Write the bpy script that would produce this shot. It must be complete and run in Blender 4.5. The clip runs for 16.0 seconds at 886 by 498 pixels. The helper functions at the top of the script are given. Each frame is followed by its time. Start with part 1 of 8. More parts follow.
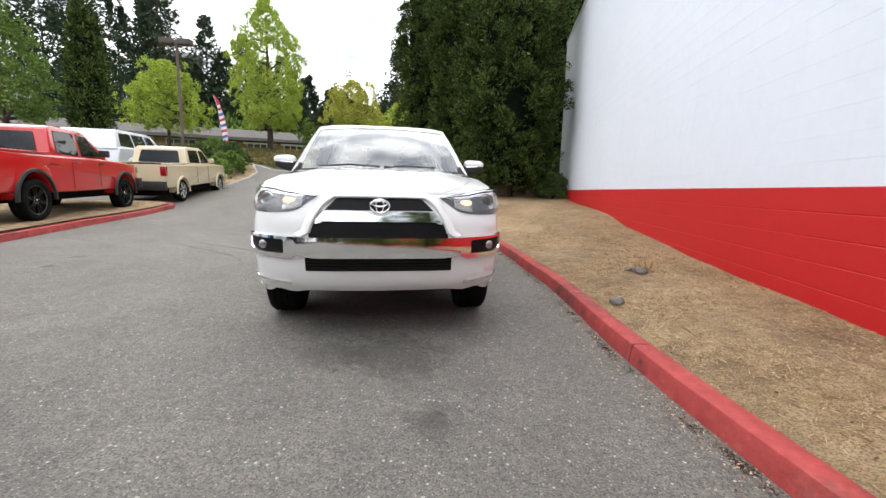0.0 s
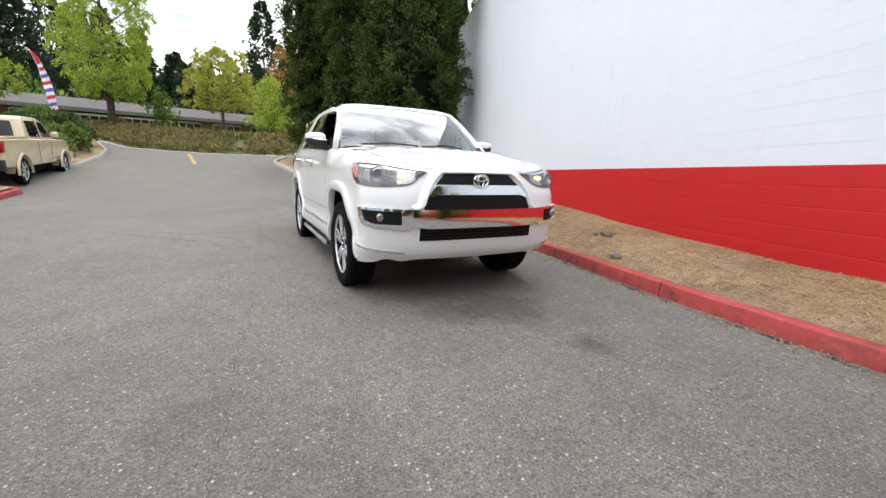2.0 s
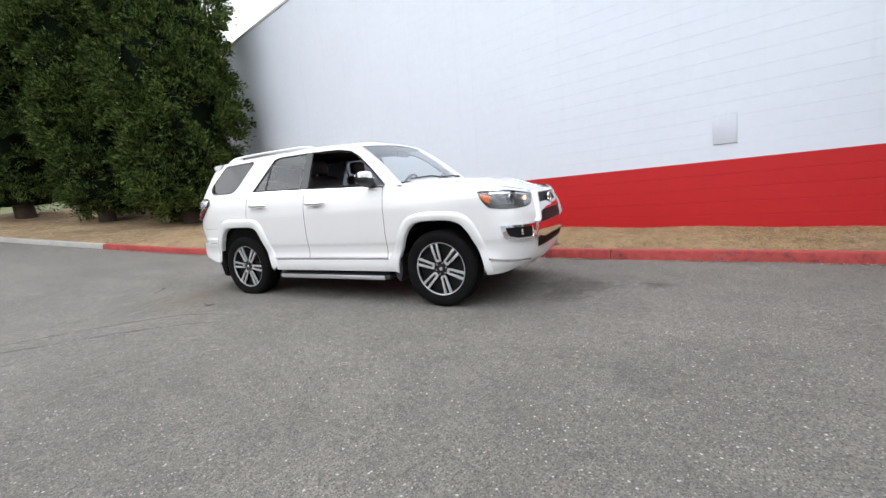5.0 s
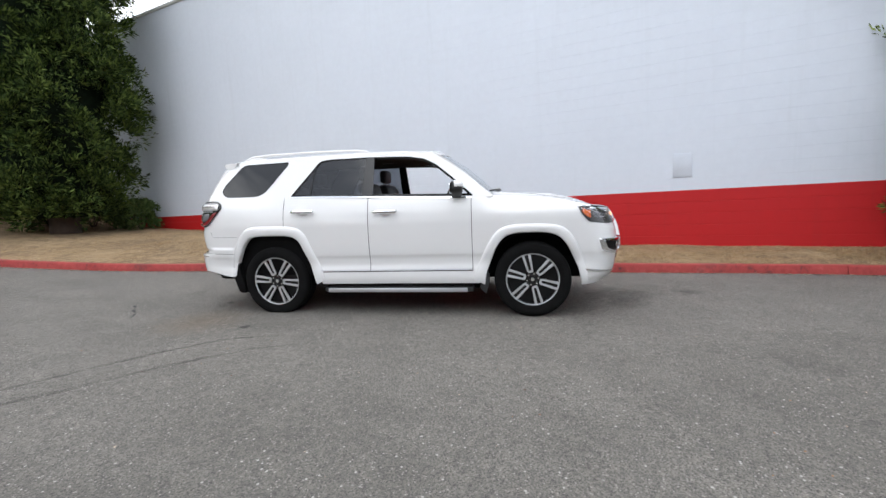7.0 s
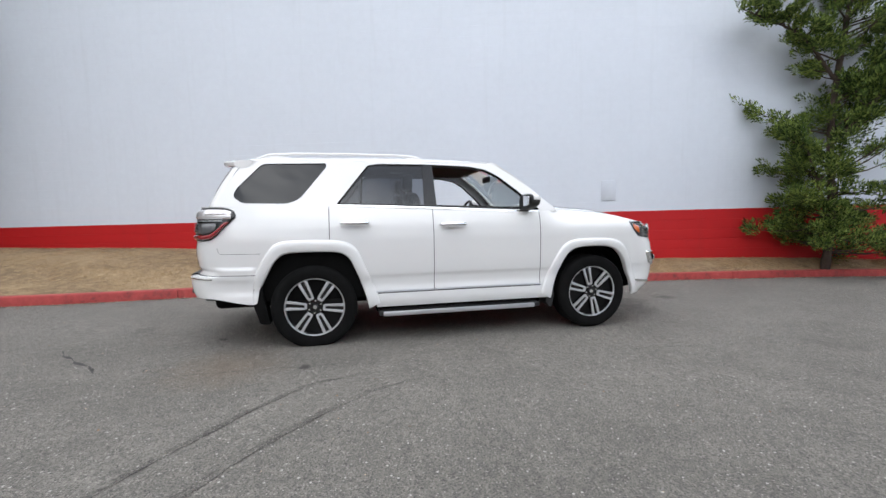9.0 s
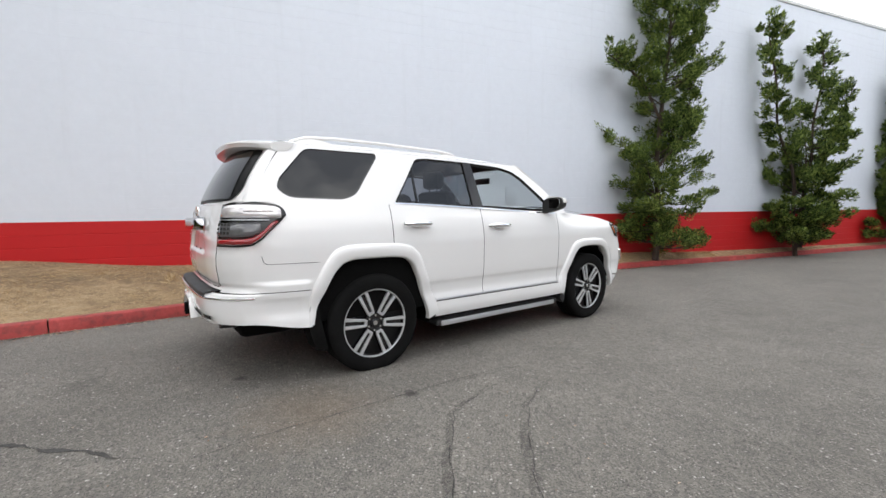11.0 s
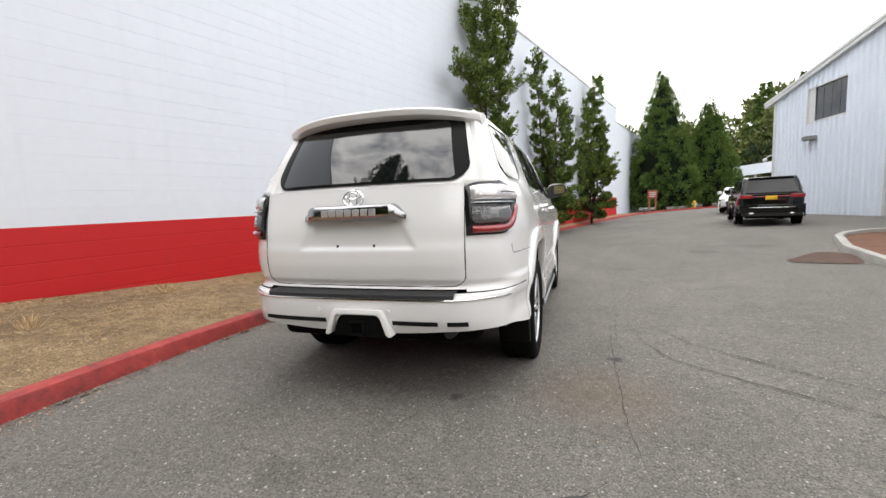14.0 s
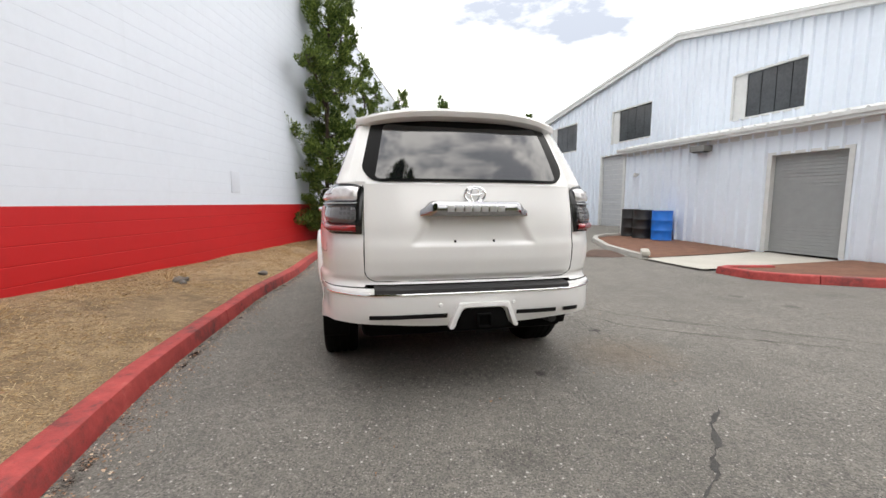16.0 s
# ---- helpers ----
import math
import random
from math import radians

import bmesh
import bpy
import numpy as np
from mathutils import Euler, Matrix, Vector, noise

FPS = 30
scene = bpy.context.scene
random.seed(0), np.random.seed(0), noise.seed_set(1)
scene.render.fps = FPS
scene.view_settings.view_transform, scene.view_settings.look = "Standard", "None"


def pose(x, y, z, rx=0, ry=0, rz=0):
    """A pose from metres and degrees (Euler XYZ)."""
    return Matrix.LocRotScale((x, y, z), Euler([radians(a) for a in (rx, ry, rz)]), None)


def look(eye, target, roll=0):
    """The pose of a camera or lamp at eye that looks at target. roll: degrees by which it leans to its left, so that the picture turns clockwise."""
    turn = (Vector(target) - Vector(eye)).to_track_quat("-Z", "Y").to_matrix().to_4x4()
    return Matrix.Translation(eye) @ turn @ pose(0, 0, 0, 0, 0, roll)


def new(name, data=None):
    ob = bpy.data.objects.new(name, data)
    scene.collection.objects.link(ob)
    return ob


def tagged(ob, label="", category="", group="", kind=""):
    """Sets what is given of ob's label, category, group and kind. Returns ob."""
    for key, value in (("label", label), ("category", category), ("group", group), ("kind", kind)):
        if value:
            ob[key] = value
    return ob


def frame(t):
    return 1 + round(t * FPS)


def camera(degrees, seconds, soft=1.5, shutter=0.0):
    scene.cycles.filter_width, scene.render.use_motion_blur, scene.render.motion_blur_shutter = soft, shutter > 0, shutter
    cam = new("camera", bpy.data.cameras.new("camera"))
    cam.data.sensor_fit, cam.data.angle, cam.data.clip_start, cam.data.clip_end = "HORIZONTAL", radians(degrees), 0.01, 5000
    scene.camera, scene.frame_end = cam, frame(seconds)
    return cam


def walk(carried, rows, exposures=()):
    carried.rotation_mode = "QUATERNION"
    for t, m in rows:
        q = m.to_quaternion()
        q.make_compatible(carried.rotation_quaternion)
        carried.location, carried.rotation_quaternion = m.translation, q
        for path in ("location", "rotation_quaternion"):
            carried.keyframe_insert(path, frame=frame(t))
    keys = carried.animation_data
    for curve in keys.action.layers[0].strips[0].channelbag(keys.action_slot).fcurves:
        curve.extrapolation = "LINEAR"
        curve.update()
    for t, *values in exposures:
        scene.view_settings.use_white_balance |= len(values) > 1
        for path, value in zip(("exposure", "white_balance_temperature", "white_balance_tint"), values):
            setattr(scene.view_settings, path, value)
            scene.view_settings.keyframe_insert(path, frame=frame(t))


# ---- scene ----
cam = camera(93.8, 16.0)
PATH = [
    (0, (2.290, -4.734, 1.073), (2.020, -2.773, 0.788), 1.22),
    (0.5, (2.042, -4.877, 1.040), (1.924, -2.901, 0.754), 2.68),
    (1, (1.639, -5.009, 1.018), (1.664, -3.027, 0.748), 2.18),
    (1.5, (1.134, -5.030, 1.019), (1.275, -3.054, 0.740), 2.85),
    (2, (0.587, -5.148, 0.995), (0.946, -3.213, 0.641), 1.19),
    (2.5, (0.039, -5.125, 0.985), (0.605, -3.244, 0.607), 1.27),
    (3, (-0.557, -5.068, 1.023), (0.226, -3.256, 0.707), 1.87),
    (3.5, (-1.094, -4.935, 1.052), (-0.122, -3.218, 0.725), -0.67),
    (4, (-1.591, -4.687, 1.093), (-0.516, -3.035, 0.753), -1.66),
    (4.2, (-1.800, -4.585, 1.077), (-0.635, -2.988, 0.774), -3.21),
    (6.3, (-3.370, -3.060, 1.184), (-1.698, -1.988, 0.945), -2.54),
    (6.5, (-3.480, -2.857, 1.178), (-1.775, -1.832, 0.974), -2.63),
    (7, (-3.710, -2.317, 1.188), (-1.917, -1.462, 0.959), -3.02),
    (7.5, (-3.823, -1.732, 1.209), (-1.971, -1.004, 1.005), -1.79),
    (8, (-3.965, -1.184, 1.225), (-2.038, -0.680, 1.037), -1.50),
    (8.5, (-3.992, -0.608, 1.224), (-2.039, -0.226, 1.016), -1.79),
    (9, (-4.024, -0.058, 1.218), (-2.035, 0.059, 1.046), -1.54),
    (9.2, (-4.012, 0.146, 1.225), (-2.022, 0.172, 1.031), -1.50),
    (11.3, (-3.342, 2.301, 1.240), (-1.541, 1.453, 1.043), -0.37),
    (11.5, (-3.236, 2.492, 1.226), (-1.470, 1.580, 1.007), -0.19),
    (12, (-2.915, 2.881, 1.202), (-1.214, 1.853, 0.981), -1.26),
    (12.5, (-2.635, 3.283, 1.208), (-1.109, 2.014, 0.967), -1.65),
    (13, (-2.269, 3.611, 1.189), (-0.867, 2.207, 0.931), -3.65),
    (13.5, (-1.908, 3.948, 1.212), (-0.617, 2.433, 1.021), -2.75),
    (14, (-1.548, 4.259, 1.203), (-0.436, 2.610, 0.989), -2.58),
    (14.5, (-1.119, 4.508, 1.231), (-0.171, 2.760, 1.020), -1.26),
    (15, (-0.710, 4.771, 1.233), (-0.037, 2.905, 0.978), -1.76),
    (15.5, (-0.234, 4.876, 1.225), (0.211, 2.945, 0.957), -1.38),
    (16, (0.227, 5.014, 1.210), (0.348, 3.030, 0.988), 0.23),
]
walk(cam, [(t, look(eye, target, roll)) for t, eye, target, roll in PATH],
     exposures=[(0, 0.27, 6400, 10), (4.2, 0.24, 6250, 10), (6.3, -0.08, 6150, 10), (9.2, -0.16, 6130, 10), (11.3, -0.10, 6420, 10), (13.0, 0.03, 6540, 10), (16, 0.08, 6660, 10)])

# ---- world and light: a bright overcast day ----
world = bpy.data.worlds.new("overcast_sky")
scene.world = world
world.use_nodes = True
wt = world.node_tree
wt.nodes.clear()
w_out = wt.nodes.new("ShaderNodeOutputWorld")
w_bg = wt.nodes.new("ShaderNodeBackground")
w_sky = wt.nodes.new("ShaderNodeTexSky")
w_sky.sky_type = "NISHITA"
w_sky.sun_disc = False
w_sky.sun_elevation, w_sky.sun_rotation = radians(62), radians(270)
w_co = wt.nodes.new("ShaderNodeTexCoord")
w_map = wt.nodes.new("ShaderNodeMapping")
w_map.inputs["Scale"].default_value = (1.0, 1.0, 2.6)
w_noise = wt.nodes.new("ShaderNodeTexNoise")
w_noise.inputs["Scale"].default_value, w_noise.inputs["Detail"].default_value, w_noise.inputs["Roughness"].default_value = 2.3, 7, 0.58
w_ramp = wt.nodes.new("ShaderNodeValToRGB")
for e, (p, c) in zip(w_ramp.color_ramp.elements, ((0.39, (2.6, 2.8, 3.2, 1)), (0.55, (9.6, 9.5, 9.3, 1)))):
    e.position, e.color = p, c
w_mix = wt.nodes.new("ShaderNodeMix")
w_mix.data_type = "RGBA"
w_mix.inputs[0].default_value = 0.93
wt.links.new(w_co.outputs["Generated"], w_map.inputs["Vector"])
wt.links.new(w_map.outputs["Vector"], w_noise.inputs["Vector"])
# the cloud cover breaks up a little overhead and closes towards the horizon
w_up = wt.nodes.new("ShaderNodeSeparateXYZ")
w_gap = wt.nodes.new("ShaderNodeMapRange")
w_gap.inputs["From Min"].default_value, w_gap.inputs["From Max"].default_value = 0.46, 0.70
w_gap.inputs["To Min"].default_value, w_gap.inputs["To Max"].default_value = 0.015, -0.045
w_sum = wt.nodes.new("ShaderNodeMath")
wt.links.new(w_co.outputs["Generated"], w_up.inputs[0])
wt.links.new(w_up.outputs["Z"], w_gap.inputs["Value"])
wt.links.new(w_noise.outputs["Fac"], w_sum.inputs[0])
wt.links.new(w_gap.outputs["Result"], w_sum.inputs[1])
wt.links.new(w_sum.outputs[0], w_ramp.inputs["Fac"])
wt.links.new(w_sky.outputs["Color"], w_mix.inputs[6])
wt.links.new(w_ramp.outputs["Color"], w_mix.inputs[7])
# an overcast sky is brighter overhead than near the horizon
w_sep = wt.nodes.new("ShaderNodeSeparateXYZ")
w_rise = wt.nodes.new("ShaderNodeMapRange")
w_rise.inputs["From Min"].default_value, w_rise.inputs["From Max"].default_value = 0.0, 0.9
w_rise.inputs["To Min"].default_value, w_rise.inputs["To Max"].default_value = 1.02, 2.0
w_mul = wt.nodes.new("ShaderNodeMix")
w_mul.data_type, w_mul.blend_type = "RGBA", "MULTIPLY"
w_mul.inputs[0].default_value = 1.0
wt.links.new(w_co.outputs["Generated"], w_sep.inputs[0])
wt.links.new(w_sep.outputs["Z"], w_rise.inputs["Value"])
wt.links.new(w_mix.outputs[2], w_mul.inputs[6])
wt.links.new(w_rise.outputs["Result"], w_mul.inputs[7])
wt.links.new(w_mul.outputs[2], w_bg.inputs["Color"])
w_bg.inputs["Strength"].default_value = 0.19
wt.links.new(w_bg.outputs["Background"], w_out.inputs["Surface"])

sun = new("sun", bpy.data.lights.new("sun", "SUN"))
sun.data.energy, sun.data.angle, sun.data.color = 0.8, radians(100), (1.0, 0.94, 0.86)
sun.matrix_basis = look((-4, 3, 24), (0, 0, 0))

# ---- helpers of this scene ----


def mix(a, b, f):
    return a + (b - a) * f


def smooth(e0, e1, v):
    f = min(max((v - e0) / (e1 - e0), 0.0), 1.0)
    return f * f * (3 - 2 * f)


def interp(pts, v):
    """Piecewise linear value at v of (key, value) pairs in rising order."""
    if v <= pts[0][0]:
        return pts[0][1]
    for (a, p), (b, q) in zip(pts, pts[1:]):
        if v <= b:
            return mix(p, q, (v - a) / (b - a))
    return pts[-1][1]


def glide(pts, v):
    """Like interp, but with a smooth cubic through the pairs."""
    n = len(pts)
    if v <= pts[0][0]:
        return pts[0][1]
    if v >= pts[-1][0]:
        return pts[-1][1]
    for i in range(n - 1):
        a, p = pts[i]
        b, q = pts[i + 1]
        if v <= b:
            h = b - a
            d = (q - p) / h
            d0 = (p - pts[i - 1][1]) / (a - pts[i - 1][0]) if i else d
            d1 = (pts[i + 2][1] - q) / (pts[i + 2][0] - b) if i + 2 < n else d
            m0 = 0 if d0 * d <= 0 else 2 * d0 * d / (d0 + d)
            m1 = 0 if d1 * d <= 0 else 2 * d1 * d / (d1 + d)
            if not i:
                m0 = d
            if i + 2 >= n:
                m1 = d
            f = (v - a) / h
            return (2 * f**3 - 3 * f**2 + 1) * p + (f**3 - 2 * f**2 + f) * h * m0 + (3 * f**2 - 2 * f**3) * q + (f**3 - f**2) * h * m1
    return pts[-1][1]


def mesh_of(bm, name, material, shade=True, angle=40):
    bmesh.ops.recalc_face_normals(bm, faces=bm.faces)
    me = bpy.data.meshes.new(name)
    if shade:
        for f in bm.faces:
            f.smooth = True
        lim = radians(angle)
        for e in bm.edges:
            e.smooth = len(e.link_faces) == 2 and e.calc_face_angle(0) < lim
    bm.to_mesh(me)
    bm.free()
    for m in material if isinstance(material, (list, tuple)) else [material]:
        me.materials.append(m)
    return me


def part(name, bm, material, parent, label="", shade=True, angle=40):
    ob = new(name, mesh_of(bm, name, material, shade, angle))
    ob.parent = parent
    if label:
        tagged(ob, label)
    return ob


def solid(name, bm, material, label, category, group="", kind="", at=None, shade=True, angle=40):
    ob = new(name, mesh_of(bm, name, material, shade, angle))
    if at is not None:
        ob.matrix_basis = at
    return tagged(ob, label, category, group, kind)


def thing(name, label, category, at=None, group="", kind=""):
    ob = new(name)
    ob.empty_display_size = 0.2
    if at is not None:
        ob.matrix_basis = at
    return tagged(ob, label, category, group, kind)


def quiet(name, verts, faces, material, shade=False):
    """A mesh straight from lists, for large counts."""
    me = bpy.data.meshes.new(name)
    me.from_pydata(verts, [], faces)
    if shade:
        me.polygons.foreach_set("use_smooth", [True] * len(me.polygons))
    for m in material if isinstance(material, (list, tuple)) else [material]:
        me.materials.append(m)
    return me


def box(bm, x0, x1, y0, y1, z0, z1, bevel=0.0, m=None):
    vs = [bm.verts.new((x, y, z)) for x in (x0, x1) for y in (y0, y1) for z in (z0, z1)]
    fs = [bm.faces.new([vs[i] for i in q]) for q in ((0, 1, 3, 2), (4, 6, 7, 5), (0, 4, 5, 1), (2, 3, 7, 6), (0, 2, 6, 4), (1, 5, 7, 3))]
    if bevel:
        es = list({e for f in fs for e in f.edges})
        r = bmesh.ops.bevel(bm, geom=es, offset=bevel, segments=2, profile=0.5, affect="EDGES")
        vs = list({v for f in r["faces"] for v in f.verts} | {v for v in vs if v.is_valid})
    if m is not None:
        for v in vs:
            v.co = m @ v.co
    return vs


def prism(bm, outline, depth0, depth1, axis="x", bevel=0.0):
    """A flat outline given in the two other axes, drawn out along axis from depth0 to depth1."""
    def place(p, q, d):
        return {"x": (d, p, q), "y": (p, d, q), "z": (p, q, d)}[axis]
    a = [bm.verts.new(place(p, q, depth0)) for p, q in outline]
    b = [bm.verts.new(place(p, q, depth1)) for p, q in outline]
    n = len(a)
    fs = [bm.faces.new(a), bm.faces.new(b[::-1])]
    for i in range(n):
        fs.append(bm.faces.new((a[i], b[i], b[(i + 1) % n], a[(i + 1) % n])))
    if bevel:
        es = list({e for f in fs[:2] for e in f.edges})
        bmesh.ops.bevel(bm, geom=es, offset=bevel, segments=2, profile=0.5, affect="EDGES")


def tube(bm, pts, radius, seg=8, cap=True):
    """A round bar through pts; radius may be a list."""
    rings = []
    for i, p in enumerate(pts):
        p = Vector(p)
        d = Vector(pts[min(i + 1, len(pts) - 1)]) - Vector(pts[max(i - 1, 0)])
        q = d.to_track_quat("Z", "Y")
        r = radius[i] if isinstance(radius, (list, tuple)) else radius
        rings.append([bm.verts.new(p + q @ Vector((r * math.cos(a), r * math.sin(a), 0))) for a in (2 * math.pi * k / seg for k in range(seg))])
    for a, b in zip(rings, rings[1:]):
        for k in range(seg):
            bm.faces.new((a[k], a[(k + 1) % seg], b[(k + 1) % seg], b[k]))
    if cap:
        bm.faces.new(rings[0][::-1])
        bm.faces.new(rings[-1])


def lathe(bm, profile, seg=32, axis="z", centre=(0, 0, 0), cap=True):
    """Turns (radius, height) pairs round an axis."""
    rings = []
    for r, h in profile:
        ring = []
        for k in range(seg):
            a = 2 * math.pi * k / seg
            c, s = r * math.cos(a), r * math.sin(a)
            v = {"z": (c, s, h), "x": (h, c, s), "y": (c, h, s)}[axis]
            ring.append(bm.verts.new(Vector(v) + Vector(centre)))
        rings.append(ring)
    for a, b in zip(rings, rings[1:]):
        for k in range(seg):
            bm.faces.new((a[k], a[(k + 1) % seg], b[(k + 1) % seg], b[k]))
    if cap and profile[0][0] > 1e-5:
        bm.faces.new(rings[0][::-1])
    if cap and profile[-1][0] > 1e-5:
        bm.faces.new(rings[-1])
    bmesh.ops.remove_doubles(bm, verts=bm.verts, dist=1e-5)


def sheet(bm, grid):
    """Faces between rows of points."""
    vs = [[bm.verts.new(p) for p in row] for row in grid]
    for a, b in zip(vs, vs[1:]):
        for i in range(len(a) - 1):
            bm.faces.new((a[i], a[i + 1], b[i + 1], b[i]))
    return vs


# ---- materials ----
class Nodes:
    def __init__(self, name):
        self.m = bpy.data.materials.new(name)
        self.m.use_nodes = True
        self.t = self.m.node_tree
        self.b = self.t.nodes["Principled BSDF"]
        self.pos = self.t.nodes.new("ShaderNodeNewGeometry").outputs["Position"]

    def node(self, kind, **inputs):
        n = self.t.nodes.new(kind)
        for k, v in inputs.items():
            self.put(n.inputs[k.replace("_", " ")], v)
        return n

    def put(self, socket, v):
        if isinstance(v, bpy.types.NodeSocket):
            self.t.links.new(v, socket)
        else:
            socket.default_value = v

    def noise(self, scale, detail=4, rough=0.55, vector=None, stretch=None):
        v = vector or self.pos
        if stretch:
            mp = self.node("ShaderNodeMapping", Vector=v)
            mp.inputs["Scale"].default_value = stretch
            v = mp.outputs["Vector"]
        n = self.node("ShaderNodeTexNoise", Vector=v, Scale=scale, Detail=detail, Roughness=rough)
        return n.outputs["Fac"]

    def ramp(self, fac, stops):
        r = self.node("ShaderNodeValToRGB", Fac=fac)
        els = r.color_ramp.elements
        while len(els) < len(stops):
            els.new(0.5)
        for e, (p, c) in zip(els, stops):
            e.position = p
            e.color = (*c, 1) if len(c) == 3 else c
        return r.outputs["Color"]

    def mixed(self, fac, a, b, how="MIX"):
        n = self.t.nodes.new("ShaderNodeMix")
        n.data_type, n.blend_type = "RGBA", how
        self.put(n.inputs[0], fac)
        self.put(n.inputs[6], (*a, 1) if isinstance(a, tuple) else a)
        self.put(n.inputs[7], (*b, 1) if isinstance(b, tuple) else b)
        return n.outputs[2]

    def math(self, op, a, b=0.0, c=None):
        n = self.t.nodes.new("ShaderNodeMath")
        n.operation = op
        self.put(n.inputs[0], a)
        self.put(n.inputs[1], b)
        if c is not None:
            self.put(n.inputs[2], c)
        return n.outputs[0]

    def bump(self, height, strength=0.3, distance=0.01):
        n = self.node("ShaderNodeBump", Height=height, Strength=strength, Distance=distance)
        self.put(self.b.inputs["Normal"], n.outputs["Normal"])

    def set(self, **inputs):
        for k, v in inputs.items():
            self.put(self.b.inputs[k.replace("_", " ")], (*v, 1) if isinstance(v, tuple) and len(v) == 3 else v)
        return self.m


def pieces(name, bm, material, parent, label="", **more):
    """Every loose piece of bm as a part of its own."""
    seen, out = set(), []
    bm.verts.index_update()
    for v in bm.verts:
        if v.index in seen or not v.link_faces:
            continue
        stack, isl = [v], []
        seen.add(v.index)
        while stack:
            w = stack.pop()
            isl.append(w)
            for e in w.link_edges:
                u = e.other_vert(w)
                if u.index not in seen:
                    seen.add(u.index)
                    stack.append(u)
        one = bmesh.new()
        to = {w: one.verts.new(w.co) for w in isl}
        for f in {f for w in isl for f in w.link_faces}:
            one.faces.new([to[w] for w in f.verts])
        out.append(part(name, one, material, parent, label, **more))
    bm.free()
    return out


def plain(name, colour, rough=0.5, metal=0.0, vary=0.12, scale=6.0, bump=0.0, bump_scale=120.0, **more):
    """A surface of one colour with soft stains at two scales and a fine relief."""
    n = Nodes(name)
    dark = tuple(c * (1 - vary) for c in colour)
    light = tuple(min(c * (1 + vary), 1) for c in colour)
    f = n.math("ADD", n.math("MULTIPLY", n.noise(scale), 0.6), n.math("MULTIPLY", n.noise(scale * 11, 3), 0.4))
    n.set(Base_Color=n.ramp(f, [(0.3, dark), (0.7, light)]), Metallic=metal, Roughness=n.math("ADD", rough - 0.06, n.math("MULTIPLY", n.noise(scale * 3), 0.12)))
    if bump:
        n.bump(n.noise(bump_scale, 3), bump, 0.004)
    return n.set(**more)


def thin_glass(name, tint, face=0.05, power=4.0):
    """A thin pane: clear but for its tint, glossier at a flat angle."""
    n = Nodes(name)
    out = n.t.nodes["Material Output"]
    look_on = n.node("ShaderNodeLayerWeight", Blend=0.5)
    gloss = n.math("ADD", face, n.math("MULTIPLY", n.math("POWER", look_on.outputs["Facing"], power), 1.0 - face))
    clear = n.node("ShaderNodeBsdfTransparent", Color=(*tint, 1))
    shine = n.node("ShaderNodeBsdfGlossy", Color=(0.96, 0.98, 1.0, 1), Roughness=0.004)
    both = n.t.nodes.new("ShaderNodeMixShader")
    n.put(both.inputs[0], gloss)
    n.t.links.new(clear.outputs[0], both.inputs[1])
    n.t.links.new(shine.outputs[0], both.inputs[2])
    n.t.links.new(both.outputs[0], out.inputs["Surface"])
    n.t.nodes.remove(n.b)
    return n.m


# ---- materials of the setting ----
STAINS = [(2.0, -2.85, 0.19, 0.7), (1.61, -2.12, 0.42, 0.6), (1.2, -2.2, 0.3, 0.4), (-0.28, 2.3, 0.075, 1.0), (-0.31, 2.54, 0.06, 0.8), (-0.43, 2.95, 0.06, 0.9), (-1.15, 2.76, 0.07, 0.8),
          (-0.93, 1.23, 0.07, 1.0), (0.0, 3.29, 0.16, 0.35), (-3.22, -0.42, 0.1, 0.6), (-3.44, 0.16, 0.12, 0.6), (-0.15, -3.35, 0.3, 0.2), (1.56, -3.78, 0.07, 0.8), (-0.95, 1.9, 0.1, 0.3), (-1.2, -6.2, 0.35, 0.4), (-2.2, -7.2, 0.4, 0.35)]


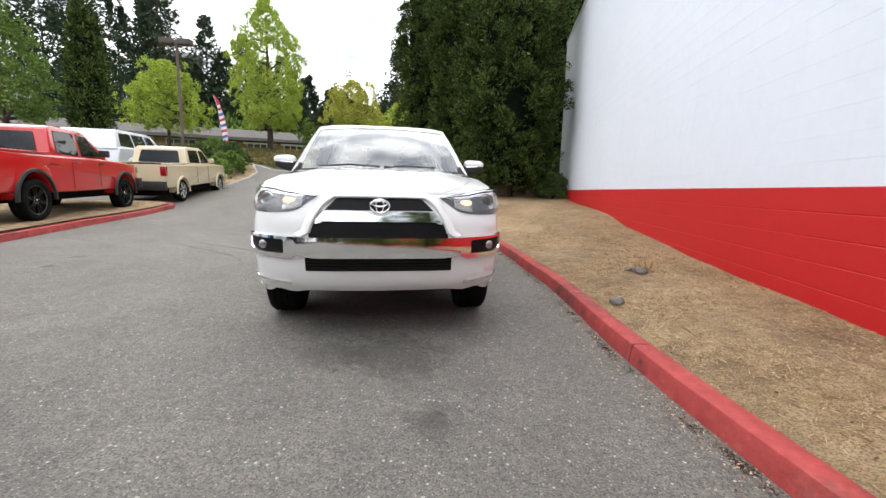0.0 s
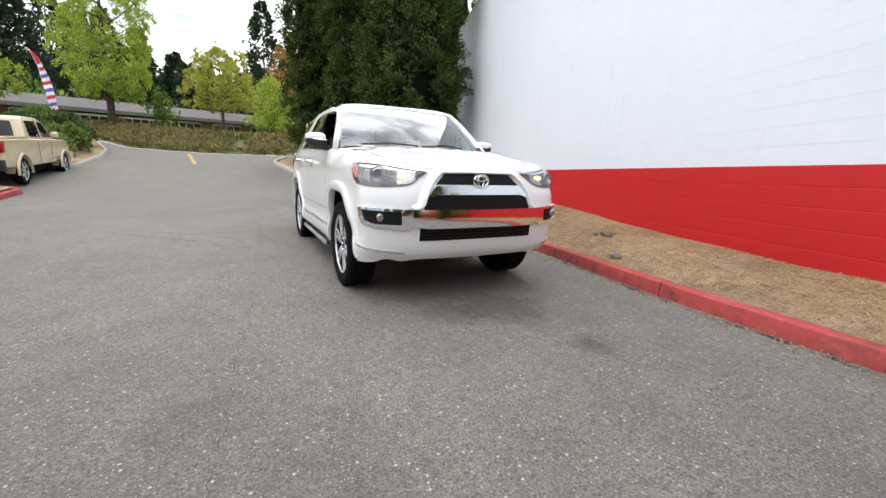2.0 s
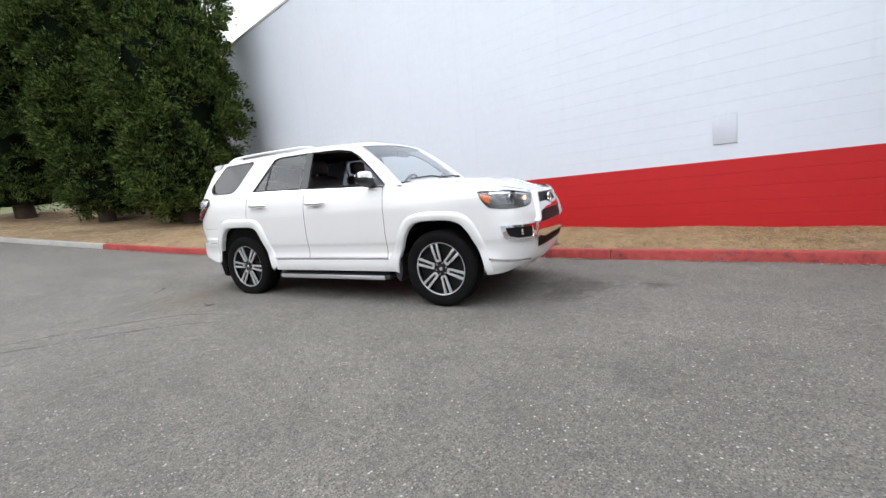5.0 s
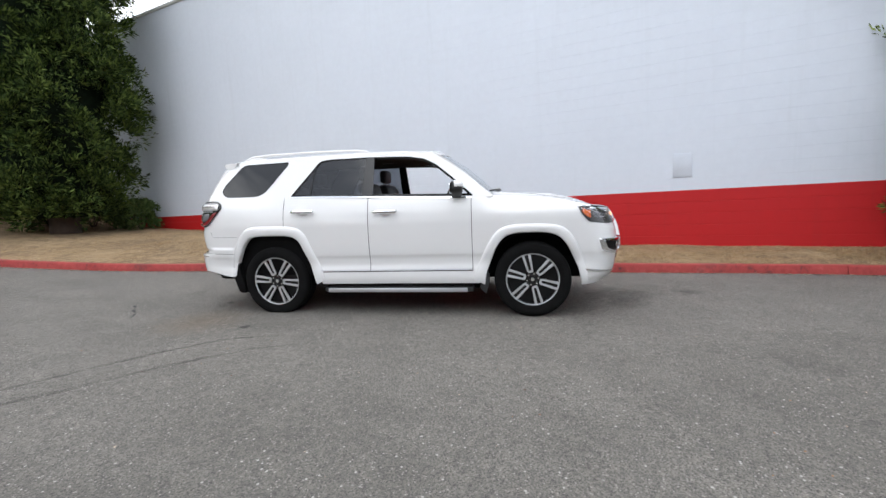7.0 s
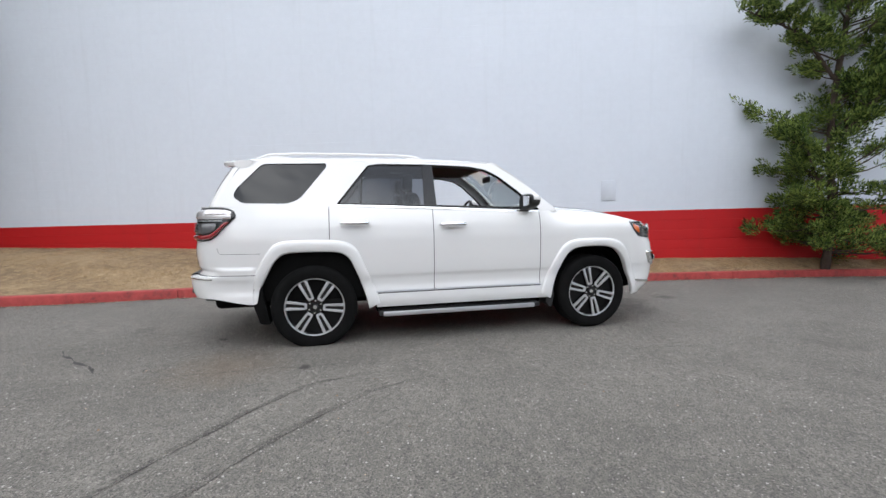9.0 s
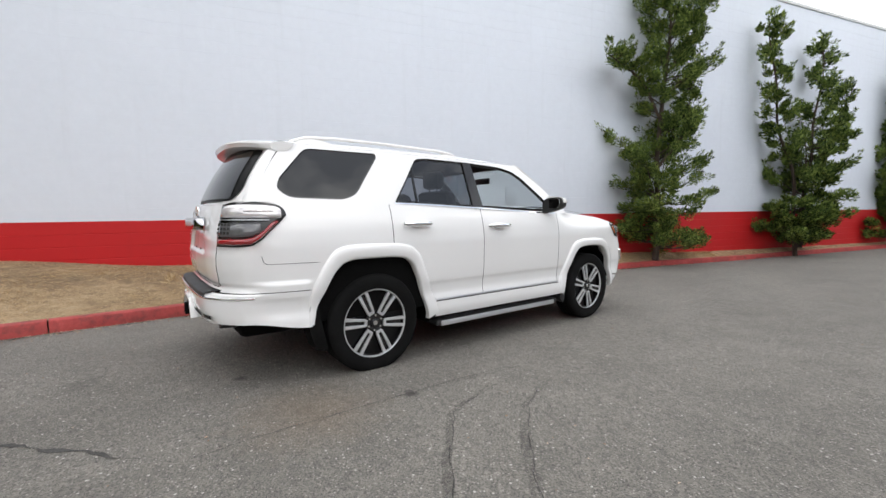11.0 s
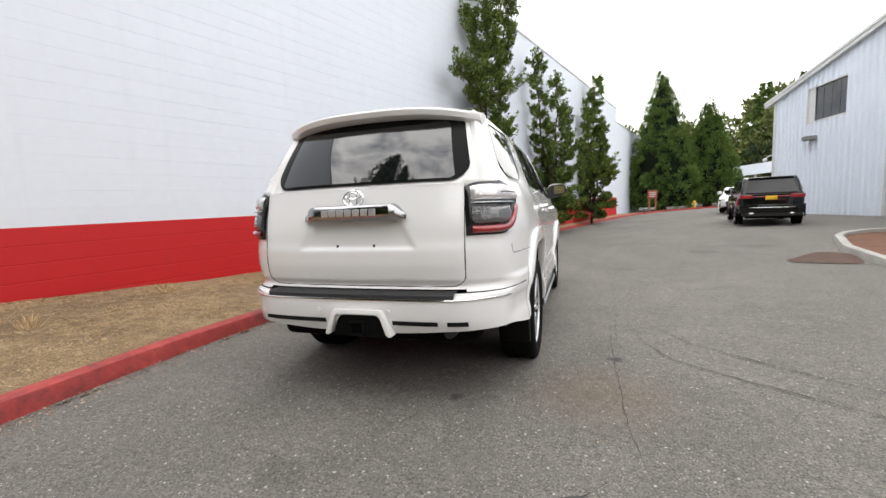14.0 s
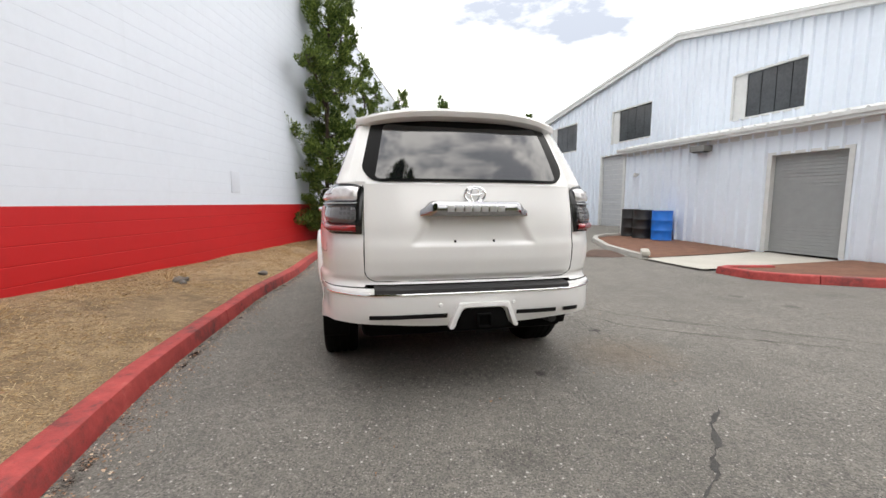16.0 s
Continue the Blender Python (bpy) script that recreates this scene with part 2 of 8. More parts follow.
def asphalt_material():
    n = Nodes("weathered_asphalt")
    big = n.noise(0.35, 5, 0.6)
    mid = n.noise(2.6, 5, 0.6)
    grit = n.noise(95, 4, 0.85)
    lanes = n.noise(1.1, 4, 0.6, stretch=(1.6, 0.35, 1))
    vor = n.node("ShaderNodeTexVoronoi", Vector=n.pos, Scale=78.0)
    pick = n.node("ShaderNodeSeparateColor", Color=vor.outputs["Color"])
    near = n.ramp(vor.outputs["Distance"], [(0.22, (1, 1, 1)), (0.40, (0, 0, 0))])
    few = n.ramp(pick.outputs[0], [(0.60, (0, 0, 0)), (0.97, (1, 1, 1))])
    chips = n.math("MULTIPLY", near, few)
    dark_few = n.ramp(pick.outputs[2], [(0.70, (0, 0, 0)), (0.92, (1, 1, 1))])
    vor2 = n.node("ShaderNodeTexVoronoi", Vector=n.pos, Scale=29.0)
    pick2 = n.node("ShaderNodeSeparateColor", Color=vor2.outputs["Color"])
    flecks = n.math("MULTIPLY", n.ramp(vor2.outputs["Distance"], [(0.14, (1, 1, 1)), (0.21, (0, 0, 0))]), n.ramp(pick2.outputs[1], [(0.76, (0, 0, 0)), (0.82, (1, 1, 1))]))
    tone = n.math("ADD", n.math("MULTIPLY", big, 0.45), n.math("ADD", n.math("MULTIPLY", mid, 0.30), n.math("MULTIPLY", lanes, 0.25)))
    base = n.ramp(tone, [(0.34, (0.164, 0.154, 0.134)), (0.50, (0.234, 0.219, 0.191)), (0.66, (0.302, 0.282, 0.246))])
    base = n.mixed(n.ramp(n.noise(24, 4, 0.75), [(0.40, (0.55, 0.55, 0.55)), (0.56, (0, 0, 0))]), base, (0.125, 0.118, 0.110))
    base = n.mixed(n.ramp(grit, [(0.38, (0.9, 0.9, 0.9)), (0.56, (0, 0, 0))]), base, (0.055, 0.052, 0.048))
    base = n.mixed(n.math("MULTIPLY", n.math("MULTIPLY", near, dark_few), 0.6), base, (0.050, 0.046, 0.043))
    base = n.mixed(n.math("MULTIPLY", chips, 0.8), base, (0.44, 0.41, 0.375))
    base = n.mixed(n.math("MULTIPLY", flecks, 0.6), base, (0.66, 0.63, 0.58))
    # oil and tyre stains
    wob = n.math("MULTIPLY", n.math("SUBTRACT", n.noise(9, 4, 0.6), 0.5), 1.6)
    for x, y, r, k in STAINS:
        far = n.node("ShaderNodeVectorMath")
        far.operation = "DISTANCE"
        n.t.links.new(n.pos, far.inputs[0])
        far.inputs[1].default_value = (x, y, 0.02)
        f = n.math("ADD", n.math("DIVIDE", far.outputs["Value"], r), wob)
        base = n.mixed(n.math("MULTIPLY", n.ramp(f, [(0.55, (1, 1, 1)), (1.25, (0, 0, 0))]), k * 0.75), base, (0.035, 0.033, 0.031))
    brown = n.node("ShaderNodeVectorMath")
    brown.operation = "DISTANCE"
    n.t.links.new(n.pos, brown.inputs[0])
    brown.inputs[1].default_value = (-0.97, 1.83, 0.02)
    base = n.mixed(n.math("MULTIPLY", n.ramp(n.math("ADD", brown.outputs["Value"], n.math("MULTIPLY", wob, 0.3)), [(0.1, (1, 1, 1)), (0.55, (0, 0, 0))]), 0.35), base, (0.17, 0.12, 0.075))
    n.bump(n.math("ADD", grit, n.math("MULTIPLY", chips, 0.6)), 0.9, 0.008)
    return n.set(Base_Color=base, Roughness=0.86, Specular_IOR_Level=0.3)


def dry_grass_material():
    n = Nodes("dry_ground")
    f = n.math("ADD", n.math("MULTIPLY", n.noise(0.7, 5, 0.65), 0.5), n.math("MULTIPLY", n.noise(7, 5, 0.7), 0.5))
    base = n.ramp(f, [(0.34, (0.17, 0.118, 0.072)), (0.46, (0.32, 0.228, 0.135)), (0.56, (0.46, 0.33, 0.19)), (0.68, (0.58, 0.45, 0.29))])
    fine = n.noise(85, 4, 0.75)
    base = n.mixed(n.ramp(fine, [(0.38, (0.7, 0.7, 0.7)), (0.56, (0, 0, 0))]), base, (0.085, 0.062, 0.042))
    n.bump(fine, 0.9, 0.02)
    return n.set(Base_Color=base, Roughness=0.95, Specular_IOR_Level=0.15)


def wall_paint(name, colour, dirt):
    n = Nodes(name)
    f = n.math("ADD", n.math("MULTIPLY", n.noise(0.6, 4), 0.5), n.math("MULTIPLY", n.noise(9, 4), 0.5))
    base = n.ramp(f, [(0.3, tuple(c * 0.94 for c in colour)), (0.7, colour)])
    streak = n.ramp(n.noise(2.2, 4, 0.6, stretch=(1, 3.2, 0.16)), [(0.56, (0, 0, 0)), (0.8, (0.22, 0.22, 0.22))])
    base = n.mixed(streak, base, dirt)
    n.bump(n.noise(60, 4, 0.7), 0.35, 0.004)
    return n.set(Base_Color=base, Roughness=0.55, Specular_IOR_Level=0.35)


def kerb_material():
    n = Nodes("worn_red_kerb_paint")
    wear = n.math("ADD", n.math("MULTIPLY", n.noise(1.6, 6, 0.7), 0.5), n.math("MULTIPLY", n.noise(11, 5, 0.7), 0.5))
    base = n.ramp(wear, [(0.36, (0.07, 0.03, 0.027)), (0.44, (0.30, 0.036, 0.033)), (0.57, (0.40, 0.055, 0.048)), (0.70, (0.50, 0.125, 0.105))])
    scuff = n.ramp(n.math("ADD", n.math("MULTIPLY", n.noise(0.9, 3, 0.6), 0.7), n.math("MULTIPLY", n.noise(14, 4, 0.7), 0.3)), [(0.55, (0, 0, 0)), (0.66, (0.8, 0.8, 0.8))])
    base = n.mixed(scuff, base, (0.10, 0.032, 0.03))
    n.bump(n.noise(70, 4, 0.7), 0.5, 0.004)
    return n.set(Base_Color=base, Roughness=0.7)


ASPHALT = asphalt_material()
DRY = dry_grass_material()
WHITE_WALL = wall_paint("white_wall_paint", (0.70, 0.742, 0.812), (0.56, 0.59, 0.63))
RED_WALL = wall_paint("red_wall_paint", (0.50, 0.012, 0.014), (0.30, 0.02, 0.02))
KERB_RED = kerb_material()
CONCRETE = plain("weathered_concrete", (0.36, 0.35, 0.32), 0.85, vary=0.2, scale=2.5, bump=0.4)
PALE_CONCRETE = plain("pale_concrete_apron", (0.43, 0.41, 0.36), 0.85, vary=0.1, scale=1.5, bump=0.3)
GRASS = plain("bank_grass", (0.115, 0.13, 0.048), 0.95, vary=0.45, scale=1.5, bump=0.8, bump_scale=40)
TERRAIN = plain("far_ground", (0.14, 0.15, 0.07), 0.95, vary=0.4, scale=0.2, bump=0.3)
MULCH = plain("red_brown_mulch", (0.15, 0.07, 0.042), 0.95, vary=0.4, scale=5, bump=1.0, bump_scale=60)
METAL_WALL = plain("white_corrugated_steel", (0.71, 0.77, 0.845), 0.45, vary=0.05, scale=0.8)
METAL_TRIM = plain("pale_steel_trim", (0.60, 0.61, 0.60), 0.5, vary=0.1)
DOOR_GREY = plain("grey_roller_door", (0.30, 0.31, 0.31), 0.5, vary=0.08)
DOOR_PALE = plain("pale_roller_door", (0.47, 0.485, 0.50), 0.5, vary=0.08)
DARK_PANE = plain("dusty_dark_window", (0.045, 0.05, 0.055), 0.18, vary=0.5, scale=1.2)
ROOF_BROWN = plain("grey_brown_roofing", (0.115, 0.105, 0.10), 0.85, vary=0.15, scale=1.0, bump=0.4)
BRICK = plain("tan_brick", (0.34, 0.21, 0.12), 0.85, vary=0.2, scale=4)
PAINT_LINE_W = plain("worn_white_road_paint", (0.62, 0.62, 0.6), 0.8, vary=0.15, scale=5)
PAINT_LINE_Y = plain("worn_yellow_road_paint", (0.42, 0.29, 0.08), 0.8, vary=0.15, scale=5)
BLACK = plain("black_plastic", (0.018, 0.018, 0.019), 0.55, vary=0.2)


# ---- the lie of the land ----
def land(x, y):
    """Height of the paving and the land."""
    z = 0.015 + 0.022 * max(y, -5.0) - 0.008 * max(min(x, 6), -12)
    z -= 0.03 * (max(min(x, 6), -8) - 1) * smooth(0, 8, -y - 3)
    if y > 4:
        z += 0.006 * (min(y, 16) - 4) ** 2
    if y > 16:
        z += 0.15 * (min(y, 19.2) - 16) - 0.022 * (y - 19.2 if y > 19.2 else 0)
    z += 1.25 * smooth(19.8, 25.5, y) * smooth(3, -3, x)
    z += 0.04 * max(-8 - max(x, -24), 0) * smooth(1, 6, y)
    z += 0.35 * smooth(-11, -13.2, x) * smooth(4, 8, y) * smooth(24, 18, y)
    far = math.hypot(x, y)
    z += 26 * smooth(60, 190, y) * smooth(150, -30, x)
    z += 20 * smooth(70, 200, -y) * smooth(-120, 30, x)
    if far > 400:
        z += 6 * noise.noise(Vector((x, y, 0)) * 0.004)
    return z


def grid_sheet(xs, ys, z):
    bm = bmesh.new()
    sheet(bm, [[(x, y, z(x, y)) for x in xs] for y in ys])
    return bm


def steps(a, b, d):
    n = max(1, round((b - a) / d))
    return [a + (b - a) * i / n for i in range(n + 1)]


wide = [-1600, -900, -500, -300, -200, -150, -110, -85] + steps(-70, 70, 3.5) + [85, 110, 150, 200, 300, 500, 900, 1600]
solid("ground", grid_sheet(wide, wide, lambda x, y: land(x, y) - 0.12), TERRAIN, "rough grassy land rising to wooded hills", "ground", kind="structure")
road = solid("road", grid_sheet(steps(-34, 7, 0.5), steps(-62, 19.3, 0.5), lambda x, y: land(x, y) + 0.006 * noise.noise(Vector((x, y, 0)) * 0.5)), ASPHALT,
             "grey weathered asphalt driveway with fine cracks", "road", kind="structure")
solid("grass_bank", grid_sheet(steps(-44, 4, 0.8), steps(19.3, 34, 0.6), lambda x, y: land(x, y) + 0.03 + 0.05 * noise.noise(Vector((x, y, 0)) * 0.9)), GRASS,
      "low bank with grass and reddish ground cover", "grass bank", kind="structure")

# kerb line beside the wall, as (y, x) of its foot
KERB = [(-30, 3.3), (-26, 4.0), (-20, 4.36), (-14, 4.42), (-8, 4.22), (-5.5, 3.98), (-3.5, 3.56), (-2, 3.2), (0, 2.88), (0.9, 2.66), (2.3, 2.32), (4, 1.73), (5.4, 1.15), (6.8, 0.61), (9, -0.14), (11, -0.98), (13.2, -2.1), (15, -3.1), (16.2, -3.75)]
WALL_X, WALL_S, WALL_N, WALL_TOP, RED_TOP = 4.84, -28.14, 14.9, 7.41, 1.155
WALL_FOOT = [(-30, -0.12), (-16, -0.04), (-9, 0.03), (-6, 0.13), (-1, 0.19), (0.8, 0.23), (2, 0.30), (4.3, 0.42), (6, 0.58), (10.5, 0.70), (12.5, 0.80), (15, 1.15), (18, 1.75)]


def kerb_x(y):
    return glide(KERB, y)


def strip_height(f, y):
    """Height of the planted strip at f from the kerb (0) to the wall (1)."""
    x0 = kerb_x(y) + 0.15
    a = land(x0, y) + 0.121
    b = glide(WALL_FOOT, y)
    hump = 0.05 * math.sin(math.pi * min(max(f, 0), 1)) * smooth(-12, -6, y)
    return mix(a, b, smooth(0.0, 1.0, f) * 0.35 + f * 0.65) + hump + 0.025 * noise.noise(Vector((f * 2, y * 0.9, 3.1)))


bm = bmesh.new()
rows = []
for y in steps(-30, 16.2, 0.3):
    x0 = kerb_x(y) + 0.138
    x1 = WALL_X + 0.02 if y < WALL_N else 14.0
    rows.append([(mix(x0, x1, f), y, strip_height(f, y)) for f in (0, 0.06, 0.15, 0.27, 0.4, 0.55, 0.7, 0.85, 0.95, 1.0)])
sheet(bm, rows)
strip = solid("planted_strip", bm, DRY, "sloping strip of dry brown grass and bare soil", "planted strip", kind="structure")
bm = bmesh.new()
rows = []
for y in steps(16.2, 21.5, 0.5):
    f = (y - 16.2) / 5.3
    x0 = -3.6 + 5.5 * f * f
    rows.append([(mix(x0, 14.0, g), y, land(mix(x0, 14, g), y) + 0.14 + 0.02 * noise.noise(Vector((g * 9, y, 0)))) for g in (0, 0.1, 0.25, 0.5, 0.75, 1)])
sheet(bm, rows)
solid("planted_corner", bm, DRY, "dry needle-covered soil under the tall conifers", "planted strip", kind="structure")


def kerb_stone(pts, material, parent, h=0.125, w=0.15, inward=1):
    """One cast kerb length along pts (x, y), with rounded upper edges."""
    bm = bmesh.new()
    rows = []
    for i, (x, y) in enumerate(pts):
        a, b = pts[max(i - 1, 0)], pts[min(i + 1, len(pts) - 1)]
        d = Vector((b[0] - a[0], b[1] - a[1])).normalized()
        nx, ny = (d.y * inward, -d.x * inward)
        z = land(x, y)
        wob = 0.006 * noise.noise(Vector((x, y, 0)) * 1.7)
        prof = [(-0.014, -0.08), (-0.008, 0.0), (0.006, h - 0.022), (0.012, h - 0.007), (0.026, h), (w - 0.016, h), (w - 0.005, h - 0.005), (w, h - 0.02), (w, -0.08)]
        rows.append([(x + nx * (o + wob), y + ny * (o + wob), z + q + wob) for o, q in prof])
    vs = sheet(bm, rows)
    bm.faces.new(vs[0][::-1])
    bm.faces.new(vs[-1])
    return part("kerb_stone", bm, material, parent)


def kerb_run(name, label, pts, length, colour, inward=1, h=0.125):
    """A kerb laid in lengths with open joints between them. colour(x, y) gives each stone's material."""
    base = thing(name, label, "kerb", kind="structure")
    path = [Vector(p) for p in pts]
    dense = []
    for a, b in zip(path, path[1:]):
        n = max(1, int((b - a).length / 0.3))
        dense += [a + (b - a) * i / n for i in range(n)]
    dense.append(path[-1])
    run, cur = 0.0, [dense[0]]
    for a, b in zip(dense, dense[1:]):
        run += (b - a).length
        cur.append(b)
        if run >= length or b is dense[-1]:
            c = list(cur)
            d = (c[-1] - c[-2]).normalized()
            c[-1] = c[-1] - d * 0.012
            mid = c[len(c) // 2]
            kerb_stone([(p.x, p.y) for p in c], colour(mid.x, mid.y), base, h, inward=inward)
            cur, run = [b], 0.0
    return base


ys = [-1.92 - 3.05 * i for i in range(9, 0, -1)] + [-1.92 + 3.05 * i for i in range(0, 6)] + [16.2]
kerb_run("kerb_wall_side", "worn red-painted concrete kerb with open joints", [(kerb_x(y), y) for y in sorted(set(ys + steps(-30, 16.2, 0.5)))], 3.05,
         lambda x, y: KERB_RED if y < 9.5 else CONCRETE)
kerb_run("kerb_corner", "grey concrete kerb curving round the conifers", [(-3.75, 16.2), (-3.9, 16.9), (-3.7, 17.6), (-2.9, 18.4), (-1.2, 19.2), (2, 20.2), (6, 21)], 3.05, lambda x, y: CONCRETE, inward=1)



def crack(label, pts, width, seed=0, rough=0.02, name="crack", material=None):
    """A thin open crack across the paving, of uneven width."""
    bm = bmesh.new()
    line = []
    for a, b in zip(pts, pts[1:]):
        k = max(2, int(math.dist(a, b) / 0.04))
        line += [(mix(a[0], b[0], i / k), mix(a[1], b[1], i / k)) for i in range(k)]
    line.append(pts[-1])
    rows = []
    for i, (x, y) in enumerate(line):
        a, b = line[max(i - 1, 0)], line[min(i + 1, len(line) - 1)]
        d = Vector((b[0] - a[0], b[1] - a[1])).normalized()
        o = rough * noise.noise(Vector((i * 0.21, seed, 0))) + rough * 0.5 * noise.noise(Vector((i * 0.9, seed, 5)))
        w = width * max(0.12, 0.55 + 1.1 * noise.noise(Vector((i * 0.33, seed, 9)))) * min(1, 0.3 + min(i, len(line) - 1 - i) * 0.12)
        if material:
            w = width * (0.85 + 0.5 * noise.noise(Vector((i * 0.05, seed, 9)))) * min(1, 0.1 + min(i, len(line) - 1 - i) * 0.06)
        rows.append([(x + (o + q) * -d.y, y + (o + q) * d.x, land(x, y) + 0.006 * noise.noise(Vector((x, y, 0)) * 0.5) + 0.003) for q in (-w / 2, w / 2)])
    sheet(bm, rows)
    return solid(name, bm, material or CRACK, label, name.replace("_", " "), kind="structure")


def worn_mark(name, colour, hold, most=0.75):
    """A thin worn film: dark where it holds, gone between the grains."""
    n = Nodes(name)
    out = n.t.nodes["Material Output"]
    f = n.math("ADD", n.math("MULTIPLY", n.noise(70, 4, 0.8), 0.55), n.math("MULTIPLY", n.noise(5, 3, 0.6), 0.45))
    gone = n.node("ShaderNodeBsdfTransparent")
    both = n.t.nodes.new("ShaderNodeMixShader")
    n.put(both.inputs[0], n.ramp(f, [(hold, (0, 0, 0)), (hold + 0.16, (most, most, most))]))
    n.t.links.new(gone.outputs[0], both.inputs[1])
    n.t.links.new(n.b.outputs[0], both.inputs[2])
    n.t.links.new(both.outputs[0], out.inputs["Surface"])
    return n.set(Base_Color=colour, Roughness=0.9, Specular_IOR_Level=0.2)


TYRE_MARK = worn_mark("tyre_scuff", (0.10, 0.094, 0.087), 0.40, 0.34)
GUTTER_DIRT = worn_mark("gutter_dirt", (0.085, 0.062, 0.047), 0.52)
CRACK = plain("dark_crack_filling", (0.048, 0.046, 0.043), 0.9, vary=0.5, scale=20, bump=0.8)
crack("dark wiggly crack in the asphalt", [(-1.2, 2.66), (-1.14, 2.75), (-1.0, 3.0), (-0.88, 3.2), (-0.79, 3.38), (-0.68, 3.5)], 0.035, 1, 0.035)
crack("long thin crack in the asphalt", [(-0.72, 0.35), (-0.80, 0.69), (-0.93, 1.22), (-1.1, 1.84), (-1.2, 2.2), (-1.32, 2.5)], 0.008, 2)
crack("long thin seam crack in the asphalt", [(-1.1, 2.0), (-0.98, 1.35), (-0.7, 0.0), (-0.43, -1.24), (-0.18, -2.49), (-0.05, -3.21), (0.06, -3.9), (0.2, -5.0)], 0.0045, 3, 0.06)
for k, (w, pts) in enumerate(((0.06, [(-3.3, 1.95), (-2.7, 1.64), (-2.31, 1.51), (-1.74, 1.30), (-1.28, 1.08), (-1.0, 0.66)]), (0.07, [(-3.4, 1.66), (-2.8, 1.36), (-2.4, 1.15), (-2.12, 1.05), (-1.69, 0.83), (-1.36, 0.61), (-1.05, 0.2)]))):
    crack("faint dark tyre mark curving over the asphalt", pts, w, 20 + k, 0.02, "tyre_mark", TYRE_MARK)
for k in range(4):
    crack("dark dirt gathered along the foot of the kerb", [(kerb_x(y) - 0.045 - 0.012 * k, y) for y in steps(-9 + 0.2 * k, 9.5, 0.4)], 0.09 - 0.01 * k, 40 + k, 0.03, "gutter_dirt", GUTTER_DIRT)
crack("faint seam crack in the asphalt", [(-2.7, 1.62), (-2.31, 1.49), (-1.74, 1.28), (-1.28, 1.06), (-1.0, 0.62)], 0.008, 4)
crack("faint seam crack in the asphalt", [(-2.8, 1.34), (-2.4, 1.13), (-2.12, 1.03), (-1.69, 0.81), (-1.36, 0.59), (-1.1, 0.3)], 0.007, 5)

# ---- the block wall ----
COURSE = 0.2035


def block_mesh(name, w, h, material, joint=0.0022, deep=0.0042):
    """Front of one painted block: a face proud of its chamfered, filled joints."""
    x = -deep
    v = [(0, 0, 0), (0, w, 0), (0, w, h), (0, 0, h), (x, 0, joint), (x, w, joint), (x, w, h - joint), (x, 0, h - joint)]
    f = [(4, 7, 6, 5), (0, 4, 5, 1), (1, 5, 6, 2), (2, 6, 7, 3), (3, 7, 4, 0)]
    return quiet(name, v, f, material)


bm = bmesh.new()
box(bm, WALL_X, WALL_X + 0.2, WALL_S, WALL_N, -0.8, WALL_TOP)
wall_east = solid("wall_east", bm, WHITE_WALL, "tall white-painted block wall with a red-painted base", "wall", kind="structure", shade=False)
bm = bmesh.new()
box(bm, WALL_X - 0.03, WALL_X + 0.24, WALL_S - 0.02, WALL_N + 0.02, WALL_TOP, WALL_TOP + 0.09, 0.008)
part("wall_cap", bm, METAL_TRIM, wall_east, "thin pale metal cap flashing")
bm = bmesh.new()
box(bm, WALL_X - 0.001, WALL_X + 0.199, WALL_S - 0.004, WALL_N + 0.004, -0.8, RED_TOP)
part("red_base", bm, RED_WALL, wall_east, "red-painted base of the wall", shade=False)
bm = bmesh.new()
box(bm, WALL_X + 0.25, WALL_X + 0.3, WALL_S + 1, WALL_N - 1, WALL_TOP - 0.02, WALL_TOP + 0.02)
part("cap_rail", bm, METAL_TRIM, wall_east, "thin pale metal cap flashing")
bm = bmesh.new()
box(bm, WALL_X + 0.2, WALL_X + 18, WALL_N - 0.2, WALL_N, -0.8, WALL_TOP)
solid("wall_north", bm, WHITE_WALL, "white-painted end wall of the block building", "wall", kind="structure", shade=False)
bm = bmesh.new()
box(bm, WALL_X + 0.2, WALL_X + 18, WALL_S, WALL_S + 0.2, -0.8, WALL_TOP)
solid("wall_south", bm, WHITE_WALL, "white-painted south end wall of the block building", "wall", kind="structure", shade=False)
bm = bmesh.new()
box(bm, WALL_X + 0.1, WALL_X + 17.9, WALL_S + 0.1, WALL_N - 0.1, WALL_TOP - 0.3, WALL_TOP - 0.05)
solid("flat_roof", bm, ROOF_BROWN, "flat roof of the block building", "roof", kind="structure", shade=False)
bm = bmesh.new()
box(bm, WALL_X + 0.35, WALL_X + 14, -46, WALL_S - 0.02, -0.8, 6.75)
annex = solid("wall_annex", bm, WHITE_WALL, "lower plain white building beyond the block wall", "building", kind="structure", shade=False)
bm = bmesh.new()
box(bm, WALL_X + 0.3, WALL_X + 14, -46.05, WALL_S - 0.03, 6.75, 6.83, 0.006)
part("roof_edge", bm, METAL_TRIM, annex, "pale metal roof edge")

# ---- materials of the vehicles ----
def car_paint(name, colour, flake=0.03, rough=0.28):
    n = Nodes(name)
    f = n.noise(900, 2, 0.6)
    base = n.ramp(f, [(0.35, tuple(c * (1 - flake) for c in colour)), (0.65, colour)])
    dust = n.noise(1.4, 5, 0.6)
    return n.set(Base_Color=base, Roughness=n.math("ADD", rough - 0.05, n.math("MULTIPLY", dust, 0.02)), Coat_Weight=0.8, Coat_Roughness=0.03)


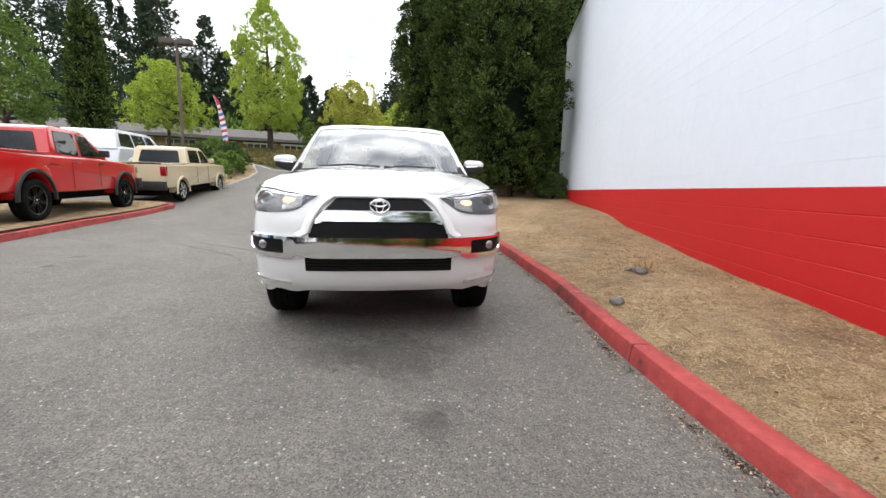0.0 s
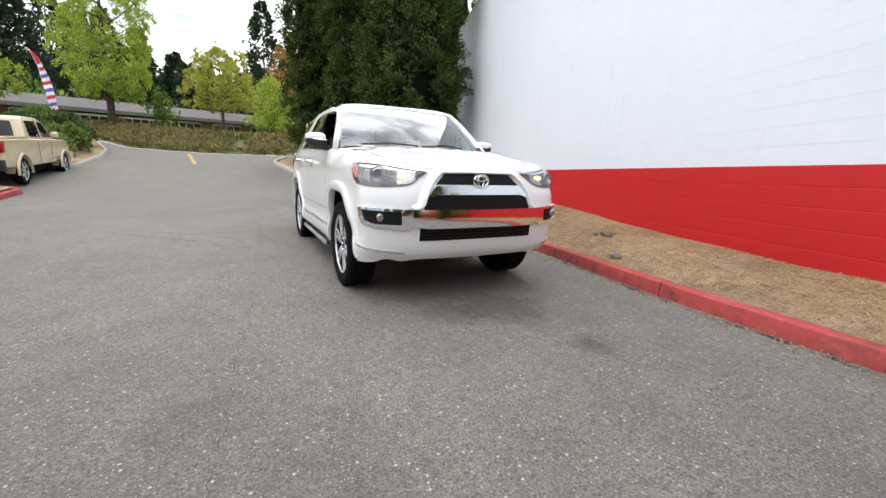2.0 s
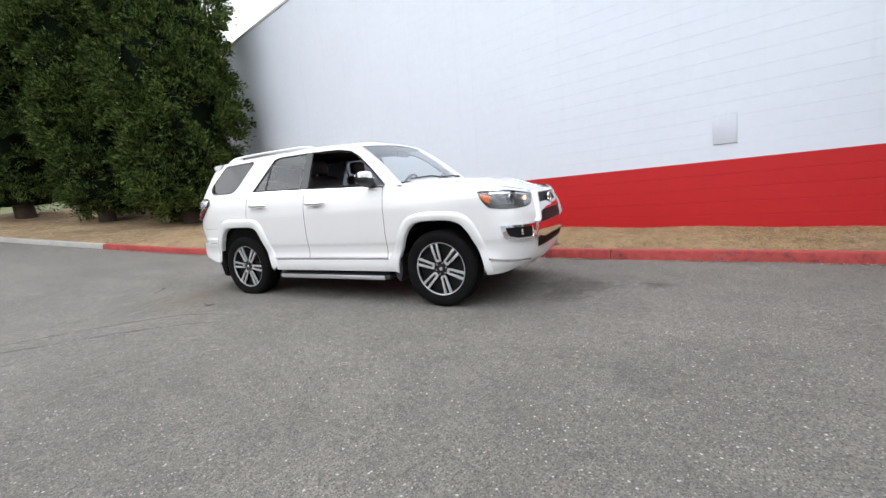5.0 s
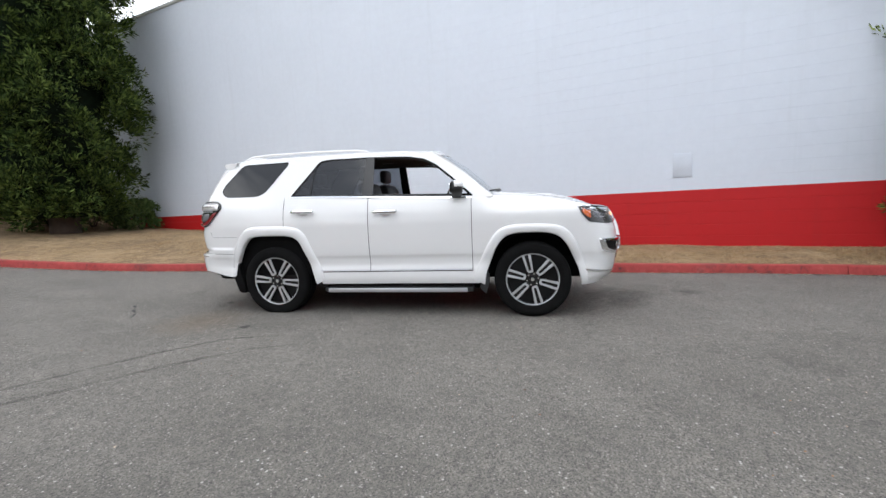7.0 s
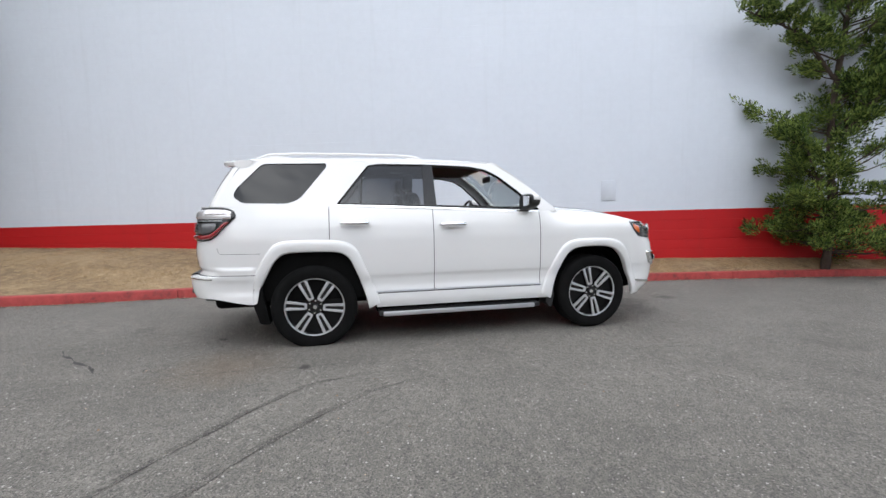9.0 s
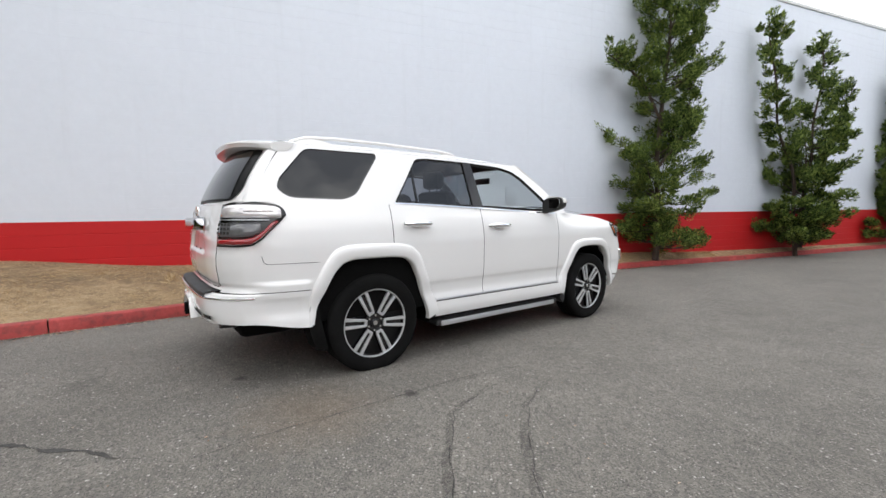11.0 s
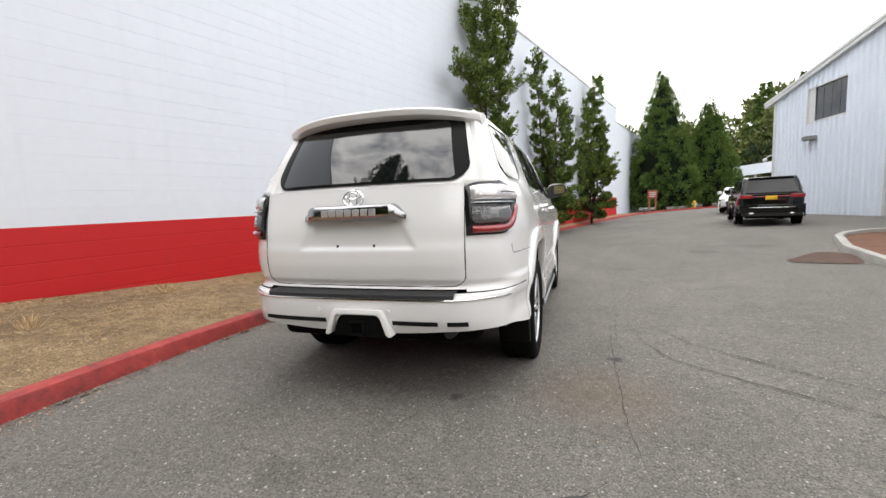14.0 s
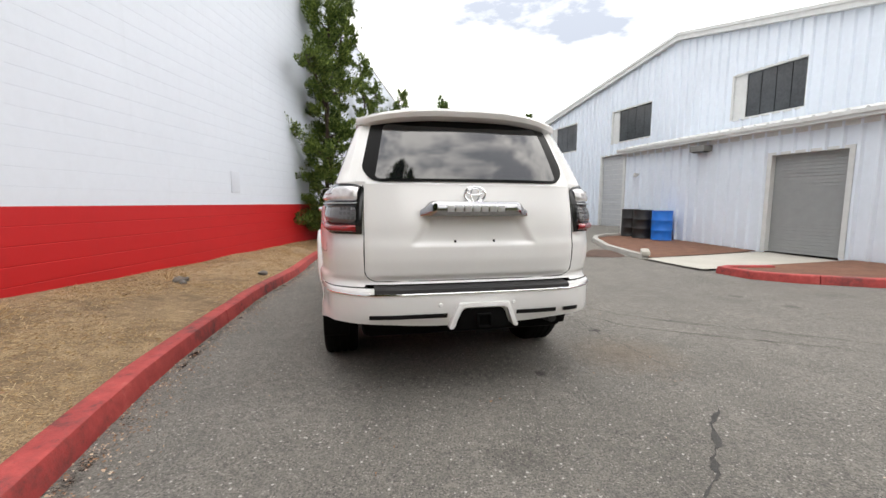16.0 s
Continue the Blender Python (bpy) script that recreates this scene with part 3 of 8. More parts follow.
PEARL = car_paint("pearl_white_paint", (0.80, 0.797, 0.788))
RED_PAINT = car_paint("bright_red_paint", (0.55, 0.012, 0.014))
BEIGE_PAINT = car_paint("beige_paint", (0.60, 0.50, 0.33))
SILVER_PAINT = car_paint("silver_paint", (0.62, 0.65, 0.70))
BLACK_PAINT = plain("black_paint", (0.005, 0.005, 0.0055), 0.3, vary=0.1, Specular_IOR_Level=0.05, Coat_Weight=1.0, Coat_IOR=1.4, Coat_Roughness=0.02)
CHROME = plain("chrome", (0.88, 0.89, 0.90), 0.07, metal=1.0, vary=0.03)
ALLOY = plain("machined_alloy", (0.66, 0.67, 0.68), 0.25, metal=0.55, vary=0.05)
SATIN = plain("satin_silver_trim", (0.62, 0.63, 0.65), 0.3, metal=0.7, vary=0.05)
GRAPHITE = plain("graphite_alloy", (0.12, 0.12, 0.125), 0.35, metal=0.6, vary=0.1)
SATIN_BLACK = plain("satin_black", (0.010, 0.010, 0.010), 0.3, vary=0.15, Specular_IOR_Level=0.07)
GLOSS_BLACK = plain("gloss_black", (0.012, 0.012, 0.013), 0.12, vary=0.1)
RUBBER = plain("tyre_rubber", (0.008, 0.008, 0.008), 0.85, Specular_IOR_Level=0.08, vary=0.3, scale=9, bump=0.3, bump_scale=90)
GRILLE_BLACK = plain("grille_black", (0.004, 0.004, 0.0045), 0.5, vary=0.2, Specular_IOR_Level=0.25)
UNDER = plain("underbody_black", (0.004, 0.004, 0.004), 0.9, vary=0.3, Specular_IOR_Level=0.08)
LEATHER = plain("dark_leather", (0.022, 0.016, 0.015), 0.5, vary=0.2, bump=0.3)
LINER = plain("roof_lining", (0.075, 0.058, 0.052), 0.9, vary=0.1)
CLEAR = thin_glass("windscreen_glass", (0.74, 0.80, 0.80), 0.12, 2.6)
REAR_GLASS = plain("dark_rear_glass", (0.010, 0.011, 0.012), 0.03, vary=0.1, Specular_IOR_Level=0.0, Coat_Weight=1.0, Coat_IOR=1.5, Coat_Roughness=0.005)
HATCH_GLASS = plain("mirroring_rear_glass", (0.008, 0.009, 0.010), 0.02, vary=0.1, Specular_IOR_Level=0.0, Coat_Weight=1.0, Coat_IOR=1.85, Coat_Roughness=0.004)
TINT = thin_glass("privacy_glass", (0.20, 0.215, 0.24), 0.055, 4.0)
LAMP_CLEAR = thin_glass("clear_lamp_cover", (0.93, 0.94, 0.95), 0.045, 5.0)
LAMP_RED = plain("red_lamp_lens", (0.26, 0.006, 0.010), 0.12, vary=0.25, Coat_Weight=1.0)
LAMP_AMBER = plain("amber_reflector", (0.75, 0.16, 0.03), 0.15, vary=0.15, Coat_Weight=1.0)
LAMP_SMOKE = plain("smoked_lamp_lens", (0.11, 0.11, 0.115), 0.08, vary=0.2, Coat_Weight=1.0)
LAMP_FROST = plain("clear_tail_lens", (0.62, 0.60, 0.60), 0.14, metal=0.35, vary=0.35, scale=26, Coat_Weight=1.0)
LAMP_DARK = plain("dark_lamp_housing", (0.13, 0.125, 0.125), 0.2, metal=0.7, vary=0.5, scale=40)
BULB = Nodes("lit_bulb").set(Base_Color=(1.0, 0.62, 0.35), Emission_Color=(1.0, 0.52, 0.24), Emission_Strength=1.8)
LAMP_SILVER = plain("lamp_reflector", (0.42, 0.40, 0.385), 0.2, metal=0.85, vary=0.4, scale=34)
YELLOW_TAG = plain("yellow_tag", (0.75, 0.42, 0.02), 0.5)


def rounded(pts, r, seg=4):
    """The outline with its corners rounded."""
    out = []
    n = len(pts)
    for i in range(n):
        p, a, b = Vector(pts[i]), Vector(pts[i - 1]), Vector(pts[(i + 1) % n])
        da, db = a - p, b - p
        q = min(r, da.length * 0.45, db.length * 0.45)
        s, e = p + da.normalized() * q, p + db.normalized() * q
        for k in range(seg + 1):
            f = k / seg
            out.append(tuple(s * (1 - f) ** 2 + p * 2 * f * (1 - f) + e * f * f))
    return out


def inset(pts, d):
    """The outline drawn in by d (outlines run either way)."""
    area = sum(a[0] * b[1] - b[0] * a[1] for a, b in zip(pts, pts[1:] + pts[:1]))
    sgn = 1 if area > 0 else -1
    out = []
    n = len(pts)
    for i in range(n):
        p, a, b = Vector(pts[i]), Vector(pts[i - 1]), Vector(pts[(i + 1) % n])
        t = (b - a).normalized()
        out.append((p.x - t.y * d * sgn, p.y + t.x * d * sgn))
    return out


def dense(pts, d):
    out = []
    for a, b in zip(pts, pts[1:] + pts[:1]):
        n = max(1, int(math.dist(a, b) / d))
        out += [(mix(a[0], b[0], i / n), mix(a[1], b[1], i / n)) for i in range(n)]
    return out


def filled(bm, loops, place):
    """A face sheet inside the first loop and outside the others, laid onto place(u, v)."""
    tmp = bmesh.new()
    edges = []
    for loop in loops:
        vs = [tmp.verts.new((u, v, 0)) for u, v in loop]
        edges += [tmp.edges.new((vs[i], vs[(i + 1) % len(vs)])) for i in range(len(vs))]
    bmesh.ops.triangle_fill(tmp, edges=edges, use_beauty=True, use_dissolve=False)
    tmp.verts.index_update()
    made = [bm.verts.new(place(v.co.x, v.co.y)) for v in tmp.verts]
    for f in tmp.faces:
        bm.faces.new([made[v.index] for v in f.verts])
    tmp.free()


def ring(bm, outer, inner, place, place_in=None):
    a = [bm.verts.new(place(*p)) for p in outer]
    b = [bm.verts.new((place_in or place)(*p)) for p in inner]
    n = len(a)
    for i in range(n):
        bm.faces.new((a[i], a[(i + 1) % n], b[(i + 1) % n], b[i]))


# ---- the white suv; its own axes: front at -y, its right side at -x, wheels on z = 0 ----
FRONT_PLAN = [(0, -2.245), (0.3, -2.24), (0.5, -2.220), (0.65, -2.188), (0.75, -2.148), (0.83, -2.085)]
SIDE_PLAN = [(-2.085, 0.83), (-2.03, 0.866), (-1.95, 0.890), (-1.85, 0.905), (-1.7, 0.920), (-1.4, 0.93), (-0.8, 0.922), (0, 0.92), (0.8, 0.926), (1.4, 0.93), (1.8, 0.916), (2.05, 0.882), (2.2, 0.846), (2.3, 0.806)]
REAR_PLAN = [(0, 2.45), (0.4, 2.442), (0.6, 2.42), (0.72, 2.372), (0.806, 2.30)]
SIDE_OFF = [(0.30, -0.03), (0.42, 0.0), (0.50, -0.006), (0.56, -0.020), (0.63, -0.016), (0.66, -0.006), (0.80, 0.002), (0.98, 0.004), (1.08, -0.006), (1.18, -0.028), (1.25, -0.052), (1.31, -0.076)]
FRONT_OFF = [(0.28, -0.10), (0.36, -0.05), (0.42, 0.005), (0.50, 0.035), (0.60, 0.05), (0.70, 0.06), (0.765, 0.056), (0.80, 0.052), (0.86, 0.043), (0.92, 0.026), (1.0, -0.008), (1.06, -0.04), (1.12, -0.10), (1.2, -0.2)]
REAR_OFF = [(0.40, -0.05), (0.47, 0.03), (0.55, 0.065), (0.655, 0.075), (0.685, 0.066), (0.70, 0.0), (0.735, -0.022), (0.762, -0.004), (0.79, 0.002), (0.86, 0.013), (0.92, 0.014), (0.98, 0.006), (1.05, 0.0), (1.28, -0.045)]
AXLES = ((-1.395, 0.478), (1.395, 0.507))
HUB = 0.385


ARCH_REAR = ([(0.905, 0.35), (0.92, 0.43), (0.965, 0.57), (1.03, 0.735), (1.08, 0.83), (1.16, 0.88), (1.28, 0.893), (1.44, 0.895), (1.56, 0.893), (1.65, 0.875), (1.72, 0.815), (1.80, 0.675), (1.855, 0.56), (1.88, 0.45)],
             [(0.805, 0.40), (0.83, 0.49), (0.885, 0.62), (0.955, 0.79), (1.01, 0.905), (1.10, 0.972), (1.24, 0.995), (1.44, 1.0), (1.60, 0.996), (1.70, 0.975), (1.775, 0.905), (1.855, 0.765), (1.91, 0.62), (1.925, 0.45)])
ARCH_FRONT = ([(-0.915, 0.34), (-0.93, 0.45), (-0.975, 0.57), (-1.04, 0.72), (-1.10, 0.805), (-1.17, 0.848), (-1.28, 0.866), (-1.42, 0.868), (-1.54, 0.86), (-1.635, 0.832), (-1.71, 0.765), (-1.785, 0.63), (-1.845, 0.48), (-1.872, 0.35)],
              [(-0.80, 0.40), (-0.835, 0.50), (-0.89, 0.62), (-0.965, 0.77), (-1.035, 0.87), (-1.12, 0.925), (-1.26, 0.948), (-1.42, 0.95), (-1.58, 0.94), (-1.70, 0.905), (-1.78, 0.825), (-1.855, 0.675), (-1.915, 0.50), (-1.935, 0.37)])


def wheel_gap(y):
    """The arch's height over the ground at y, or 0."""
    for inner, _ in (ARCH_REAR, ARCH_FRONT):
        line = sorted(inner)
        if line[0][0] < y < line[-1][0]:
            return glide(line, y)
    return 0.0


def belt(y):
    return glide([(-2.0, 1.105), (-1.9, 1.125), (-1.6, 1.19), (-0.97, 1.238), (-0.8, 1.225), (0.25, 1.265), (1.2, 1.295), (2.5, 1.30)], y)


def hood_edge(x):
    return glide([(0, 1.078), (0.45, 1.07), (0.70, 1.085), (0.84, 1.108)], abs(x))


STATIONS = [(x, glide(FRONT_PLAN, x)) for x in steps(0, 0.80, 0.04)]
marks = sorted(set([-2.085, -2.06, -2.03, -2.0, -1.975] + steps(-1.95, 2.28, 0.045) + [c + s * (r + e) for c, r in AXLES for s in (-1, 1) for e in (-0.0006, 0.0006, -0.01, -0.03)] + [-0.803, -0.797, 0.287, 0.293, 1.242, 1.248, -1.93, 2.02]))
STATIONS += [(glide(SIDE_PLAN, y), y) for y in marks]
STATIONS += [(x, glide(REAR_PLAN, x)) for x in steps(0, 0.80, 0.04)[::-1]]


def skin(i, z, out=0.0):
    """The body's surface at station i and height z."""
    x, y = STATIONS[i]
    a, b = STATIONS[max(i - 1, 0)], STATIONS[min(i + 1, len(STATIONS) - 1)]
    t = Vector((b[0] - a[0], b[1] - a[1])).normalized()
    if i in (0, len(STATIONS) - 1):
        t = Vector((1 if i == 0 else -1, 0))
    wf, wr = smooth(-1.86, -2.13, y), smooth(2.12, 2.36, y)
    o = wf * glide(FRONT_OFF, z) + wr * glide(REAR_OFF, z) + (1 - wf - wr) * glide(SIDE_OFF, z) + out
    if z < 0.70:
        o -= wr * glide(REAR_OFF, z) * 0.62 * smooth(0.56, 0.80, x)
    o -= 0.135 * max((z - 1.05) / 0.19, 0.0) ** 1.8 * smooth(-0.80, -1.2, y) * (1 - wf)
    o += 0.018 * smooth(0.775, 0.74, z) * smooth(1.86, 1.93, y) * (1 - wr)
    return (x + t.y * o, y - t.x * o, z)


LEVELS = sorted(set(steps(0.28, 1.32, 0.02) + [0.655, 0.685, 0.70, 0.735, 0.75, 0.765, 0.775, 0.95, 0.97]))
ARCS = [0.0]
for (xa, ya), (xb, yb) in zip(STATIONS, STATIONS[1:]):
    ARCS.append(ARCS[-1] + math.hypot(xb - xa, yb - ya))


def arc_x(x):
    """Way along the body from the middle of its nose to x, on the front."""
    return interp([(p[0], a) for p, a in zip(STATIONS[:21], ARCS)], x)


def arc_y(y):
    """The same, to y on the side."""
    return interp([(p[1], a) for p, a in zip(STATIONS[21:], ARCS[21:]) if p[1] < 2.29], y)


def surf(a, z, out=0.0, s=1):
    """The body's surface at the way a from the nose and the height z."""
    k = min(max(sum(1 for q in ARCS if q <= a) - 1, 0), len(ARCS) - 2)
    f = (a - ARCS[k]) / (ARCS[k + 1] - ARCS[k])
    p, q = skin(k, z, out), skin(k + 1, z, out)
    return (s * mix(p[0], q[0], f), mix(p[1], q[1], f), z)


def panel(bm, keep, lo, hi, sides=(-1, 1), out=0.0):
    """The skin over the stations that keep(x, y) picks, between the heights lo and hi."""
    for s in sides:
        rows = []
        for i, (x, y) in enumerate(STATIONS):
            if keep(x, y):
                a, b = lo(x, y), hi(x, y)
                rows.append([(p[0] * s, p[1], p[2]) for p in (skin(i, min(max(z, a), b), out) for z in [a] + LEVELS + [b])])
        sheet(bm, rows)
    bmesh.ops.remove_doubles(bm, verts=bm.verts, dist=2e-5)
    bmesh.ops.dissolve_degenerate(bm, dist=1e-5, edges=bm.edges)


def front_at(x, z, out=0.0):
    """A point of the front's surface by its own x and z."""
    ax = abs(x)
    y = glide(FRONT_PLAN, ax)
    d = (glide(FRONT_PLAN, ax + 0.01) - glide(FRONT_PLAN, max(ax - 0.01, 0))) / (0.02 if ax > 0.01 else 0.01 + ax)
    wf = smooth(-1.86, -2.13, y)
    o = wf * glide(FRONT_OFF, z) + (1 - wf) * glide(SIDE_OFF, z) + out
    t = Vector((1, d)).normalized() if ax > 0.005 else Vector((1, 0))
    return (x + math.copysign(t.y * o, x), y - t.x * o, z)


def rear_at(x, z, out=0.0):
    ax = abs(x)
    y = glide(REAR_PLAN, ax)
    return (x, y + glide(REAR_OFF, z) + out, z)


def pane_side(y, z, out=0.0, s=-1):
    """The sloping sides above the belt."""
    f = (z - 1.28) / 0.44
    w = glide([(-1.05, 0.965), (-0.8, 0.976), (-0.4, 0.985), (0.3, 1.0), (1.2, 1.0), (1.9, 0.965), (2.3, 0.925)], y)
    return (s * (w * (0.855 - 0.178 * f - 0.012 * f * f) + out), y, z)


def front_band(bm, x0, x1, top, bottom, out=0.0, cols=24, rows=3, depth=0.0):
    """A band across the front between two heights; top and bottom may depend on x. depth: how far its rim turns in."""
    grid = []
    for i in range(rows + 1):
        f = i / rows
        grid.append([front_at(x, mix(bottom(x), top(x), f), out) for x in (mix(x0, x1, j / cols) for j in range(cols + 1))])
    if depth:
        grid.insert(0, [(p[0], p[1] + depth, p[2]) for p in grid[0]])
        grid.append([(p[0], p[1] + depth, p[2]) for p in grid[-1]])
        grid = [[(r[0][0], r[0][1] + depth, r[0][2])] + r + [(r[-1][0], r[-1][1] + depth, r[-1][2])] for r in grid]
    sheet(bm, grid)


def wheel_meshes():
    """Tyre, rim and hub parts of a six-spoke alloy wheel; its outer face at -x."""
    out = {}
    bm = bmesh.new()
    prof = [(0.262, -0.085), (0.268, -0.112), (0.30, -0.122), (0.335, -0.124), (0.362, -0.117), (0.370, -0.108)]
    for a in (-0.075, -0.025, 0.025, 0.075):
        prof += [(0.379, a - 0.020), (0.379, a + 0.014), (0.371, a + 0.016), (0.371, a + 0.028)] if a < 0.07 else [(0.379, a - 0.020), (0.378, a + 0.018)]
    prof += [(0.370, 0.108), (0.362, 0.117), (0.335, 0.124), (0.30, 0.122), (0.268, 0.112), (0.262, 0.085)]
    lathe(bm, prof, 56, "x", cap=False)
    out["tyre"] = mesh_of(bm, "tyre", RUBBER)
    bm = bmesh.new()
    lathe(bm, [(0.268, -0.098), (0.263, -0.106), (0.256, -0.104), (0.2525, -0.094), (0.2525, -0.05)], 48, "x", cap=False)
    out["rim"] = mesh_of(bm, "rim", ALLOY)
    # added near-black disc and barrel standing in for the shade behind the spokes
    bm = bmesh.new()
    lathe(bm, [(0.0, -0.045), (0.15, -0.048), (0.248, -0.05), (0.2505, -0.092), (0.252, -0.092), (0.252, 0.02), (0.0, 0.02)], 40, "x")
    out["brake_backing"] = mesh_of(bm, "brake_backing", GRILLE_BLACK)
    bm = bmesh.new()
    prism(bm, [(0.075, -0.034), (0.256, -0.045), (0.256, 0.045), (0.075, 0.034)], -0.082, -0.05, "x", 0.004)
    out["spoke_web"] = mesh_of(bm, "spoke_web", GLOSS_BLACK)
    bm = bmesh.new()
    for s in (-1, 1):
        prism(bm, [(0.085, 0.012 * s), (0.255, 0.017 * s), (0.257, 0.045 * s), (0.085, 0.031 * s)], -0.098, -0.078, "x", 0.004)
        prism(bm, [(0.070, 0.0), (0.092, 0.0), (0.092, 0.030 * s), (0.070, 0.024 * s)], -0.098, -0.078, "x", 0.003)
    out["spoke"] = mesh_of(bm, "spoke", ALLOY)
    bm = bmesh.new()
    lathe(bm, [(0.0, -0.094), (0.026, -0.094), (0.031, -0.09), (0.034, -0.075), (0.078, -0.072), (0.083, -0.06), (0.083, -0.04)], 32, "x")
    out["hub_cap"] = mesh_of(bm, "hub_cap", GLOSS_BLACK)
    bm = bmesh.new()
    lathe(bm, [(0.0, -0.097), (0.017, -0.097), (0.019, -0.0935), (0.0, -0.0935)], 20, "x")
    out["hub_badge"] = mesh_of(bm, "hub_badge", CHROME)
    bm = bmesh.new()
    lathe(bm, [(0.0, -0.088), (0.008, -0.088), (0.0095, -0.084), (0.0095, -0.07)], 10, "x", (0, 0.057, 0))
    out["lug_nut"] = mesh_of(bm, "lug_nut", CHROME)
    return out


WHEEL = wheel_meshes()
DARK_WHEEL = {name: WHEEL[name].copy() for name in ("rim", "spoke")}
for name, dark_mesh in DARK_WHEEL.items():
    dark_mesh.materials[0] = SATIN_BLACK if name == "spoke" else GRAPHITE


def add_wheel(car, x, y, side, turn=0.0, scale=1.0, dark=False):
    """A wheel of car; side -1: its face to -x."""
    m = Matrix.Translation((x, y, HUB * scale)) @ Matrix.Rotation(0 if side < 0 else math.pi, 4, "Z") @ Matrix.Scale(scale, 4)
    tyre = new("wheel", WHEEL["tyre"])
    tyre.parent = car
    tyre.matrix_basis = m
    tagged(tyre, "black tyre on a six-spoke alloy rim")
    def sub(name, rot=0.0):
        ob = new(name, DARK_WHEEL[name] if dark and name in DARK_WHEEL else WHEEL[name])
        ob.parent = tyre
        ob.matrix_basis = Matrix.Rotation(rot + turn, 4, "X")
    for name in ("rim", "brake_backing", "hub_cap", "hub_badge"):
        sub(name)
    for k in range(6):
        sub("spoke", k * math.pi / 3)
        sub("spoke_web", k * math.pi / 3)
        sub("lug_nut", (k + 0.5) * math.pi / 3)
    return tyre


suv = thing("suv", "pearl white four-door suv with chrome trim parked beside the red kerb", "car", pose(0.846, 0.238, -0.004, 0.8, 0, 15.7))

bm = bmesh.new()
panel(bm, lambda x, y: y <= -1.9299, lambda x, y: glide([(0, 0.37), (0.5, 0.375), (0.62, 0.36), (0.74, 0.385), (0.8, 0.36), (0.9, 0.33)], x), lambda x, y: hood_edge(x) if y < -1.93 else belt(y))
part("front_bumper", bm, PEARL, suv)
for s in (-1, 1):
    bm = bmesh.new()
    panel(bm, lambda x, y: -1.9301 <= y <= -0.8025, lambda x, y: max(0.33 if y < -1.39 else 0.36, wheel_gap(y)), lambda x, y: belt(y), (s,))
    part("front_fender", bm, PEARL, suv)
    bm = bmesh.new()
    panel(bm, lambda x, y: -0.7975 <= y <= 0.2875, lambda x, y: max(0.49, wheel_gap(y)), lambda x, y: belt(y), (s,))
    door = part("front_door", bm, PEARL, suv)
    bm = bmesh.new()
    panel(bm, lambda x, y: 0.2925 <= y <= 1.2425, lambda x, y: max(0.49, wheel_gap(y)), lambda x, y: belt(y), (s,))
    door_b = part("rear_door", bm, PEARL, suv)
    for holder, y0 in ((door, 0.10), (door_b, 1.02)):
        bm = bmesh.new()
        z0 = 1.115 if holder is door else 1.14
        tube(bm, [(s * (0.928 + o), y0 + d, z0 + q) for d, o, q in ((-0.125, -0.004, -0.002), (-0.11, 0.02, 0), (-0.06, 0.034, 0.002), (0.0, 0.036, 0.002), (0.06, 0.034, 0.002), (0.11, 0.02, 0), (0.125, -0.004, -0.002))], [0.014, 0.019, 0.021, 0.021, 0.021, 0.019, 0.014], 10)
        part("door_handle", bm, CHROME, holder, "chrome door handle")
        bm = bmesh.new()
        lathe(bm, [(0.0, 0.9225), (0.03, 0.9255), (0.036, 0.9245), (0.04, 0.915)], 20, "x")
        for v in bm.verts:
            v.co = Vector((v.co.x * s, v.co.y * 1.7 + y0, v.co.z * 0.85 + z0 - 0.004))
        part("handle_cup", bm, PEARL, holder)
    bm = bmesh.new()
    panel(bm, lambda x, y: -0.9045 <= y <= 0.8745, lambda x, y: 0.355, lambda x, y: 0.483, (s,), 0.004)
    part("sill", bm, PEARL, suv)
    bm = bmesh.new()
    panel(bm, lambda x, y: -0.80 <= y <= 0.9, lambda x, y: 0.494, lambda x, y: 0.506, (s,), 0.010)
    part("door_trim_strip", bm, SATIN, suv, "thin satin silver strip")
    bm = bmesh.new()
    panel(bm, lambda x, y: 1.2475 <= y and x > 0.63, lambda x, y: max(0.70 if y > 1.859 else 0.40, wheel_gap(y)), lambda x, y: belt(y), (s,))
    part("rear_quarter", bm, PEARL, suv)
    for (c, r), (inner, outer) in zip(AXLES, (ARCH_FRONT, ARCH_REAR)):
        bm = bmesh.new()
        rows = []
        last = len(inner) - 1
        for k in range(66):
            g = last * k / 65
            p, q = ([glide([(i, v[m]) for i, v in enumerate(line)], g) for m in (0, 1)] for line in (inner, outer))
            row = []
            for f, dx in ((-0.05, -0.035), (-0.05, 0.010), (0.02, 0.020), (0.12, 0.024), (0.5, 0.026), (0.80, 0.0235), (0.90, 0.016), (0.97, 0.004), (1.02, -0.008)):
                y, z = mix(p[0], q[0], f), mix(p[1], q[1], f)
                bx = glide(SIDE_PLAN, y) + glide(SIDE_OFF, z)
                row.append((s * (bx + (dx if dx < 0 else dx * (0.55 + 0.45 * smooth(0.4, 0.75, z)))), y, z))
            rows.append(row)
        sheet(bm, rows)
        part("fender_flare", bm, PEARL, suv)
        bm = bmesh.new()
        rows = []
        for k in range(31):
            a = mix(0.16, math.pi - 0.16, k / 30)
            rows.append([(s * x, c - (r - 0.005) * math.cos(a), HUB + (r - 0.005) * math.sin(a)) for x in (0.885, 0.50)])
        sheet(bm, rows)
        part("wheel_arch_liner", bm, UNDER, suv)
    bm = bmesh.new()
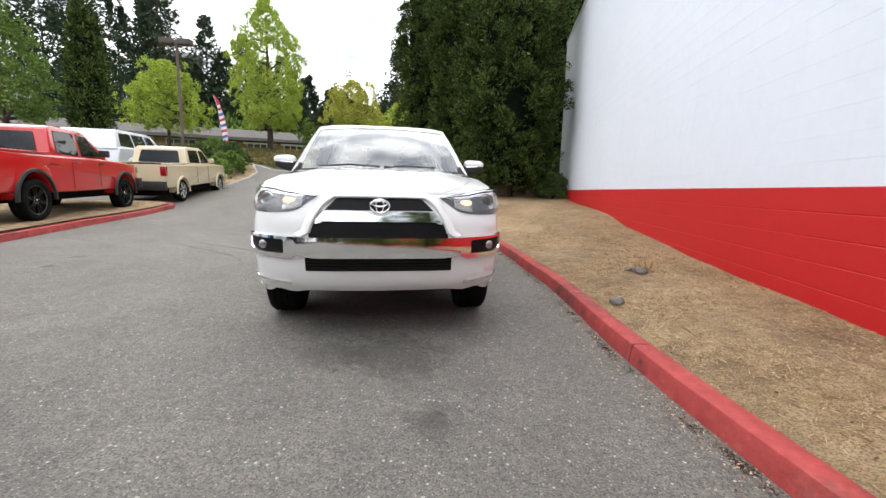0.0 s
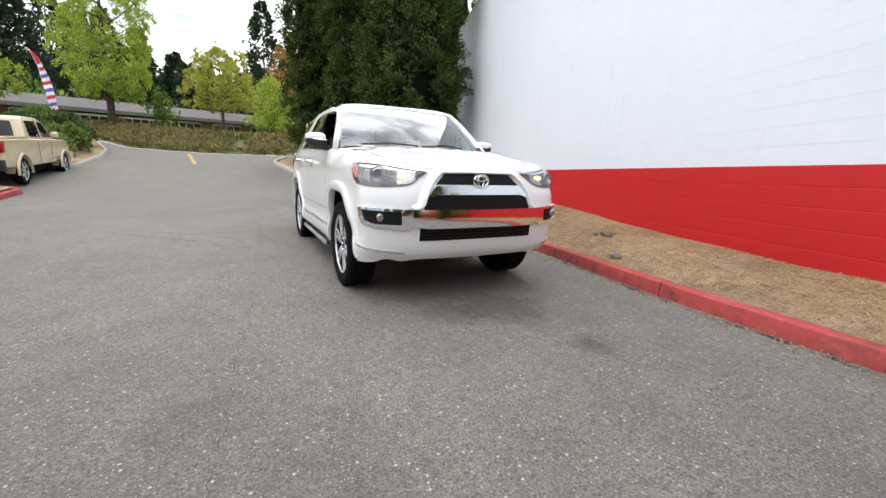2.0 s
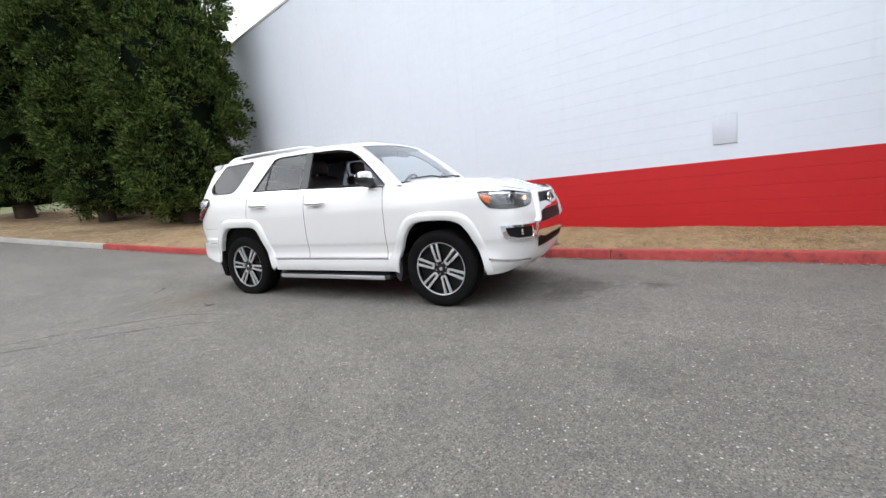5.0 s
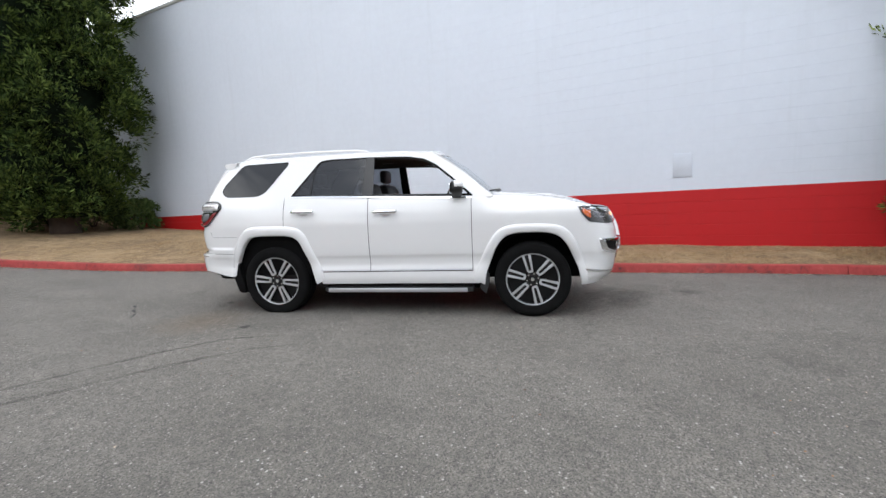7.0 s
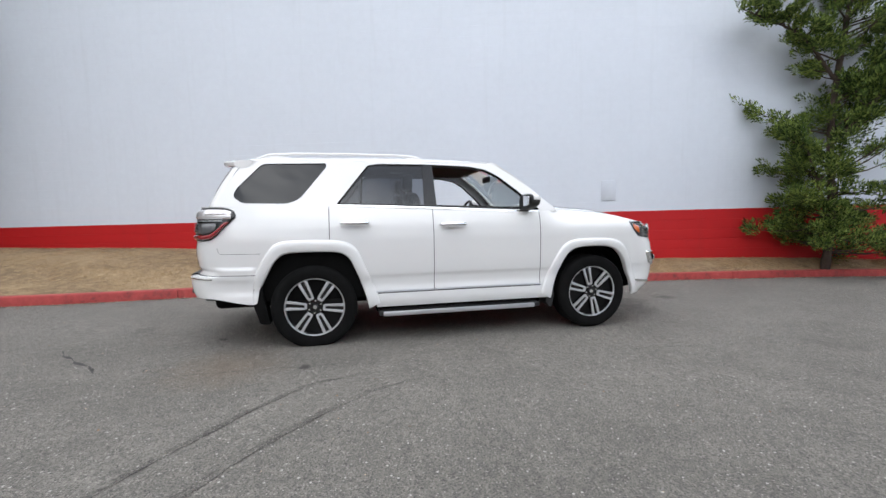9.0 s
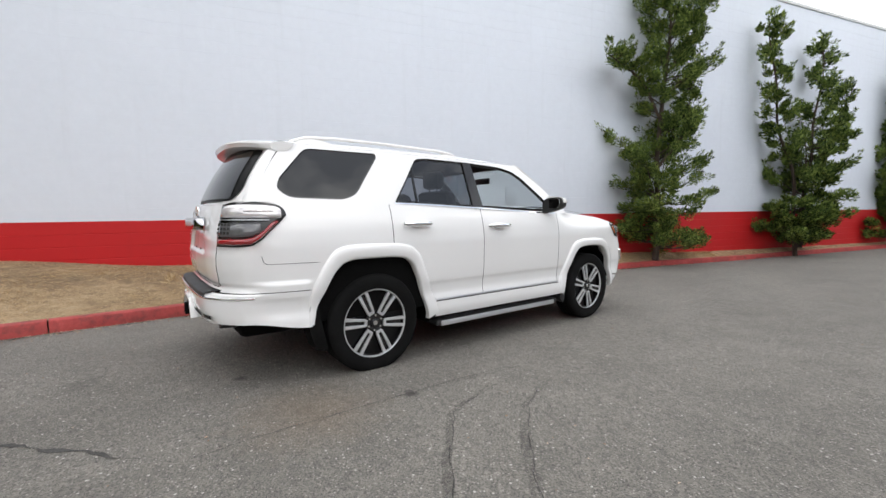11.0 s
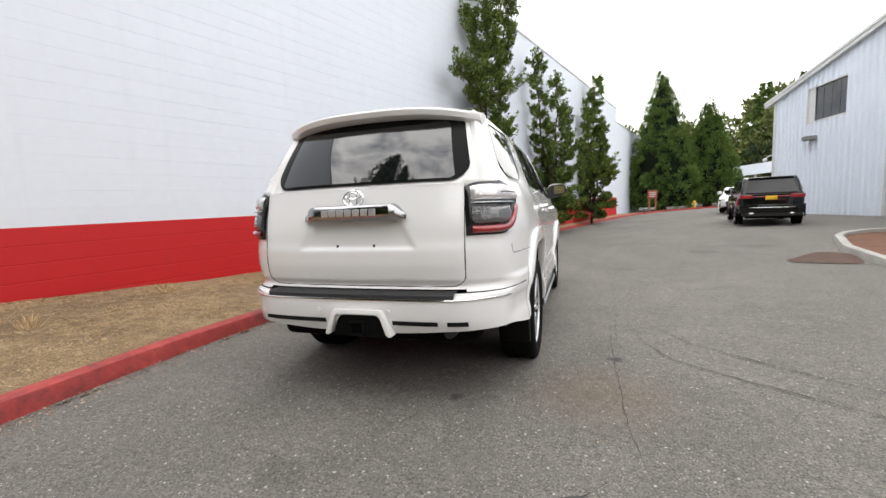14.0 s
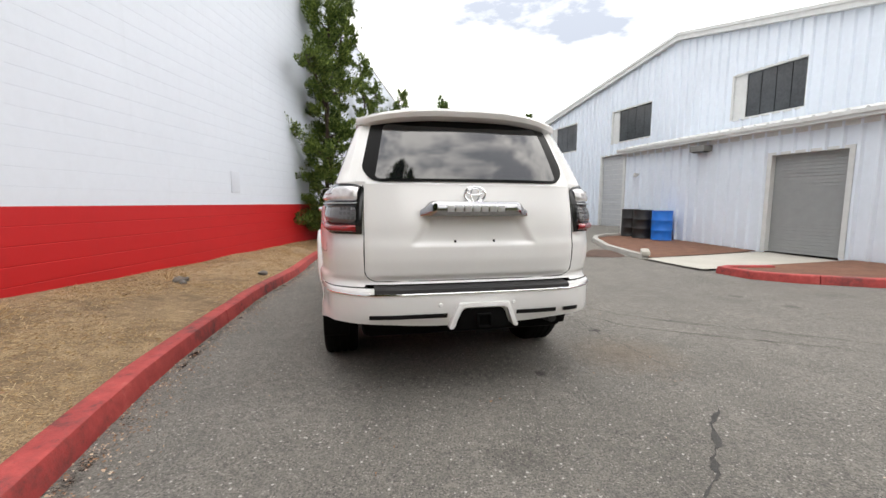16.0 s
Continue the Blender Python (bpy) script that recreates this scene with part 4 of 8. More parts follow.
    prism(bm, rounded([(1.775, 0.25), (1.86, 0.26), (1.915, 0.44), (1.90, 0.60), (1.845, 0.66), (1.83, 0.50)], 0.02), s * 0.74, s * 0.905, "x", 0.003)
    part("mud_flap", bm, RUBBER, suv, "black rubber mud flap")
    bm = bmesh.new()
    tube(bm, [surf(arc_y(y), 0.885, 0.0, s) for y in steps(1.83, 2.16, 0.04)] + [surf(arc_y(2.18), 0.90, 0.0, s), surf(arc_y(2.19), 0.94, 0.0, s)], 0.0016, 5)
    part("bumper_seam", bm, UNDER, suv)
    bm = bmesh.new()
    prism(bm, rounded([(-0.93, 0.24), (-0.96, 0.36), (-0.95, 0.52), (-0.90, 0.55), (-0.87, 0.3)], 0.02), s * 0.72, s * 0.905, "x", 0.003)
    part("mud_flap", bm, BLACK, suv, "black rubber mud flap")
    # running board: black tread with a bright outer bar
    bm = bmesh.new()
    box(bm, s * 0.74, s * 0.915, -0.80, 0.82, 0.265, 0.315, 0.012)
    for k in range(5):
        box(bm, s * (0.79 + 0.03 * k), s * (0.802 + 0.03 * k), -0.72, 0.74, 0.315, 0.319)
    board = part("running_board", bm, BLACK, suv, "black ribbed running board")
    bm = bmesh.new()
    box(bm, s * 0.905, s * 0.927, -0.74, 0.78, 0.262, 0.308, 0.009)
    part("bright_bar", bm, SATIN, board, "satin silver edge bar")
    for y in (-0.5, 0.5):
        bm = bmesh.new()
        box(bm, s * 0.55, s * 0.80, y - 0.03, y + 0.03, 0.24, 0.28, 0.006)
        part("bracket", bm, UNDER, board)

bm = bmesh.new()
panel(bm, lambda x, y: y >= 1.86, lambda x, y: max(0.44 + 0.055 * smooth(1.90, 2.28, y) - 0.025 * smooth(0.65, 0.2, x), wheel_gap(y)), lambda x, y: 0.695)
bumper_rear = part("rear_bumper", bm, PEARL, suv)
bm = bmesh.new()
rows = []
for z in steps(0.712, 1.285, 0.0095):
    row = []
    for x in steps(-0.638, 0.638, 0.0145):
        # sunken field for the plate under the garnish
        half = mix(0.345, 0.255, (z - 0.95) / 0.16)
        w = smooth(half + 0.035, half - 0.020, abs(x)) * smooth(0.930, 0.955, z) * smooth(1.14, 1.11, z)
        row.append(rear_at(x, z, -0.017 * w))
    rows.append(row)
sheet(bm, rows)
tailgate = part("tailgate", bm, PEARL, suv, angle=60)
bm = bmesh.new()
for s in (-1, 1):
    pts = [rear_at(s * 0.6395, z, 0.0005) for z in steps(0.80, 1.28, 0.03)[::-1]] + [rear_at(s * (0.6395 - 0.075 * (1 - math.cos(a))), 0.80 - 0.072 * math.sin(a), 0.0005) for a in steps(0, 1.57, 0.2)] + [rear_at(s * x, 0.727, 0.0005) for x in (0.5, 0.3, 0.0)]
    tube(bm, pts, 0.0024, 6)
pieces("tailgate_seam", bm, UNDER, tailgate, "dark gap round the tailgate")

# bonnet over the front
bm = bmesh.new()
rows = []
edge = [(i, p) for i, p in enumerate(STATIONS) if p[1] <= -0.96]
ends = []
for i, (x, y) in edge:
    ends.append(skin(i, hood_edge(x) if y < -1.93 else belt(y)))
for y in steps(-2.17, -0.965, 0.045):
    w = max([mix(a[0], b[0], (y - a[1]) / (b[1] - a[1])) for a, b in zip(ends, ends[1:]) if a[1] <= y <= b[1] and b[1] > a[1]] + [0.40])
    ze = interp([(-2.20, 1.07), (-2.1, 1.074), (-2.0, 1.095), (-1.93, 1.115), (-1.9, 1.125), (-1.6, 1.19), (-0.97, 1.238)], y)
    row = []
    for k in range(33):
        u = -1 + 2 * k / 32
        crown = 0.055 * smooth(-2.2, -1.7, y) * (1 - abs(u) ** 2.2)
        ridge = 0.014 * smooth(-2.15, -1.8, y) * (math.exp(-((abs(u) - 0.62) / 0.11) ** 2))
        row.append((u * w, y - 0.05 * (1 - u * u) * smooth(-1.9, -2.17, y), ze + crown + ridge))
    rows.append(row)
sheet(bm, rows)
hood = part("bonnet", bm, PEARL, suv)
for s in (-1, 1):
    bm = bmesh.new()
    pts = [(s * 0.70, -0.99, 1.283), (s * 0.735, -1.4, 1.243), (s * 0.72, -1.8, 1.176), (s * 0.60, -2.05, 1.117), (s * 0.46, -2.16, 1.085)]
    tube(bm, pts, 0.0013, 6)
    part("bonnet_seam", bm, UNDER, hood, "dark gap along the bonnet")

# windscreen, pillars, roof
def screen(u, v, out=0.0):
    """The windscreen: u from -1 to 1 across, v from its foot to its head."""
    w = mix(0.795, 0.645, v)
    y = mix(-1.03, -0.44, v) + 0.10 * u * u * mix(1.0, 0.6, v) - 0.05 * math.sin(math.pi * v) * 0.5
    z = mix(1.262, 1.742, v) - 0.028 * u * u + 0.02 * math.sin(math.pi * v)
    return (u * w, y - out, z + out * 0.6)


bm = bmesh.new()
sheet(bm, [[screen(-1 + 2 * i / 20, j / 12) for i in range(21)] for j in range(13)])
windscreen = part("windscreen", bm, CLEAR, suv, "clear windscreen reflecting the clouds")
windscreen.visible_shadow = False
bm = bmesh.new()
sheet(bm, [[screen(-1 + 2 * i / 20, v, 0.002) for i in range(21)] for v in (-0.02, 0.035)])
part("windscreen_border", bm, GLOSS_BLACK, suv)
bm = bmesh.new()
for x0, x1, z in ((-0.60, -0.02, 0.0), (0.02, 0.52, 0.0)):
    tube(bm, [(x0, screen(x0 / 0.73, 0.03)[1] - 0.03, 1.292), ((x0 + x1) / 2, -1.07, 1.308), (x1, screen(x1 / 0.73, 0.03)[1] - 0.025, 1.296)], 0.009, 6)
pieces("wiper", bm, BLACK, suv, "black wiper blade")
bm = bmesh.new()
sheet(bm, [[(x, -0.955 - 0.125 * (1 - (x / 0.76) ** 2), 1.262 + 0.022 * (1 - (x / 0.76) ** 2)) for x in steps(-0.76, 0.76, 0.1)], [(x, -0.90 - 0.10 * (1 - (x / 0.76) ** 2), 1.245) for x in steps(-0.76, 0.76, 0.1)]])
part("cowl", bm, BLACK, suv)


def roof_mid(y):
    return glide([(-0.46, 1.745), (-0.3, 1.762), (0, 1.783), (0.6, 1.797), (1.4, 1.79), (1.9, 1.768), (2.0, 1.755)], y)


bm = bmesh.new()
rows = []
for y in steps(-0.44, 1.96, 0.06):
    e = abs(pane_side(y, 1.722)[0])
    row = []
    for k in range(25):
        u = -1 + 2 * k / 24
        z = mix(roof_mid(y), 1.724, abs(u) ** 7 * 0.7 + 0.3 * u * u)
        row.append((u * e, y + 0.055 * u * u * smooth(0.1, -0.44, y), z + 0.006 * smooth(0.99, 0.8, abs(u)) * abs(u)))
    rows.append(row)
sheet(bm, rows)
roof = part("roof", bm, PEARL, suv)
bm = bmesh.new()
sheet(bm, [[(p[0] * 0.965, p[1], p[2] - 0.035) for p in row] for row in rows])
part("roof_lining", bm, LINER, suv)
bm = bmesh.new()
sheet(bm, [[screen(-1 + 2 * i / 24, 0.935, 0.004) for i in range(25)], [mix(Vector(screen(-1 + 2 * i / 24, 1.0, 0.010)), Vector(rows[0][i]), 0.35) for i in range(25)], rows[0]])
part("roof_header", bm, PEARL, suv)

SIDE_EDGE = [(-1.03, 1.232), (-0.78, 1.435), (-0.55, 1.61), (-0.42, 1.695), (-0.34, 1.722), (1.90, 1.724), (1.985, 1.70), (2.085, 1.56), (2.165, 1.42), (2.225, 1.297), (1.2, 1.292), (0.25, 1.262), (-0.8, 1.222)]
DOOR_GLASS = [(-0.825, 1.242), (-0.62, 1.43), (-0.43, 1.585), (-0.30, 1.655), (-0.12, 1.688), (0.3, 1.702), (0.78, 1.702), (0.885, 1.685), (1.185, 1.305), (0.25, 1.276)]
QUARTER_GLASS = [(2.065, 1.39), (2.04, 1.46), (1.83, 1.692), (1.265, 1.70), (1.262, 1.665), (1.50, 1.362), (1.60, 1.322), (1.99, 1.328)]
for s in (-1, 1):
    def place(y, z, s=s):
        return pane_side(y, z, 0.0, s)
    def back(y, z, s=s):
        return pane_side(y, z, -0.022, s)
    outer = dense(SIDE_EDGE, 0.08)
    hole_a, hole_b = rounded(DOOR_GLASS, 0.03), rounded(QUARTER_GLASS, 0.05)
    bm = bmesh.new()
    filled(bm, [outer, hole_a, hole_b], place)
    part("side_frame", bm, PEARL, suv, angle=60)
    bm = bmesh.new()
    ring(bm, hole_a, inset(hole_a, 0.024), lambda y, z, s=s: pane_side(y, z, 0.003, s), back)
    part("door_frame_trim", bm, GLOSS_BLACK, suv, "gloss black window surround")
    bm = bmesh.new()
    ring(bm, hole_b, inset(hole_b, 0.012), lambda y, z, s=s: pane_side(y, z, 0.002, s), lambda y, z, s=s: pane_side(y, z, -0.006, s))
    part("quarter_seal", bm, GLOSS_BLACK, suv)
    bm = bmesh.new()
    filled(bm, [inset(hole_b, 0.010)], lambda y, z, s=s: pane_side(y, z, -0.004, s))
    part("quarter_window", bm, REAR_GLASS, suv, "dark tinted rear quarter window")
    rear_pane = [(0.355, 1.262), (0.355, 1.698), (0.78, 1.698), (0.875, 1.682), (1.17, 1.30)]
    bm = bmesh.new()
    filled(bm, [dense(rear_pane, 0.1)], lambda y, z, s=s: pane_side(y, z, -0.014, s))
    part("rear_door_window", bm, TINT, suv, "dark tinted rear door window")
    bm = bmesh.new()
    prism(bm, [(0.245, 1.262), (0.365, 1.268), (0.352, 1.70), (0.255, 1.70)], -0.02, 0.004, "x")
    prism(bm, [(0.955, 1.28), (0.972, 1.28), (0.945, 1.66), (0.928, 1.68)], -0.02, -0.006, "x")
    for v in bm.verts:
        v.co = Vector(pane_side(v.co.y, v.co.z, v.co.x, s))
    pieces("door_pillar", bm, GLOSS_BLACK, suv, "gloss black door pillar")
    bm = bmesh.new()
    rows = [[pane_side(y, belt(y) + q, o, s) for y in steps(-0.80, 1.19, 0.1)] for q, o in ((0.001, -0.002), (0.001, 0.012), (0.013, 0.012), (0.015, -0.004))]
    sheet(bm, rows)
    part("belt_moulding", bm, CHROME, suv, "chrome belt moulding")
    # pillar beside the windscreen
    bm = bmesh.new()
    rows = []
    for k in range(13):
        v = k / 12
        a = Vector(screen(s, v))
        y = mix(-1.03, -0.42, v)
        z = interp([(-1.03, 1.232), (-0.78, 1.435), (-0.55, 1.61), (-0.42, 1.695), (-0.34, 1.722)], y)
        b = Vector(pane_side(y, z, 0.0, s))
        m = (a + b) / 2 + Vector((s * 0.012, -0.016, 0.012))
        rows.append([a, m, b])
    rows.append([Vector(screen(s, 1.0)), Vector((s * 0.645, -0.38, 1.735)), Vector(pane_side(-0.34, 1.722, 0, s))])
    sheet(bm, rows)
    part("windscreen_pillar", bm, PEARL, suv)
    bm = bmesh.new()
    sheet(bm, [[Vector(p) + Vector((-s * 0.010, 0.012, -0.010)) for p in r] for r in rows])
    part("pillar_trim", bm, LINER, suv, "dark inner pillar trim")
    # mirror
    bm = bmesh.new()
    bmesh.ops.create_uvsphere(bm, u_segments=20, v_segments=12, radius=1.0)
    for v in bm.verts:
        x, y, z = v.co
        x, y, z = (math.copysign(abs(q) ** 0.6, q) for q in (x, y, z))
        y, z = min(y, 0.08), max(z, -0.1)
        v.co = Vector((s * (0.978 + 0.106 * x), -0.645 + 0.085 * y - 0.02 * x, 1.335 + (0.066 - 0.012 * x) * z + 0.006 * x))
    mirror = part("door_mirror", bm, PEARL, suv, "white door mirror with black base")
    bm = bmesh.new()
    bmesh.ops.create_uvsphere(bm, u_segments=18, v_segments=10, radius=1.0)
    for v in bm.verts:
        x, y, z = v.co
        x, y, z = (math.copysign(abs(q) ** 0.6, q) for q in (x, y, z))
        z = min(z, 0.12)
        v.co = Vector((s * (0.970 + 0.112 * x), -0.643 + 0.086 * min(y, 0.3) - 0.02 * x, 1.330 + (0.082 - 0.026 * x) * z + 0.006 * x))
    part("mirror_base", bm, BLACK, mirror, "black lower shell")
    bm = bmesh.new()
    bmesh.ops.create_uvsphere(bm, u_segments=20, v_segments=12, radius=1.0)
    for v in bm.verts:
        x, y, z = (math.copysign(abs(q) ** 0.6, q) for q in v.co)
        v.co = Vector((s * (0.973 + 0.102 * x), -0.645 + 0.085 * min(max(y, -0.3), 0.36) - 0.02 * x, 1.327 + 0.062 * z + 0.008 * x))
    part("mirror_rim", bm, BLACK, mirror, "black rim round the glass")
    bm = bmesh.new()
    box(bm, s * 0.84, s * 0.91, -0.70, -0.61, 1.235, 1.278, 0.01)
    part("mirror_arm", bm, BLACK, mirror)
    bm = bmesh.new()
    prism(bm, rounded([(s * 0.88, 1.277), (s * 1.062, 1.285), (s * 1.066, 1.372), (s * 0.90, 1.382)], 0.025), -0.613, -0.607, "y")
    part("mirror_glass", bm, CHROME, mirror, "mirror glass")
    bm = bmesh.new()
    tube(bm, [(s * 0.89, -0.722, 1.326), (s * 0.985, -0.734, 1.330), (s * 1.05, -0.722, 1.335), (s * 1.080, -0.675, 1.338)], 0.0065, 6)
    part("mirror_strip", bm, CHROME, mirror, "chrome strip")
    # roof rail
    bm = bmesh.new()
    pts = [(s * 0.565, 0.33, 1.752), (s * 0.565, 0.40, 1.780), (s * 0.565, 0.55, 1.798), (s * 0.565, 1.2, 1.803), (s * 0.56, 1.55, 1.799), (s * 0.555, 1.78, 1.782), (s * 0.55, 1.90, 1.745)]
    tube(bm, pts, [0.012, 0.017, 0.013, 0.013, 0.014, 0.018, 0.012], 10)
    rail = part("roof_rail", bm, PEARL, suv, "white roof rail")
    for y0, y1, zz in ((0.33, 0.56, 1.783), (1.56, 1.86, 1.782)):
        bm = bmesh.new()
        rows = []
        for y in steps(y0, y1, 0.02):
            k = math.sin(math.pi * (y - y0) / (y1 - y0)) ** 0.5
            rows.append([(s * (0.56 + dx), y, mix(1.735, zz - 0.004 * abs(dx) / 0.01, k if abs(dx) < 0.025 else 0.0)) for dx in (-0.03, -0.022, -0.010, 0.0, 0.010, 0.022, 0.03)])
        sheet(bm, rows)
        part("rail_foot", bm, PEARL, rail)

# rear of the upper body
def hatch(u, v, out=0.0):
    w = mix(0.69, 0.592, v)
    y = mix(2.392, 2.165, v) + 0.02 * math.sin(math.pi * v) - 0.125 * abs(u) ** 2.6
    return (u * w, y + out, mix(1.285, 1.705, v) + out * 0.5)


bm = bmesh.new()
sheet(bm, [[hatch(-1 + 2 * i / 40, j / 10) for i in range(41)] for j in range(11)])
hatch_frame = part("tailgate_frame", bm, PEARL, suv, "white upper tailgate")


def hatch_pane(edge, lo, hi, out):
    """A pane over the hatch: its half width, and its foot and head over the way across."""
    bm = bmesh.new()
    cols = [math.sin(math.pi / 2 * (-1 + 2 * i / 44)) * edge for i in range(45)]
    sheet(bm, [[hatch(u, mix(interp(lo, abs(u)), interp(hi, abs(u)), j / 14), out) for u in cols] for j in range(15)])
    return bm


# the pane's low arched head leaves black above, painting the spoiler's dark reflection
part("window_surround", hatch_pane(0.965, [(0, 0.035), (0.78, 0.035), (0.84, 0.05), (0.90, 0.11), (0.95, 0.20), (0.965, 0.27)], [(0, 1.0), (0.90, 0.99), (0.945, 0.95), (0.965, 0.86)], 0.006), SATIN_BLACK, hatch_frame, "satin black window surround with a painted dark reflection at its head")
part("rear_window", hatch_pane(0.835, [(0, 0.07), (0.80, 0.07), (0.835, 0.11)], [(0, 0.84), (0.55, 0.86), (0.80, 0.90), (0.835, 0.86)], 0.011), HATCH_GLASS, hatch_frame, "dark tinted rear window reflecting the clouds")
for s in (-1, 1):
    bm = bmesh.new()
    rows = []
    for k in range(13):
        v = k / 12
        a = Vector(hatch(s, v))
        y, z = glide([(0, 2.225), (0.28, 2.165), (0.62, 2.085), (0.94, 1.985), (1, 1.93)], v), mix(1.297, 1.722, v)
        b = Vector(pane_side(y, z, 0.0, s))
        rows.append([a, mix(a, b, 0.33) + Vector((s * 0.014, 0.026, 0)), mix(a, b, 0.68) + Vector((s * 0.014, 0.022, 0)), b])
    sheet(bm, rows)
    part("rear_pillar", bm, PEARL, suv)
    # shoulder that closes the body under the pillar, over the lamp
    bm = bmesh.new()
    idx = [i for i, (x, y) in enumerate(STATIONS) if y >= 2.2 and x >= 0.63]
    low = [Vector(skin(i, 1.285)) for i in idx]
    low = [Vector((p.x * s, p.y, p.z)) for p in low]
    a, b = Vector(pane_side(2.225, 1.297, 0.0, s)), Vector(hatch(s, 0.0))
    top = [mix(a, b, k / (len(low) - 1)) + Vector((s * 0.012, 0.022, 0)) * math.sin(math.pi * k / (len(low) - 1)) for k in range(len(low))]
    sheet(bm, [low, [mix(p, q, 0.6) + Vector((0, 0, 0.006)) for p, q in zip(low, top)], top])
    part("rear_shoulder", bm, PEARL, suv)
bm = bmesh.new()
rows = []
for k in range(33):
    u = -1 + 2 * k / 32
    w = 0.668 * u
    tip = 2.27 - 0.20 * abs(u) ** 3.0
    zz = 1.746 - 0.040 * abs(u) ** 2.6
    rows.append([(w, 1.90, zz + 0.014), (w, mix(1.90, tip, 0.5), zz + 0.016), (w, tip - 0.03, zz + 0.008), (w, tip - 0.006, zz), (w, tip, zz - 0.012), (w, tip - 0.012, zz - 0.040), (w, tip - 0.05, zz - 0.056), (w, mix(1.94, tip, 0.3), zz - 0.052), (w, 1.94, zz - 0.04)])
vs = sheet(bm, rows)
bm.faces.new(vs[0])
bm.faces.new(vs[-1][::-1])
spoiler = part("roof_spoiler", bm, PEARL, suv)
bm = bmesh.new()
box(bm, -0.125, 0.125, 2.228, 2.2525, 1.722, 1.737, 0.003)
part("brake_light", bm, LAMP_SMOKE, spoiler, "dark high brake light")

# front: grille, bars, lamps
def trapeze(x, half_top, half_bottom, z0, z1):
    return min(z1, mix(z0, z1, (half_bottom - abs(x)) / (half_bottom - half_top))) if half_bottom > half_top else z1


bm = bmesh.new()
front_band(bm, -0.37, 0.37, lambda x: max(trapeze(x, 0.29, 0.372, 0.955, 1.036), 0.956), lambda x: 0.953, 0.003, 30)
grille = part("upper_grille", bm, GRILLE_BLACK, suv, "black upper grille opening")
bm = bmesh.new()
for z in (0.975, 0.995, 1.015):
    front_band(bm, -0.34 + (z - 0.955) * 0.6, 0.34 - (z - 0.955) * 0.6, lambda x: z + 0.004, lambda x: z - 0.004, 0.008, 24, 1)
pieces("slat", bm, GRILLE_BLACK, grille)
bm = bmesh.new()
front_band(bm, -0.425, 0.425, lambda x: max(trapeze(x, 0.37, 0.43, 0.88, 0.948) - 0.03 * math.exp(-(x / 0.09) ** 2), 0.881), lambda x: 0.880 - 0.018 * smooth(0.36, 0.42, abs(x)), 0.022, 32, 4, 0.03)
part("grille_bar", bm, CHROME, suv, "chrome grille bar")
bm = bmesh.new()
front_band(bm, -0.47, 0.47, lambda x: 0.878, lambda x: 0.768, 0.003, 28)
mid = part("middle_grille", bm, GRILLE_BLACK, suv, "black middle grille opening")
bm = bmesh.new()
for z in (0.785, 0.803, 0.821, 0.839):
    front_band(bm, -0.455, 0.455, lambda x: z + 0.0035, lambda x: z - 0.0035, 0.007, 24, 1)
pieces("slat", bm, GRILLE_BLACK, mid)
bm = bmesh.new()
front_band(bm, -0.555, 0.555, lambda x: 0.768 + 0.004 * abs(x), lambda x: mix(0.628, 0.650, smooth(0.44, 0.54, abs(x))), 0.032, 40, 6, 0.035)
part("bumper_bar", bm, CHROME, suv, "wide chrome bumper bar")
bm = bmesh.new()
front_band(bm, -0.50, 0.50, lambda x: 0.627, lambda x: 0.532, 0.004, 30, 3)
low = part("lower_grille", bm, GRILLE_BLACK, suv, "black lower grille opening")
bm = bmesh.new()
for z in (0.552, 0.575, 0.60):
    front_band(bm, -0.49, 0.49, lambda x: z + 0.005, lambda x: z - 0.005, 0.016, 30, 1, 0.012)
pieces("slat", bm, GRILLE_BLACK, low)
# raised body-coloured surround of the grille
bm = bmesh.new()
for s in (-1, 1):
    pts = [(0.0, 1.064), (0.10, 1.064), (0.20, 1.0635), (0.31, 1.062), (0.355, 1.045), (0.40, 0.985), (0.44, 0.92), (0.465, 0.86), (0.485, 0.80), (0.53, 0.776)]
    rows = []
    for i, (x, z) in enumerate(pts):
        rows.append([front_at(s * (x - 0.026 * (i > 3)), z - 0.028 * (i < 5), 0.003), front_at(s * (x - 0.022 * (i > 3)), z - 0.022 * (i < 5), 0.026), front_at(s * (x - 0.014 * (i > 3)), z - 0.014 * (i < 5), 0.034), front_at(s * (x + 0.010 * (i > 3)), z + 0.004, 0.032), front_at(s * (x + 0.022 * (i > 3)), z + 0.010, 0.024), front_at(s * (x + 0.036 * (i > 3)), z + 0.016, 0.001)])
    sheet(bm, rows)
bmesh.ops.remove_doubles(bm, verts=bm.verts, dist=1e-4)
part("grille_surround", bm, PEARL, suv, "raised white grille surround")
# badge: plain chrome rings
def badge(name, at_point, parent, scale=1.0, turn=0.0):
    bm = bmesh.new()
    for rx, rz, r in ((0.064, 0.045, 0.0065), (0.026, 0.043, 0.0045), (0.050, 0.018, 0.0045)):
        dz = 0.016 if rx == 0.050 else 0.0
        tube(bm, [(rx * math.cos(2 * math.pi * k / 28), 0, dz + rz * math.sin(2 * math.pi * k / 28)) for k in range(29)], r, 6, cap=False)
    ob = part(name, bm, CHROME, parent, "plain chrome oval badge")
    ob.matrix_basis = Matrix.Translation(at_point) @ Matrix.Scale(scale, 4)
    return ob


